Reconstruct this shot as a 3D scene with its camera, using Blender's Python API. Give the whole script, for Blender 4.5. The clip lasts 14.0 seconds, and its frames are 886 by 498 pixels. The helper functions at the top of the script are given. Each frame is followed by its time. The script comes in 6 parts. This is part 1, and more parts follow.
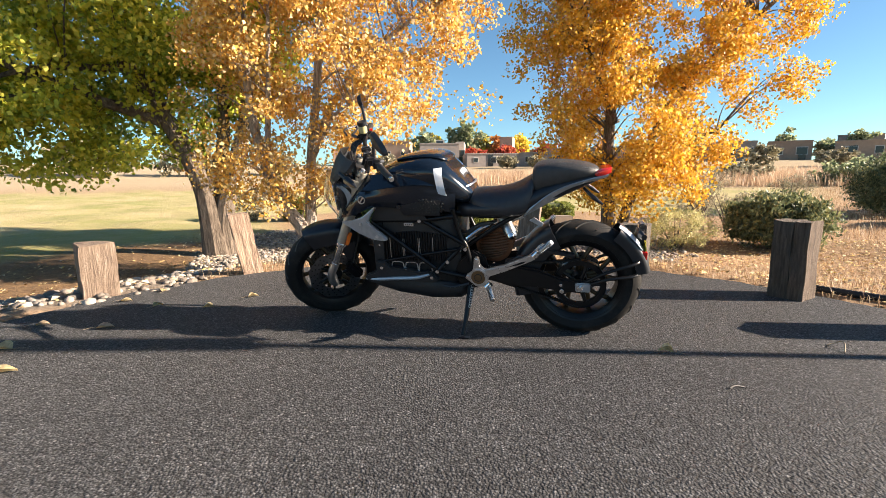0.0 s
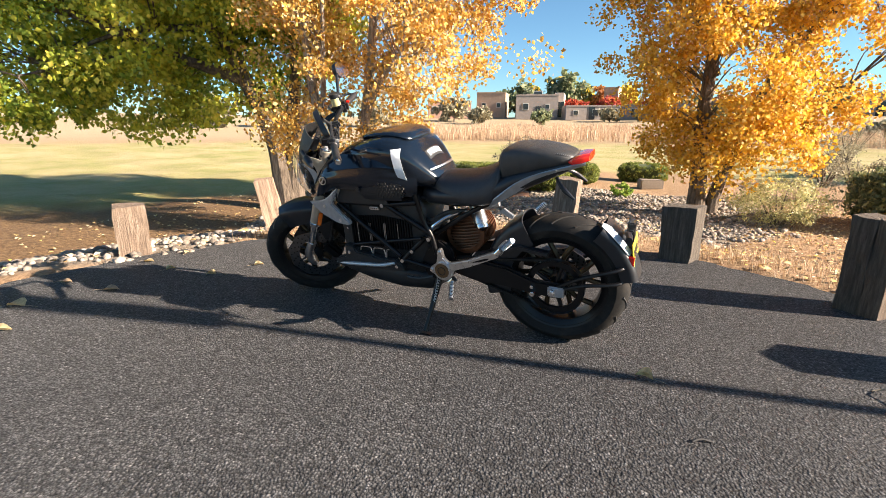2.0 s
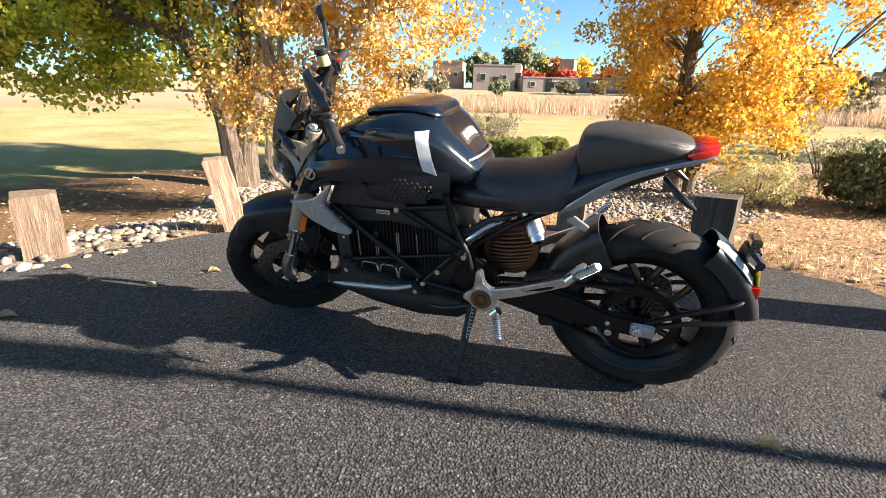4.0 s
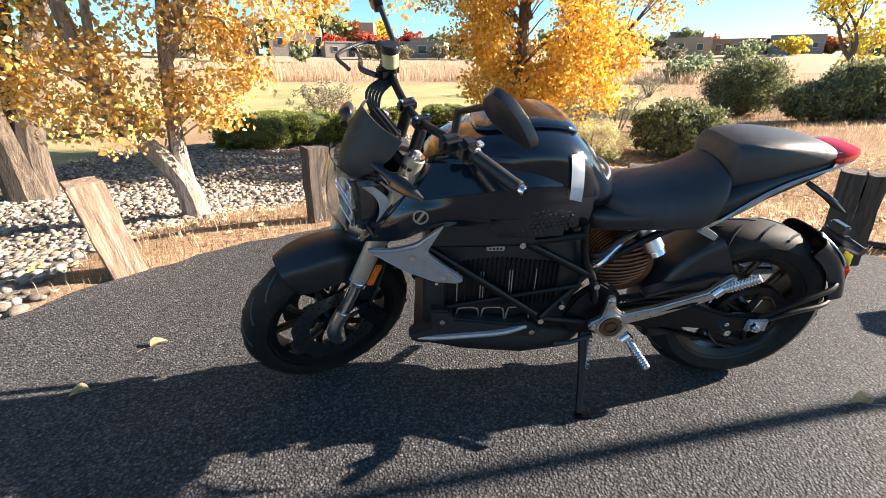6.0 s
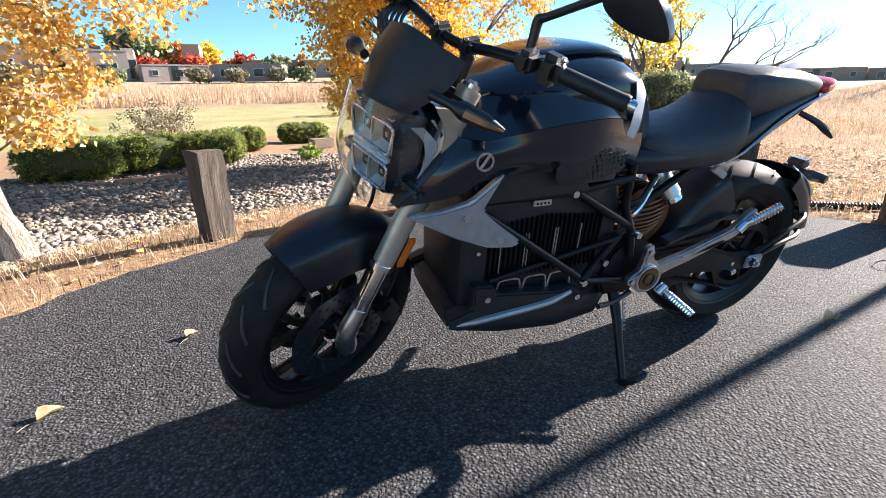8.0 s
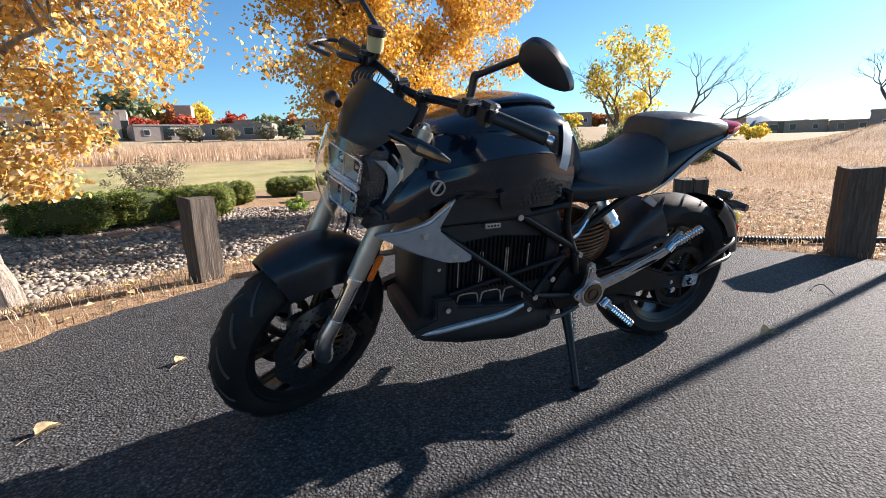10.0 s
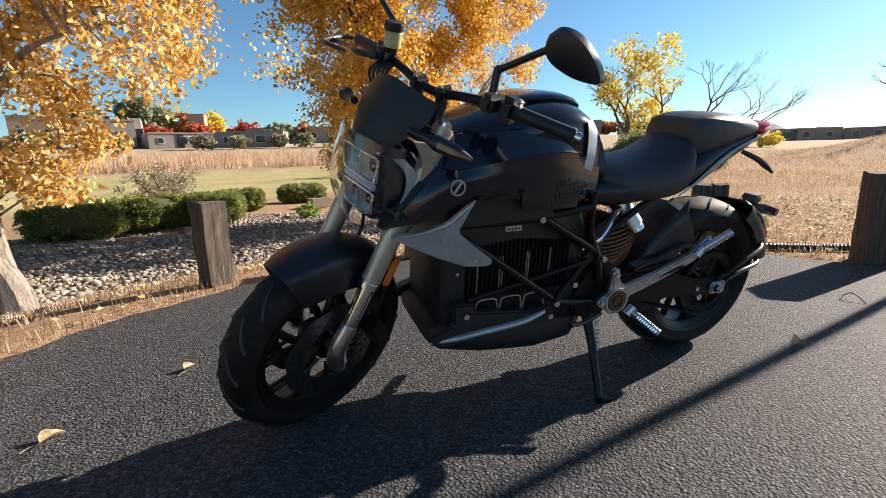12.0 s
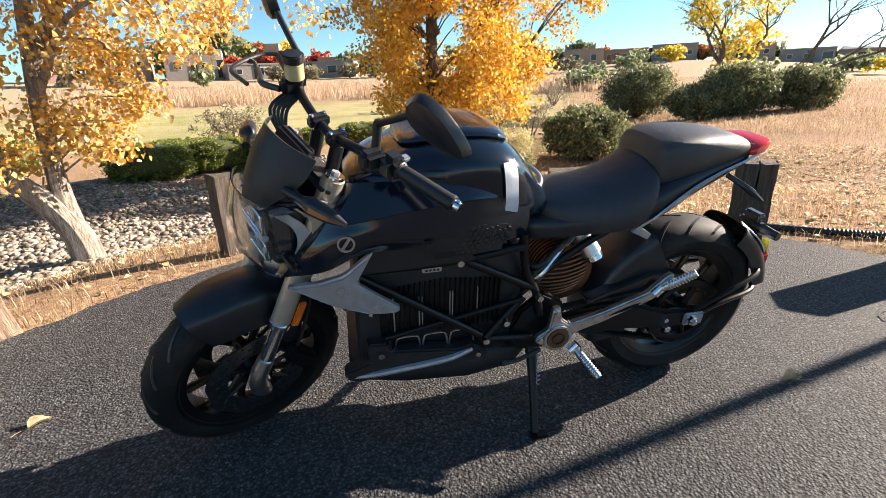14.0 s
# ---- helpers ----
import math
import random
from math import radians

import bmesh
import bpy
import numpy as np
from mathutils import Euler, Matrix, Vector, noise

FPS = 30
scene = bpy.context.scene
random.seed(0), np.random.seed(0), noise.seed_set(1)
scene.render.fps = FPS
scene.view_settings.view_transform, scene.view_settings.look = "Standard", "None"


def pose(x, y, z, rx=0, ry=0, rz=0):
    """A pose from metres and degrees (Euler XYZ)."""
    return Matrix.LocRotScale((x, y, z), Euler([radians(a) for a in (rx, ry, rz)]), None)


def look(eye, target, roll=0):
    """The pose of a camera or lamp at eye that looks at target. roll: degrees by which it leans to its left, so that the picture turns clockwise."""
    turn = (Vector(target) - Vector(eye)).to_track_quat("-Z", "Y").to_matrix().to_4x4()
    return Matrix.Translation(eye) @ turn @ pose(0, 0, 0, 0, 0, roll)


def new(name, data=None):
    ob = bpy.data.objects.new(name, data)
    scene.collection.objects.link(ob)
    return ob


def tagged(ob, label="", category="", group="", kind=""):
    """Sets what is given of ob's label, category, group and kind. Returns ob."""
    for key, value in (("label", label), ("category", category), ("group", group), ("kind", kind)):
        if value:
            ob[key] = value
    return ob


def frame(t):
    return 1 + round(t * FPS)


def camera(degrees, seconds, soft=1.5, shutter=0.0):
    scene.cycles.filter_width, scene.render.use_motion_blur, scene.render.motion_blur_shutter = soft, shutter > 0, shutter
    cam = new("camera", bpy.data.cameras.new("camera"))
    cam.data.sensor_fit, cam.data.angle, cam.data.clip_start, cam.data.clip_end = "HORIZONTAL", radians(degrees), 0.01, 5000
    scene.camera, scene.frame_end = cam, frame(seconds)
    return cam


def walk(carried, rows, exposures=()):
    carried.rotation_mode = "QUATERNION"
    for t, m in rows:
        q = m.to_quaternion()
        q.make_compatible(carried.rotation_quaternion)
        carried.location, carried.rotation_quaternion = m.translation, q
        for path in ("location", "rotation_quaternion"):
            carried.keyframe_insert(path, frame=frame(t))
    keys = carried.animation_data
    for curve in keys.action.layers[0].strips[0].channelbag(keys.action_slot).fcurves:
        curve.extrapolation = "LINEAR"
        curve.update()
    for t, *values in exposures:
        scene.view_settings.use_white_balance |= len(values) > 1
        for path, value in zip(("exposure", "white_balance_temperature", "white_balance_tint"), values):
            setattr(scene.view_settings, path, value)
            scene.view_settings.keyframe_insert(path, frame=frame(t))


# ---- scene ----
cam = camera(87.3, 14.0, 0.85)
METRES, EYE, TILT, LEAN, TURN = 4.55, 0.862, -8.92, 0.31, 0.0
ROWS = [
    (0.0, 0.0, 0.0, 0.0, 0.0, 0.0, 0.0),
    (0.5, 0.0347, -0.0063, 0.0106, 3.29, -1.78, -0.53),
    (1.0, 0.0858, -0.0154, 0.0215, 5.87, -3.47, -1.04),
    (1.5, 0.1133, 0.0204, 0.0299, 8.6, -4.68, -1.72),
    (2.0, 0.1363, 0.0645, 0.0404, 11.49, -5.89, -2.45),
    (2.5, 0.1514, 0.1182, 0.0466, 12.65, -6.87, -3.01),
    (3.0, 0.1294, 0.1558, 0.0489, 11.68, -7.55, -3.24),
    (5.5, -0.1092, 0.2427, 0.0889, -9.56, -11.75, 0.49),
    (6.0, -0.157, 0.278, 0.0977, -16.48, -12.77, 1.94),
    (6.5, -0.203, 0.3078, 0.1018, -23.98, -14.12, 3.45),
    (7.0, -0.24, 0.3355, 0.1039, -29.04, -14.31, 4.46),
    (7.5, -0.2397, 0.357, 0.0808, -32.21, -13.09, 5.21),
    (8.0, -0.2359, 0.3672, 0.0621, -34.47, -11.54, 5.71),
    (8.5, -0.2378, 0.3533, 0.0477, -36.26, -10.06, 6.05),
    (9.0, -0.2431, 0.3316, 0.0474, -36.68, -8.17, 6.17),
    (11.5, -0.2518, 0.32, 0.0463, -34.94, -3.76, 6.39),
    (12.0, -0.2477, 0.3365, 0.0435, -34.92, -4.31, 6.46),
    (12.5, -0.2421, 0.3561, 0.0484, -35.22, -7.03, 6.54),
    (13.0, -0.2366, 0.364, 0.073, -33.08, -9.09, 6.38),
    (13.5, -0.1969, 0.3397, 0.0878, -29.81, -10.98, 6.06),
    (14.0, -0.15, 0.3044, 0.0972, -26.24, -11.6, 5.6),
]
walk(cam, [(t, pose(0, 0, EYE, TILT, LEAN, TURN) @ pose(METRES * x, METRES * y, METRES * z, 90 + pitch, roll, yaw)) for t, x, y, z, yaw, pitch, roll in ROWS],
     exposures=[(0.0, 1.9, 6800, 15), (3.2, 2.1, 6800, 15), (6.0, 2.25, 6500, 15), (7.5, 2.2, 6100, 15), (9.2, 1.95, 5900, 16), (11.3, 1.5, 6300, 15), (12.5, 1.6, 6500, 15), (14.0, 1.95, 6600, 15)])

# ---- sky and sun ----
SUN_AZ, SUN_EL = 95.5, 24.0
world = bpy.data.worlds.new("sky")
scene.world = world
world.use_nodes = True
wn = world.node_tree.nodes
sky = wn.new("ShaderNodeTexSky")
sky.sky_type, sky.sun_disc = "NISHITA", False
sky.sun_elevation, sky.sun_rotation = radians(SUN_EL), radians(SUN_AZ)
sky.altitude, sky.air_density, sky.dust_density, sky.ozone_density = 1600, 1.0, 1.1, 2.2
tint = wn.new("ShaderNodeMix")
tint.data_type, tint.blend_type = "RGBA", "MULTIPLY"
tint.inputs[0].default_value = 1.0
tint.inputs[7].default_value = (0.68, 0.96, 1.0, 1)
world.node_tree.links.new(sky.outputs[0], tint.inputs[6])
world.node_tree.links.new(tint.outputs[2], wn["Background"].inputs[0])
wn["Background"].inputs[1].default_value = 0.050
sun_data = bpy.data.lights.new("sun", "SUN")
sun_data.energy, sun_data.angle, sun_data.color = 5.0, radians(0.55), (1.0, 0.875, 0.715)
sun_lamp = new("sun", sun_data)
SUN_WAY = Vector((math.sin(radians(SUN_AZ)) * math.cos(radians(SUN_EL)), math.cos(radians(SUN_AZ)) * math.cos(radians(SUN_EL)), math.sin(radians(SUN_EL))))
sun_lamp.matrix_world = look(SUN_WAY * 30, (0, 0, 0))

# ---- materials ----
def ramp(nt, src, stops, interp="LINEAR"):
    n = nt.nodes.new("ShaderNodeValToRGB")
    n.color_ramp.interpolation = interp
    els = n.color_ramp.elements
    while len(els) < len(stops):
        els.new(0.5)
    for e, (p, c) in zip(els, stops):
        e.position, e.color = p, (*c, 1)
    nt.links.new(src, n.inputs[0])
    return n.outputs[0]


def noise_node(nt, scale, detail=4, rough=0.55, coord="Object", stretch=None):
    tc = nt.nodes.new("ShaderNodeTexCoord")
    n = nt.nodes.new("ShaderNodeTexNoise")
    n.inputs["Scale"].default_value, n.inputs["Detail"].default_value, n.inputs["Roughness"].default_value = scale, detail, rough
    src = tc.outputs[coord]
    if stretch:
        mp = nt.nodes.new("ShaderNodeMapping")
        mp.inputs["Scale"].default_value = stretch
        nt.links.new(src, mp.inputs[0])
        src = mp.outputs[0]
    nt.links.new(src, n.inputs["Vector"])
    return n.outputs["Fac"]


def mixed(nt, fac, a, b, mode="MIX"):
    n = nt.nodes.new("ShaderNodeMix")
    n.data_type, n.blend_type = "RGBA", mode
    for sock, v in ((n.inputs[0], fac), (n.inputs[6], a), (n.inputs[7], b)):
        if isinstance(v, (int, float)):
            sock.default_value = v
        elif isinstance(v, tuple):
            sock.default_value = (*v, 1)
        else:
            nt.links.new(v, sock)
    return n.outputs[2]


def bumped(nt, bsdf, height, strength, distance):
    b = nt.nodes.new("ShaderNodeBump")
    b.inputs["Strength"].default_value, b.inputs["Distance"].default_value = strength, distance
    nt.links.new(height, b.inputs["Height"])
    nt.links.new(b.outputs[0], bsdf.inputs["Normal"])


def blank(name):
    m = bpy.data.materials.new(name)
    m.use_nodes = True
    return m, m.node_tree, m.node_tree.nodes["Principled BSDF"]


def simple(name, color, rough=0.5, metal=0.0, vary=0.15, scale=30.0, bump=0.0, bump_scale=200.0, coat=0.0, spec=0.5, grime=0.0):
    """A painted, plastic or metal surface with slight blotches, uneven gloss and fine relief."""
    m, nt, b = blank(name)
    n = noise_node(nt, scale, 5)
    lo = tuple(c * (1 - vary) for c in color)
    hi = tuple(min(1, c * (1 + vary)) for c in color)
    col = ramp(nt, n, [(0.3, lo), (0.7, hi)])
    if grime:
        g = ramp(nt, noise_node(nt, 9.0, 7, 0.7), [(0.5, (0, 0, 0)), (0.75, (1, 1, 1))])
        s = nt.nodes.new("ShaderNodeMath")
        s.operation = "MULTIPLY"
        s.inputs[1].default_value = grime
        nt.links.new(g, s.inputs[0])
        col = mixed(nt, s.outputs[0], col, (0.16, 0.13, 0.10))
    nt.links.new(col, b.inputs["Base Color"])
    b.inputs["Metallic"].default_value = metal
    r = nt.nodes.new("ShaderNodeMapRange")
    r.inputs["To Min"].default_value, r.inputs["To Max"].default_value = max(0.02, rough - 0.08), min(1, rough + 0.08)
    nt.links.new(noise_node(nt, scale * 2.3, 4), r.inputs["Value"])
    nt.links.new(r.outputs[0], b.inputs["Roughness"])
    b.inputs["Specular IOR Level"].default_value = spec
    if coat:
        b.inputs["Coat Weight"].default_value, b.inputs["Coat Roughness"].default_value = coat, 0.06
    if bump:
        bumped(nt, b, noise_node(nt, bump_scale, 3), bump, 0.002)
    return m


def asphalt_material():
    """Coarse aggregate in dark bitumen: single stones, crevices and spots darkened in the colour, grey wear and dust.
    """
    m, nt, b = blank("asphalt")
    tc = nt.nodes.new("ShaderNodeTexCoord")

    def cells(scale):
        v = nt.nodes.new("ShaderNodeTexVoronoi")
        v.inputs["Scale"].default_value = scale
        nt.links.new(tc.outputs["Object"], v.inputs["Vector"])
        return v
    stone, grit = cells(112.0), cells(230.0)
    tone = nt.nodes.new("ShaderNodeSeparateColor")
    nt.links.new(stone.outputs["Color"], tone.inputs[0])
    col = ramp(nt, tone.outputs[0], [(0.0, (0.026, 0.026, 0.027)), (0.45, (0.052, 0.053, 0.055)), (0.88, (0.088, 0.089, 0.091)), (0.97, (0.11, 0.11, 0.112)), (1.0, (0.17, 0.17, 0.17))])
    # Bitumen between the stones; the shade of the crevices is put into the colour too.
    bitumen_shade = ramp(nt, stone.outputs["Distance"], [(0.30, (1.15, 1.15, 1.15)), (0.66, (0.45, 0.45, 0.45))])
    col = mixed(nt, 1.0, col, bitumen_shade, "MULTIPLY")
    blot = ramp(nt, noise_node(nt, 0.9, 7, 0.65), [(0.32, (0.88, 0.88, 0.89)), (0.7, (1.16, 1.15, 1.14))])
    col = mixed(nt, 1.0, col, blot, "MULTIPLY")
    # Scattered spots darkened in the colour only, with no relief.
    dark_spot = ramp(nt, noise_node(nt, 11.0, 5, 0.6), [(0.27, (0.25, 0.25, 0.25)), (0.36, (1, 1, 1))])
    col = mixed(nt, 1.0, col, dark_spot, "MULTIPLY")
    dust = ramp(nt, noise_node(nt, 0.55, 8, 0.7), [(0.58, (0, 0, 0)), (0.80, (0.22, 0.22, 0.22))])
    col = mixed(nt, dust, col, (0.125, 0.122, 0.118))
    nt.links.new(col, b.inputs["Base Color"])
    b.inputs["Roughness"].default_value = 0.78
    add = nt.nodes.new("ShaderNodeMath")
    add.operation = "MULTIPLY_ADD"
    add.inputs[1].default_value = -1.2
    nt.links.new(stone.outputs["Distance"], add.inputs[0])
    add2 = nt.nodes.new("ShaderNodeMath")
    add2.operation = "MULTIPLY_ADD"
    add2.inputs[1].default_value = -0.4
    nt.links.new(grit.outputs["Distance"], add2.inputs[0])
    nt.links.new(noise_node(nt, 40, 5, 0.6), add2.inputs[2])
    nt.links.new(add2.outputs[0], add.inputs[2])
    b.inputs["Specular IOR Level"].default_value = 0.32
    b.inputs["Diffuse Roughness"].default_value = 0.4
    bumped(nt, b, add.outputs[0], 0.85, 0.005)
    return m


def attr(nt, name):
    a = nt.nodes.new("ShaderNodeAttribute")
    a.attribute_name = name
    return a.outputs["Fac"]


def ground_material():
    """Straw, lawn, leaf litter and gravel, mixed by the zones of the ground."""
    m, nt, b = blank("ground")
    fine = noise_node(nt, 26.0, 8, 0.7)
    mid = noise_node(nt, 2.2, 6, 0.65)
    straw = mixed(nt, mid, ramp(nt, fine, [(0.3, (0.145, 0.085, 0.05)), (0.52, (0.36, 0.25, 0.148)), (0.75, (0.53, 0.41, 0.26))]),
                  ramp(nt, fine, [(0.3, (0.17, 0.095, 0.055)), (0.6, (0.37, 0.24, 0.145)), (0.8, (0.53, 0.41, 0.275))]))
    lawn = mixed(nt, ramp(nt, noise_node(nt, 0.35, 8, 0.7), [(0.38, (0, 0, 0)), (0.62, (1, 1, 1))]), ramp(nt, fine, [(0.3, (0.19, 0.20, 0.065)), (0.7, (0.36, 0.34, 0.14))]),
                 ramp(nt, fine, [(0.3, (0.32, 0.255, 0.13)), (0.7, (0.54, 0.44, 0.25))]))
    litter = ramp(nt, noise_node(nt, 18.0, 8, 0.75), [(0.3, (0.06, 0.04, 0.025)), (0.5, (0.16, 0.10, 0.055)), (0.72, (0.34, 0.22, 0.11))])
    gravel = ramp(nt, noise_node(nt, 40.0, 6, 0.7), [(0.3, (0.10, 0.085, 0.07)), (0.7, (0.30, 0.26, 0.215))])
    far = mixed(nt, noise_node(nt, 0.05, 6, 0.65), (0.32, 0.25, 0.16), (0.43, 0.34, 0.22))
    col = mixed(nt, attr(nt, "far"), straw, far)
    col = mixed(nt, attr(nt, "lawn"), col, lawn)
    col = mixed(nt, attr(nt, "litter"), col, litter)
    col = mixed(nt, attr(nt, "rock"), col, gravel)
    nt.links.new(col, b.inputs["Base Color"])
    b.inputs["Roughness"].default_value = 0.95
    b.inputs["Specular IOR Level"].default_value = 0.15
    bumped(nt, b, noise_node(nt, 35.0, 8, 0.75), 0.9, 0.03)
    return m


def island(nt):
    return nt.nodes.new("ShaderNodeNewGeometry").outputs["Random Per Island"]


def leaf_material(name, stops, see_through=0.38, patch=None):
    """Leaves that let light through; each leaf has a colour of its own."""
    m, nt, b = blank(name)
    col = ramp(nt, island(nt), stops)
    if patch:
        col = mixed(nt, ramp(nt, noise_node(nt, patch[0], 3), [(0.42, (0, 0, 0)), (0.58, (1, 1, 1))]), col, ramp(nt, island(nt), patch[1]))
    nt.links.new(col, b.inputs["Base Color"])
    b.inputs["Roughness"].default_value, b.inputs["Specular IOR Level"].default_value = 0.5, 0.35
    tr = nt.nodes.new("ShaderNodeBsdfTranslucent")
    nt.links.new(col, tr.inputs[0])
    mx = nt.nodes.new("ShaderNodeMixShader")
    mx.inputs[0].default_value = see_through
    nt.links.new(b.outputs[0], mx.inputs[1])
    nt.links.new(tr.outputs[0], mx.inputs[2])
    nt.links.new(mx.outputs[0], nt.nodes["Material Output"].inputs[0])
    return m


def bark_material(name, dark, light, scale=9.0):
    m, nt, b = blank(name)
    n = noise_node(nt, scale, 9, 0.75, stretch=(2.2, 2.2, 0.4))
    col = ramp(nt, n, [(0.35, dark), (0.5, tuple((a + c) / 2 for a, c in zip(dark, light))), (0.68, light)])
    nt.links.new(col, b.inputs["Base Color"])
    b.inputs["Roughness"].default_value = 0.92
    bumped(nt, b, n, 1.0, 0.06)
    return m


def timber_material(name="weathered_timber", shade=1.0, aged=(0.0, 1.0)):
    """Weathered timber: long grain, dark checks and pale bleached streaks, a little different on each post."""
    m, nt, b = blank(name)
    grain = noise_node(nt, 14.0, 9, 0.75, stretch=(3.5, 3.5, 0.22))
    crack = noise_node(nt, 6.0, 8, 0.8, stretch=(4.0, 4.0, 0.16))
    oi = nt.nodes.new("ShaderNodeObjectInfo")
    base = ramp(nt, grain, [(0.28, (0.10, 0.06, 0.038)), (0.5, (0.30, 0.19, 0.125)), (0.72, (0.48, 0.35, 0.25))])
    grey = ramp(nt, grain, [(0.28, (0.04, 0.032, 0.026)), (0.5, (0.14, 0.115, 0.09)), (0.72, (0.32, 0.27, 0.22))])
    age = nt.nodes.new("ShaderNodeMapRange")
    age.inputs["To Min"].default_value, age.inputs["To Max"].default_value = aged
    nt.links.new(oi.outputs["Random"], age.inputs["Value"])
    col = mixed(nt, 1.0, mixed(nt, age.outputs[0], base, grey), (shade, shade, shade), "MULTIPLY")
    col = mixed(nt, ramp(nt, crack, [(0.30, (1, 1, 1)), (0.40, (0, 0, 0))]), col, (0.02, 0.014, 0.01))
    nt.links.new(col, b.inputs["Base Color"])
    b.inputs["Roughness"].default_value = 0.9
    bumped(nt, b, crack, 0.9, 0.03)
    return m


def rock_material():
    m, nt, b = blank("river_cobble")
    oi = nt.nodes.new("ShaderNodeObjectInfo")
    mixr = nt.nodes.new("ShaderNodeMath")
    mixr.operation = "ADD"
    nt.links.new(island(nt), mixr.inputs[0])
    nt.links.new(oi.outputs["Random"], mixr.inputs[1])
    frac = nt.nodes.new("ShaderNodeMath")
    frac.operation = "FRACT"
    nt.links.new(mixr.outputs[0], frac.inputs[0])
    t = ramp(nt, frac.outputs[0], [(0.0, (0.14, 0.125, 0.11)), (0.3, (0.26, 0.225, 0.19)), (0.55, (0.32, 0.29, 0.255)), (0.8, (0.42, 0.385, 0.34)), (0.93, (0.50, 0.46, 0.41)), (1.0, (0.34, 0.24, 0.19))])
    t2 = ramp(nt, oi.outputs["Random"], [(0.0, (0.7, 0.66, 0.62)), (1.0, (1.05, 1.03, 1.0))])
    col = mixed(nt, 1.0, mixed(nt, 1.0, t, t2, "MULTIPLY"), ramp(nt, noise_node(nt, 30, 6, 0.7), [(0.3, (0.6, 0.6, 0.6)), (0.7, (1.15, 1.12, 1.1))]), "MULTIPLY")
    nt.links.new(col, b.inputs["Base Color"])
    b.inputs["Roughness"].default_value = 0.8
    bumped(nt, b, noise_node(nt, 60, 6, 0.7), 0.5, 0.01)
    return m


def blade_material(name, stops):
    m, nt, b = blank(name)
    nt.links.new(ramp(nt, island(nt), stops), b.inputs["Base Color"])
    b.inputs["Roughness"].default_value, b.inputs["Specular IOR Level"].default_value = 0.75, 0.25
    return m


def glass_material(name, color=(1, 1, 1), rough=0.02):
    m, nt, b = blank(name)
    b.inputs["Base Color"].default_value = (*color, 1)
    b.inputs["Transmission Weight"].default_value, b.inputs["Roughness"].default_value, b.inputs["IOR"].default_value = 1.0, rough, 1.45
    return m


ASPHALT, GROUND, TIMBER, COBBLE = asphalt_material(), ground_material(), timber_material(), rock_material()
TIMBER_PALE = timber_material("bleached_timber", 1.5, (0.35, 0.6))
TIMBER_DARK = timber_material("dark_weathered_timber", 0.55, (0.5, 1.0))
BARK_DARK = bark_material("cottonwood_bark", (0.05, 0.036, 0.026), (0.24, 0.19, 0.145))
BARK_PALE = bark_material("pale_bark", (0.12, 0.09, 0.07), (0.60, 0.52, 0.43), 12.0)
GOLD = [(0.0, (0.50, 0.23, 0.02)), (0.25, (0.70, 0.40, 0.04)), (0.6, (0.78, 0.48, 0.06)), (0.85, (0.82, 0.60, 0.14)), (1.0, (0.52, 0.31, 0.14))]
PALE_GOLD = [(0.0, (0.46, 0.22, 0.05)), (0.3, (0.70, 0.42, 0.09)), (0.65, (0.78, 0.54, 0.15)), (0.9, (0.80, 0.64, 0.34)), (1.0, (0.45, 0.31, 0.18))]
GREENISH = [(0.0, (0.10, 0.16, 0.02)), (0.4, (0.27, 0.36, 0.04)), (0.75, (0.48, 0.53, 0.07)), (1.0, (0.74, 0.66, 0.10))]
YELLOWISH = [(0.0, (0.40, 0.48, 0.06)), (0.5, (0.70, 0.68, 0.09)), (1.0, (0.88, 0.76, 0.14))]
LEAF_GOLD = leaf_material("golden_leaves", GOLD)
LEAF_PALE = leaf_material("pale_golden_leaves", PALE_GOLD)
LEAF_GREEN = leaf_material("green_yellow_leaves", GREENISH, 0.36, (0.8, YELLOWISH))
LEAF_YELLOW = leaf_material("yellow_leaves", [(0.0, (0.50, 0.36, 0.04)), (0.6, (0.78, 0.60, 0.07)), (1.0, (0.86, 0.72, 0.16))])
LEAF_HEDGE = leaf_material("boxwood_leaves", [(0.0, (0.07, 0.10, 0.02)), (0.6, (0.20, 0.24, 0.05)), (1.0, (0.44, 0.46, 0.13))], 0.42)
LEAF_JUNIPER = leaf_material("juniper_sprays", [(0.0, (0.075, 0.095, 0.05)), (0.55, (0.17, 0.20, 0.10)), (0.9, (0.30, 0.30, 0.14)), (1.0, (0.42, 0.36, 0.16))], 0.35)
LEAF_SAGE = leaf_material("sage_leaves", [(0.0, (0.16, 0.14, 0.09)), (0.6, (0.32, 0.29, 0.19)), (1.0, (0.48, 0.43, 0.30))], 0.3)
LEAF_WEED = leaf_material("weed_leaves", [(0.0, (0.10, 0.18, 0.03)), (0.6, (0.24, 0.36, 0.06)), (1.0, (0.42, 0.50, 0.12))])
LEAF_RABBIT = leaf_material("rabbitbrush_leaves", [(0.0, (0.30, 0.30, 0.12)), (0.6, (0.55, 0.51, 0.24)), (1.0, (0.70, 0.64, 0.38))])
LEAF_RED = leaf_material("red_leaves", [(0.0, (0.25, 0.03, 0.02)), (0.6, (0.48, 0.08, 0.05)), (1.0, (0.6, 0.2, 0.08))])
STRAW = leaf_material("straw_blades", [(0.0, (0.23, 0.13, 0.07)), (0.5, (0.42, 0.29, 0.17)), (1.0, (0.60, 0.49, 0.34))])
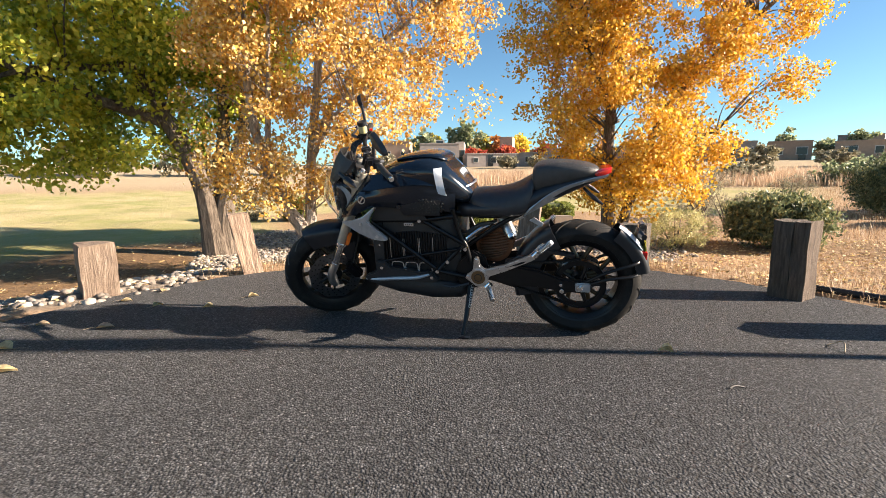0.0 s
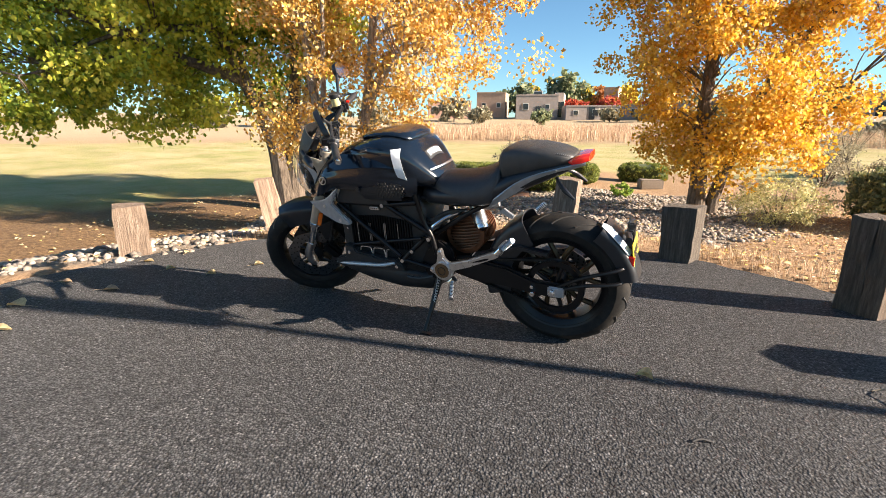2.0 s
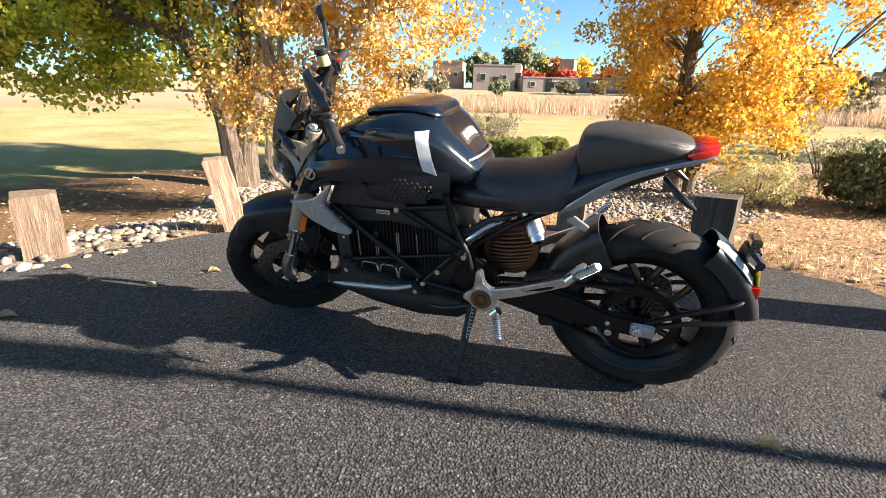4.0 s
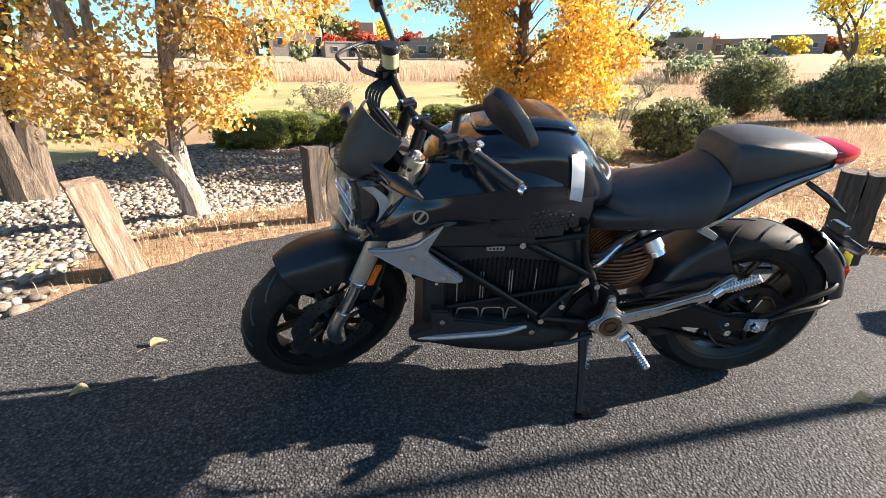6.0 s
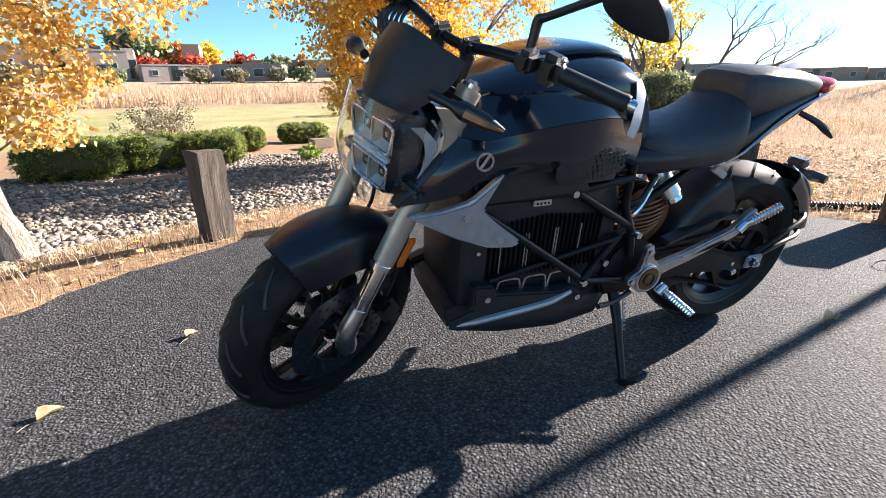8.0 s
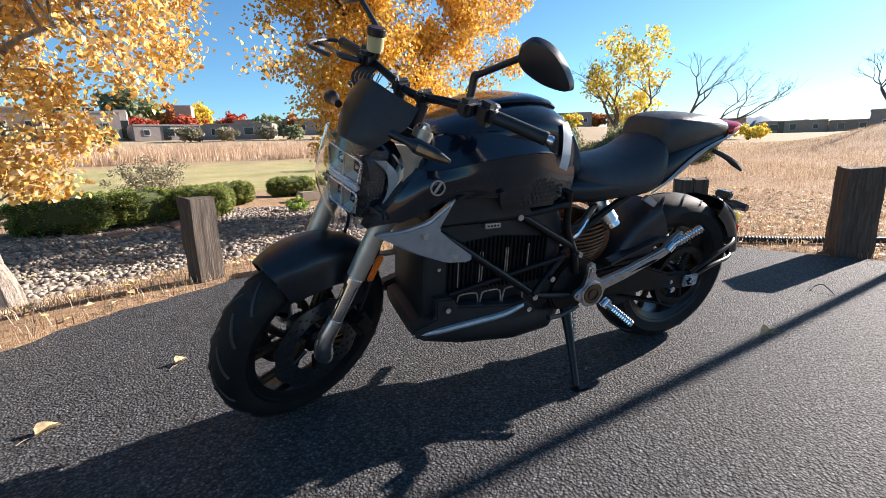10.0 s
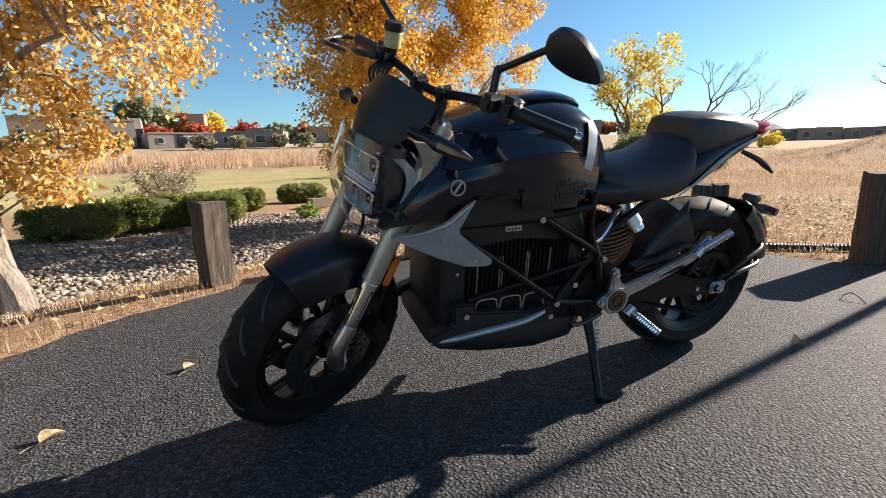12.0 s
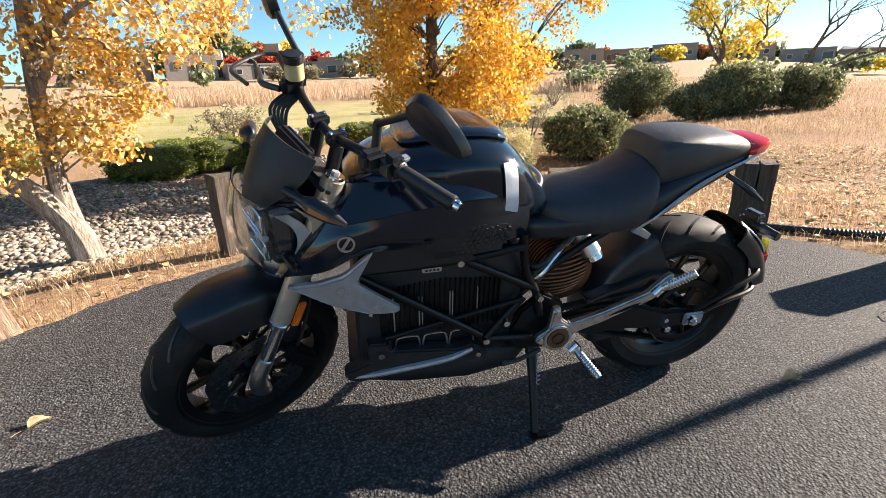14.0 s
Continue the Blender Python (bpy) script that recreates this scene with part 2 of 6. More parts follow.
RUSSET = leaf_material("russet_grass", [(0.0, (0.38, 0.24, 0.15)), (0.5, (0.54, 0.38, 0.25)), (1.0, (0.66, 0.52, 0.36))])

# ---- mesh helpers ----
def link(name, bm, mat, parent=None, label="", smooth=True):
    me = bpy.data.meshes.new(name)
    bm.to_mesh(me)
    bm.free()
    if smooth:
        me.shade_smooth()
        me.set_sharp_from_angle(angle=radians(38))
    if mat:
        me.materials.append(mat)
    ob = new(name, me)
    if parent:
        ob.parent = parent
    if label:
        ob["label"] = label
    return ob


def part(name, bm, mat, parent, label="", smooth=True):
    return link(name, bm, mat, parent, label, smooth)


def raw_mesh(name, verts, faces, mat, parent=None, smooth=False):
    """A mesh from arrays: verts n x 3, faces m x k with one k."""
    verts, faces = np.asarray(verts, np.float32), np.asarray(faces, np.int32)
    me = bpy.data.meshes.new(name)
    me.vertices.add(len(verts))
    me.vertices.foreach_set("co", verts.ravel())
    k = faces.shape[1]
    me.loops.add(faces.size)
    me.loops.foreach_set("vertex_index", faces.ravel())
    me.polygons.add(len(faces))
    me.polygons.foreach_set("loop_start", np.arange(0, faces.size, k, dtype=np.int32))
    me.update(calc_edges=True)
    if smooth:
        me.shade_smooth()
    me.materials.append(mat)
    ob = new(name, me)
    if parent:
        ob.parent = parent
    return ob


def holder(name, m=None):
    ob = new(name)
    ob.empty_display_size = 0.1
    if m is not None:
        ob.matrix_world = m
    return ob


def spline(pts, n):
    """Catmull-Rom through the points, n steps a span."""
    p = [Vector(q) for q in pts]
    p = [p[0] * 2 - p[1]] + p + [p[-1] * 2 - p[-2]]
    out = []
    for i in range(1, len(p) - 2):
        a, b, c, d = p[i - 1:i + 3]
        for k in range(n):
            t = k / n
            out.append(0.5 * ((2 * b) + (c - a) * t + (2 * a - 5 * b + 4 * c - d) * t * t + (3 * b - a - 3 * c + d) * t ** 3))
    out.append(p[-2])
    return out


def tube(bm, pts, radii, segs=10, steps=4, caps=True):
    """A round bar along a smooth line; radii: one, or one a point."""
    if not isinstance(radii, (list, tuple)):
        radii = [radii] * len(pts)
    line = spline(pts, steps) if steps > 1 else [Vector(p) for p in pts]
    rs = np.interp(np.linspace(0, len(pts) - 1, len(line)), range(len(pts)), radii)
    rings, side = [], None
    for i, p in enumerate(line):
        d = (line[min(i + 1, len(line) - 1)] - line[max(i - 1, 0)]).normalized()
        if side is None:
            side = d.orthogonal().normalized()
        side = (side - d * side.dot(d)).normalized()
        up = d.cross(side)
        rings.append([bm.verts.new(p + (side * math.cos(a) + up * math.sin(a)) * rs[i]) for a in (2 * math.pi * k / segs for k in range(segs))])
    skin(bm, rings, caps)


def skin(bm, rings, caps=True):
    for a, b in zip(rings, rings[1:]):
        n = len(a)
        for k in range(n):
            bm.faces.new((a[k], a[(k + 1) % n], b[(k + 1) % n], b[k]))
    if caps:
        bm.faces.new(rings[0][::-1])
        bm.faces.new(rings[-1])


# ---- the lie of the land ----
PAD = (0.1, 1.85)
PAD_R = 2.95


def smooth01(a, b, x):
    t = np.clip((x - a) / (b - a), 0, 1)
    return t * t * (3 - 2 * t)


def pad_gap(x, y):
    """Metres beyond the edge of the asphalt (negative on it)."""
    x, y = np.asarray(x, float), np.asarray(y, float)
    r = np.hypot(x - PAD[0], y - PAD[1]) - PAD_R
    return np.where(y > PAD[1], r, np.abs(x - PAD[0]) - PAD_R)


def land(x, y):
    """Height of the ground."""
    x, y = np.asarray(x, float), np.asarray(y, float)
    d, r = pad_gap(x, y), np.hypot(x, y)
    th = np.degrees(np.arctan2(x - PAD[0], y - PAD[1]))
    side = 1 - 0.72 * smooth01(42, 68, th)
    drop = -0.62 * smooth01(0.1, 3.4, d) * side
    q = np.clip(r - 20, 0, 75)
    rise = (0.02 * q + 0.0004 * q * q + 0.012 * np.clip(r - 95, 0, 900)) * (1 - 0.68 * smooth01(52, 72, th))
    knoll = 2.3 * np.exp(-(((x - 42) / 12) ** 2 + ((y - 5) / 6) ** 2))
    lumps = 0.05 * np.sin(x * 1.3 + 0.7 * y) * np.sin(y * 0.9 - 0.4 * x) * smooth01(0.6, 3, d)
    return drop + rise + knoll + lumps - 0.012


def ground_z(x, y):
    return float(land(x, y))


def build_ground():
    rr = np.concatenate([[0.05, 1.5, 2.4], np.linspace(2.75, 9, 64), np.geomspace(9.3, 60, 60), np.geomspace(64, 4000, 34)])
    na = 220
    aa = np.linspace(0, 2 * np.pi, na, endpoint=False)
    R, A = np.meshgrid(rr, aa, indexing="ij")
    X, Y = PAD[0] + R * np.sin(A), PAD[1] + R * np.cos(A)
    Z = land(X, Y)
    Z = np.where(pad_gap(X, Y) < 0.02, -0.05, Z)
    verts = np.stack([X, Y, Z], -1).reshape(-1, 3)
    i, j = np.meshgrid(np.arange(len(rr) - 1), np.arange(na), indexing="ij")
    a, b = i * na + j, i * na + (j + 1) % na
    faces = np.stack([a, a + na, b + na, b], -1).reshape(-1, 4)
    ob = raw_mesh("ground", verts, faces, GROUND, smooth=True)
    d = pad_gap(X, Y)
    th = np.degrees(np.arctan2(X - PAD[0], Y - PAD[1]))
    wob = 0.35 * np.sin(X * 2.1) * np.sin(Y * 1.7) + 0.2 * np.sin(X * 5.3 + Y * 4.1)
    rock = rock_zone(X, Y)
    litter = smooth01(2.3, 3.2, d + wob) * (1 - smooth01(7.0, 9.0, d + wob)) * (1 - smooth01(-30, -22, th)) * smooth01(-100, -88, th)
    lawn = np.maximum(smooth01(6.5, 8.5, d + wob) * (1 - smooth01(-28, -20, th)), smooth01(14.6, 15.6, d + wob)) * (1 - smooth01(36, 44, th)) * (1 - smooth01(36, 42, np.hypot(X, Y) + 4 * wob))
    lawn *= smooth01(-115, -100, th)
    for key, v in (("rock", rock), ("litter", litter * (1 - rock)), ("lawn", lawn * (1 - rock)), ("far", smooth01(30, 50, R))):
        at = ob.data.attributes.new(key, "FLOAT", "POINT")
        at.data.foreach_set("value", np.asarray(v, np.float32).ravel())
    return tagged(ob, "dry grassy ground with lawn, leaf litter and gravel", "ground", kind="structure")


def rock_zone(x, y):
    """1 in the cobble swale, 0 outside."""
    d = pad_gap(x, y)
    th = np.degrees(np.arctan2(np.asarray(x) - PAD[0], np.asarray(y) - PAD[1]))
    wob = 0.25 * np.sin(np.asarray(x) * 2.3) + 0.2 * np.sin(np.asarray(y) * 3.1 + np.asarray(x))
    inner = 0.15 + 1.75 * smooth01(-46, -26, th) + 1.0 * smooth01(8, 22, th)
    outer = 2.6 + 6.6 * smooth01(-46, -22, th) - 3.2 * smooth01(22, 34, th)
    return smooth01(-0.15, 0.15, d + wob * 0.5 - inner) * (1 - smooth01(-0.3, 0.3, d + wob - outer)) * smooth01(-92, -82, th) * (1 - smooth01(29, 34, th + 4 * wob))


def build_asphalt():
    """The rounded end of the paved drive, with a crumbled edge."""
    rng = np.random.RandomState(3)
    n = 150
    edge = []
    for k in range(n + 1):
        a = math.pi * (k / n) - math.pi / 2
        r = PAD_R - 0.03 + 0.018 * math.sin(a * 23) + 0.012 * math.sin(a * 57 + 1) + rng.uniform(-0.014, 0.014)
        edge.append((PAD[0] + r * math.sin(a), PAD[1] + r * math.cos(a)))
    for y in np.linspace(PAD[1] - 0.3, -22, 60):
        edge.append((PAD[0] + PAD_R - 0.03 + rng.uniform(-0.02, 0.02), y))
    for y in np.linspace(-22, PAD[1] - 0.3, 60):
        edge.append((PAD[0] - PAD_R + 0.03 + rng.uniform(-0.02, 0.02), y))
    bm = bmesh.new()
    top = [bm.verts.new((x, y, 0.0)) for x, y in edge]
    c = Vector((PAD[0], PAD[1] - 2, 0))
    low = [bm.verts.new((x + (x - c.x) * 0.01, y + (y - c.y) * 0.01, -0.06)) for x, y in edge]
    bm.faces.new(top[::-1])
    for k in range(len(top)):
        j = (k + 1) % len(top)
        bm.faces.new((top[k], top[j], low[j], low[k]))
    bmesh.ops.recalc_face_normals(bm, faces=bm.faces)
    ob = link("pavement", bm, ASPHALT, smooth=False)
    return tagged(ob, "dark coarse asphalt pad with a rounded crumbling edge", "pavement", kind="structure")


build_ground()
build_asphalt()

# ---- plants ----
def leaf_cloud(name, centres, count, spread, size, mat, parent, seed, droop=0.35, long=1.25):
    """Many single folded leaves round the centres: each leaf two triangles with a bend along its rib."""
    rng = np.random.RandomState(seed)
    centres = np.asarray(centres, float)
    n = len(centres) * count
    c = np.repeat(centres[:, :3], count, 0)
    sp = np.repeat(centres[:, 3] if centres.shape[1] > 3 else np.full(len(centres), spread), count)
    off = rng.normal(size=(n, 3))
    off /= np.linalg.norm(off, axis=1, keepdims=True)
    off *= (rng.uniform(0, 1, n) ** 0.5 * sp)[:, None]
    off[:, 2] *= 0.8
    p = c + off
    tip = rng.normal(size=(n, 3))
    tip[:, 2] -= droop * 2
    tip /= np.linalg.norm(tip, axis=1, keepdims=True)
    side = np.cross(tip, rng.normal(size=(n, 3)))
    side /= np.linalg.norm(side, axis=1, keepdims=True)
    up = np.cross(side, tip)
    s = size * rng.uniform(0.6, 1.25, n)[:, None]
    v = np.empty((n, 4, 3))
    v[:, 0] = p
    v[:, 1] = p + tip * s * 0.45 * long + side * s * 0.5 + up * s * 0.16
    v[:, 2] = p + tip * s * long
    v[:, 3] = p + tip * s * 0.45 * long - side * s * 0.5 + up * s * 0.16
    base = np.arange(n)[:, None] * 4
    f = np.concatenate([base + [0, 1, 2], base + [0, 2, 3]])
    return raw_mesh(name, v.reshape(-1, 3), f, mat, parent)


def crown_points(blobs, per, seed, shell=0.35):
    """Centres of leafy twigs inside a union of ellipsoids (x, y, z, rx, ry, rz), thicker towards the outside, with gaps."""
    rng = np.random.RandomState(seed)
    out = []
    for bx, by, bz, rx, ry, rz in blobs:
        n = int(per * rx * ry * rz)
        while n > 0:
            q = rng.normal(size=3)
            q /= np.linalg.norm(q)
            q *= rng.uniform(shell, 1.0) ** 0.6
            p = np.array([bx, by, bz]) + q * (rx, ry, rz)
            n -= 1
            if noise.noise(Vector(p * 1.1) + Vector((seed, 0, 0))) < -0.16:
                continue
            out.append(p)
    return np.array(out)


def tree(name, label, base, limbs, blobs, mat, bark, per=26, count=60, spread=0.42, size=0.085, seed=1, twigs=True):
    """A tree of tapered limbs (lists of points and two radii) and a crown of leaves on twigs."""
    rng = random.Random(seed)
    top = holder(name, pose(*base))
    bm = bmesh.new()
    nodes = []
    for pts, r0, r1 in limbs:
        k = len(pts)
        tube(bm, pts, [r0 + (r1 - r0) * (i / (k - 1)) ** 0.8 for i in range(k)], 9, 5)
        nodes += [(p, max(0.01, r1 * 0.6)) for p in spline(pts, 6)[4:]]
    pts = crown_points(blobs, per, seed)
    if twigs:
        arr = np.array([p for p, _ in nodes])
        for p in pts[::2]:
            q = p - np.array((0, 0, 0.3))
            i = int(np.argmin(np.linalg.norm(arr - q, axis=1) + 0.4 * np.clip(arr[:, 2] - p[2], 0, 9)))
            a, b = Vector(arr[i]), Vector(p)
            if (a - b).length > 3.2:
                continue
            mid = a.lerp(b, 0.5) + Vector((rng.uniform(-0.12, 0.12), rng.uniform(-0.12, 0.12), 0.18 * (a - b).length))
            tube(bm, [a, mid, b], [0.016, 0.009, 0.003], 4, 3, False)
    part("trunk", bm, bark, top)
    rr = np.random.RandomState(seed)
    pts4 = np.concatenate([pts, rr.uniform(0.55, 1.25, (len(pts), 1)) * spread], 1)
    leaf_cloud("crown", pts4, count, spread, size, mat, top, seed)
    return tagged(top, label, "tree")


tree("cottonwood_tree", "large cottonwood with forked trunk and green-yellow leaves", (-4.45, 9.0, -0.62),
     [([(0.05, 0, -0.15), (-0.02, 0, 0.6), (-0.2, 0.05, 1.4), (-0.75, 0.1, 2.5), (-1.6, 0.1, 3.8), (-2.5, 0, 5.1)], 0.30, 0.08),
      ([(0.14, 0.05, -0.15), (0.2, 0.05, 0.8), (0.45, 0.1, 1.7), (0.72, 0.2, 2.9), (0.6, 0.2, 4.3), (0.8, 0.3, 6.2)], 0.23, 0.07),
      ([(-0.1, 0, 1.0), (0.17, 0.25, 2.1), (0.1, 0.5, 3.5), (-0.2, 0.6, 5.5)], 0.17, 0.06),
      ([(-0.75, 0.1, 2.5), (-1.8, -0.4, 2.9), (-3.2, -0.9, 3.5), (-4.8, -1.0, 3.9)], 0.12, 0.04),
      ([(-1.4, 0.1, 3.5), (-2.5, -0.8, 3.3), (-3.8, -1.4, 2.7)], 0.08, 0.02),
      ([(0.6, 0.2, 3.6), (1.5, 0.1, 4.6), (2.3, 0, 5.8)], 0.09, 0.03),
      ([(-2.0, -0.4, 3.0), (-2.6, -1.2, 2.8), (-3.4, -2.2, 2.4)], 0.05, 0.015)],
     [(-0.3, 0.2, 5.0, 2.6, 2.3, 2.2), (-3.2, -0.8, 3.3, 2.0, 1.6, 1.4), (-5.6, -0.4, 3.7, 2.2, 2.0, 2.0), (-1.5, 0.2, 2.5, 1.3, 1.2, 0.9), (-3.9, -1.6, 2.2, 1.3, 1.0, 0.8), (-1.8, 0.8, 7.2, 3.6, 2.8, 2.1), (-3.0, -0.2, 1.95, 1.3, 0.9, 0.5), (-0.2, 0.6, 3.3, 1.6, 1.4, 1.0), (-6.6, -1.6, 2.6, 1.5, 1.3, 1.2)],
     LEAF_GREEN, BARK_DARK, per=24, count=150, spread=0.5, size=0.078, seed=11)
tree("cottonwood_tree", "slender twin-stemmed cottonwood with pale golden leaves", (-2.06, 7.15, -0.58),
     [([(0.1, 0, -0.2), (0.05, 0, 0.3), (-0.1, 0, 0.65), (-0.48, 0, 1.2), (-0.8, 0.1, 2.2), (-0.9, 0.1, 3.6)], 0.17, 0.05),
      ([(0.03, 0.02, 0.4), (0.0, 0.08, 0.9), (0.05, 0.1, 1.8), (0.2, 0.1, 3.0), (0.3, 0.2, 5.0)], 0.105, 0.045),
      ([(0.06, 0.1, 1.9), (0.7, 0, 2.9), (1.5, 0, 3.6), (2.4, 0, 4.1)], 0.06, 0.015),
      ([(0.06, 0.1, 1.7), (0.5, -0.3, 2.3), (1.0, -0.6, 2.5)], 0.04, 0.012),
      ([(-0.6, 0, 1.6), (-0.4, -0.3, 2.8), (-0.3, -0.4, 4.0)], 0.05, 0.02)],
     [(0.1, 0.1, 3.3, 1.7, 1.5, 1.5), (1.5, 0.0, 3.6, 1.2, 1.0, 0.8), (-0.75, -0.1, 1.75, 0.8, 0.8, 0.8), (0.55, 0, 1.9, 0.8, 0.8, 0.8), (-0.9, 0, 3.0, 1.0, 0.9, 0.9), (0.2, 0.2, 5.4, 2.3, 2.1, 1.8), (-0.35, -0.2, 1.25, 0.6, 0.6, 0.3), (2.3, 0.1, 4.4, 0.9, 0.8, 0.8), (0.95, -0.5, 2.5, 0.75, 0.7, 0.8), (0.7, 0.0, 1.45, 0.45, 0.5, 0.4), (2.2, 0.0, 2.7, 0.6, 0.7, 0.7), (1.6, 0.0, 2.8, 0.7, 0.7, 0.6)],
     LEAF_PALE, BARK_PALE, per=52, count=115, spread=0.34, size=0.047, seed=23)
tree("cottonwood_tree", "round cottonwood with bright orange-gold leaves", (3.75, 10.5, -0.62),
     [([(0, 0, -0.15), (-0.02, 0, 0.7), (-0.1, 0, 1.7), (0.0, 0.1, 3.3), (0.25, 0.1, 5.2), (0.35, 0.1, 7.2)], 0.19, 0.06),
      ([(0.25, 0, -0.15), (0.36, 0, 0.6), (0.65, 0, 1.5), (1.1, 0, 2.8), (2.1, 0, 4.0), (3.4, 0, 5.2)], 0.14, 0.04),
      ([(0.05, 0, 2.6), (-0.5, 0, 3.9), (-1.1, 0, 5.3)], 0.07, 0.02),
      ([(0.65, 0, 1.6), (1.4, -0.1, 2.2), (2.2, -0.1, 2.4)], 0.06, 0.015)],
     [(0.3, 0, 2.6, 1.8, 1.8, 1.6), (-1.1, 0, 3.0, 0.9, 1.2, 1.0), (0.5, 0.1, 5.1, 2.4, 2.0, 1.9), (2.8, 0, 5.0, 1.6, 1.6, 1.0), (3.3, 0, 3.4, 1.0, 1.0, 0.8), (0.55, -0.1, 1.35, 1.35, 1.5, 0.75), (1.7, 0, 2.4, 0.9, 1.2, 0.9), (1.2, 0.0, 7.4, 2.8, 2.0, 1.8), (-1.0, 0, 4.4, 1.3, 1.4, 1.2), (1.9, 0, 3.6, 1.2, 1.3, 0.9), (2.3, -0.2, 1.9, 0.5, 0.5, 0.4), (-0.5, 0.0, 1.7, 0.9, 1.1, 0.7), (0.1, -0.5, 1.0, 0.9, 0.8, 0.5)],
     LEAF_GOLD, BARK_DARK, per=34, count=120, spread=0.40, size=0.060, seed=37)


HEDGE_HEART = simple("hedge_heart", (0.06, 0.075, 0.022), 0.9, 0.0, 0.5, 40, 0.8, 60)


def shrub(name, label, x, y, w, h, mat, leaf, n, seed, shape="round", category="shrub", group="", bark=None):
    """A shrub of stems and leaf sprays: round, clipped or upright."""
    rng = np.random.RandomState(seed)
    z = ground_z(x, y)
    top = holder(name, pose(x, y, z, 0, 0, rng.uniform(-20, 20)))
    bm = bmesh.new()
    for k in range(7):
        a = 2 * math.pi * k / 7 + rng.uniform(-0.3, 0.3)
        tube(bm, [(0.04 * math.cos(a), 0.04 * math.sin(a), -0.1), (0.15 * w * math.cos(a), 0.15 * w * math.sin(a), h * 0.35), (0.33 * w * math.cos(a), 0.33 * w * math.sin(a), h * 0.78)], [0.025 * h + 0.006, 0.015 * h, 0.004], 5, 3)
    part("branchwork", bm, bark or BARK_DARK, top)
    m = max(40, n // 40)
    q = rng.normal(size=(m, 3))
    q /= np.linalg.norm(q, axis=1, keepdims=True)
    if shape == "clipped":
        q = np.sign(q) * np.abs(q) ** 0.62
        q *= rng.uniform(0.86, 0.98, (m, 1))
        sp = 0.10 * min(w, h)
    elif shape == "open":
        q *= rng.uniform(0.25, 1.0, (m, 1))
        sp = 0.13 * min(w, h)
    else:
        q *= rng.uniform(0.55, 1.0, (m, 1)) * (1 + 0.16 * np.sin(q[:, :1] * 7 + seed) * np.cos(q[:, 2:] * 5))
        sp = 0.14 * min(w, h)
    c = q * (w / 2, w / 2 * 0.9, h * 0.48) + (0, 0, h * 0.5)
    c[:, 2] = np.maximum(c[:, 2], 0.05 * h)
    leaf_cloud("foliage", c, n // m, sp, leaf, mat, top, seed, droop=-0.5 if shape == "upright" else 0.0, long=2.2 if shape == "upright" else 1.2)
    # Solid dark green core added behind the leaves of a clipped hedge.
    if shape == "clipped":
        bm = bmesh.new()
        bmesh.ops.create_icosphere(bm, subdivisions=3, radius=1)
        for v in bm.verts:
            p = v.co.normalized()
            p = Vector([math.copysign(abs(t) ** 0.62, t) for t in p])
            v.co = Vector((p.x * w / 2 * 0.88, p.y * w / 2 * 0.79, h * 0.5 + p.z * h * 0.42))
        part("inner_core", bm, HEDGE_HEART, top)
    return tagged(top, label, category, group)


HEDGES = [(-1.75, 13.0, 1.75, 0.74), (-0.45, 13.3, 1.35, 0.75), (0.68, 13.2, 1.4, 0.70), (-1.35, 15.6, 1.6, 0.55), (1.75, 15.4, 1.3, 0.62), (3.9, 16.6, 1.55, 0.62), (-4.95, 15.9, 1.1, 0.8)]
for k, (x, y, w, h) in enumerate(HEDGES):
    shrub("boxwood_hedge", "clipped rounded dark green boxwood among the cobbles", x, y, w, h, LEAF_HEDGE, 0.029, 19000, 60 + k, "clipped", "hedge", "clipped boxwoods")
shrub("sage_bush", "loose grey-brown sage bush behind the hedges", 0.1, 17.6, 2.4, 1.35, LEAF_SAGE, 0.05, 4200, 71, "open", "bush")
shrub("sage_bush", "pale sage bush beside the lawn", -6.65, 16.3, 1.6, 1.25, LEAF_SAGE, 0.05, 3600, 72, "open", "bush")
shrub("juniper_bush", "rounded green-gold juniper in the dry grass", 6.9, 9.5, 2.0, 1.12, LEAF_JUNIPER, 0.042, 18000, 73, "upright", "bush")
for k, (x, y, w, h) in enumerate([(15.4, 15.7, 3.1, 2.1), (14.8, 12.4, 2.4, 1.2), (15.9, 12.0, 2.6, 1.65), (18.0, 11.0, 2.4, 1.4)]):
    shrub("juniper_bush", "dense dark green juniper", x, y, w, h, LEAF_JUNIPER, 0.052, 19000, 80 + k, "upright", "bush", "dark junipers")
shrub("rabbitbrush", "pale yellow-green rabbitbrush below the golden tree", 4.75, 9.4, 1.5, 0.85, LEAF_RABBIT, 0.026, 8000, 90, "round", "bush")
shrub("bare_shrub", "dark twiggy shrub with sparse leaves", 8.0, 13.0, 1.7, 1.2, LEAF_SAGE, 0.04, 1600, 91, "open", "bush")
for k, (x, y, w, h) in enumerate([(8.8, 16.0, 1.8, 1.3), (11.5, 21.5, 2.6, 1.7), (14.2, 25.0, 2.8, 1.9), (10.0, 27.0, 2.4, 1.4), (17.5, 23.5, 2.2, 1.3)]):
    shrub("bare_shrub", "grey twiggy shrub standing in the dry field", x, y, w, h, LEAF_SAGE, 0.045, 2400, 190 + k, "open", "bush", "twiggy field shrubs")
shrub("weed", "small bright green weed among the cobbles", 2.6, 12.4, 0.6, 0.34, LEAF_WEED, 0.05, 700, 92, "round", "weed")


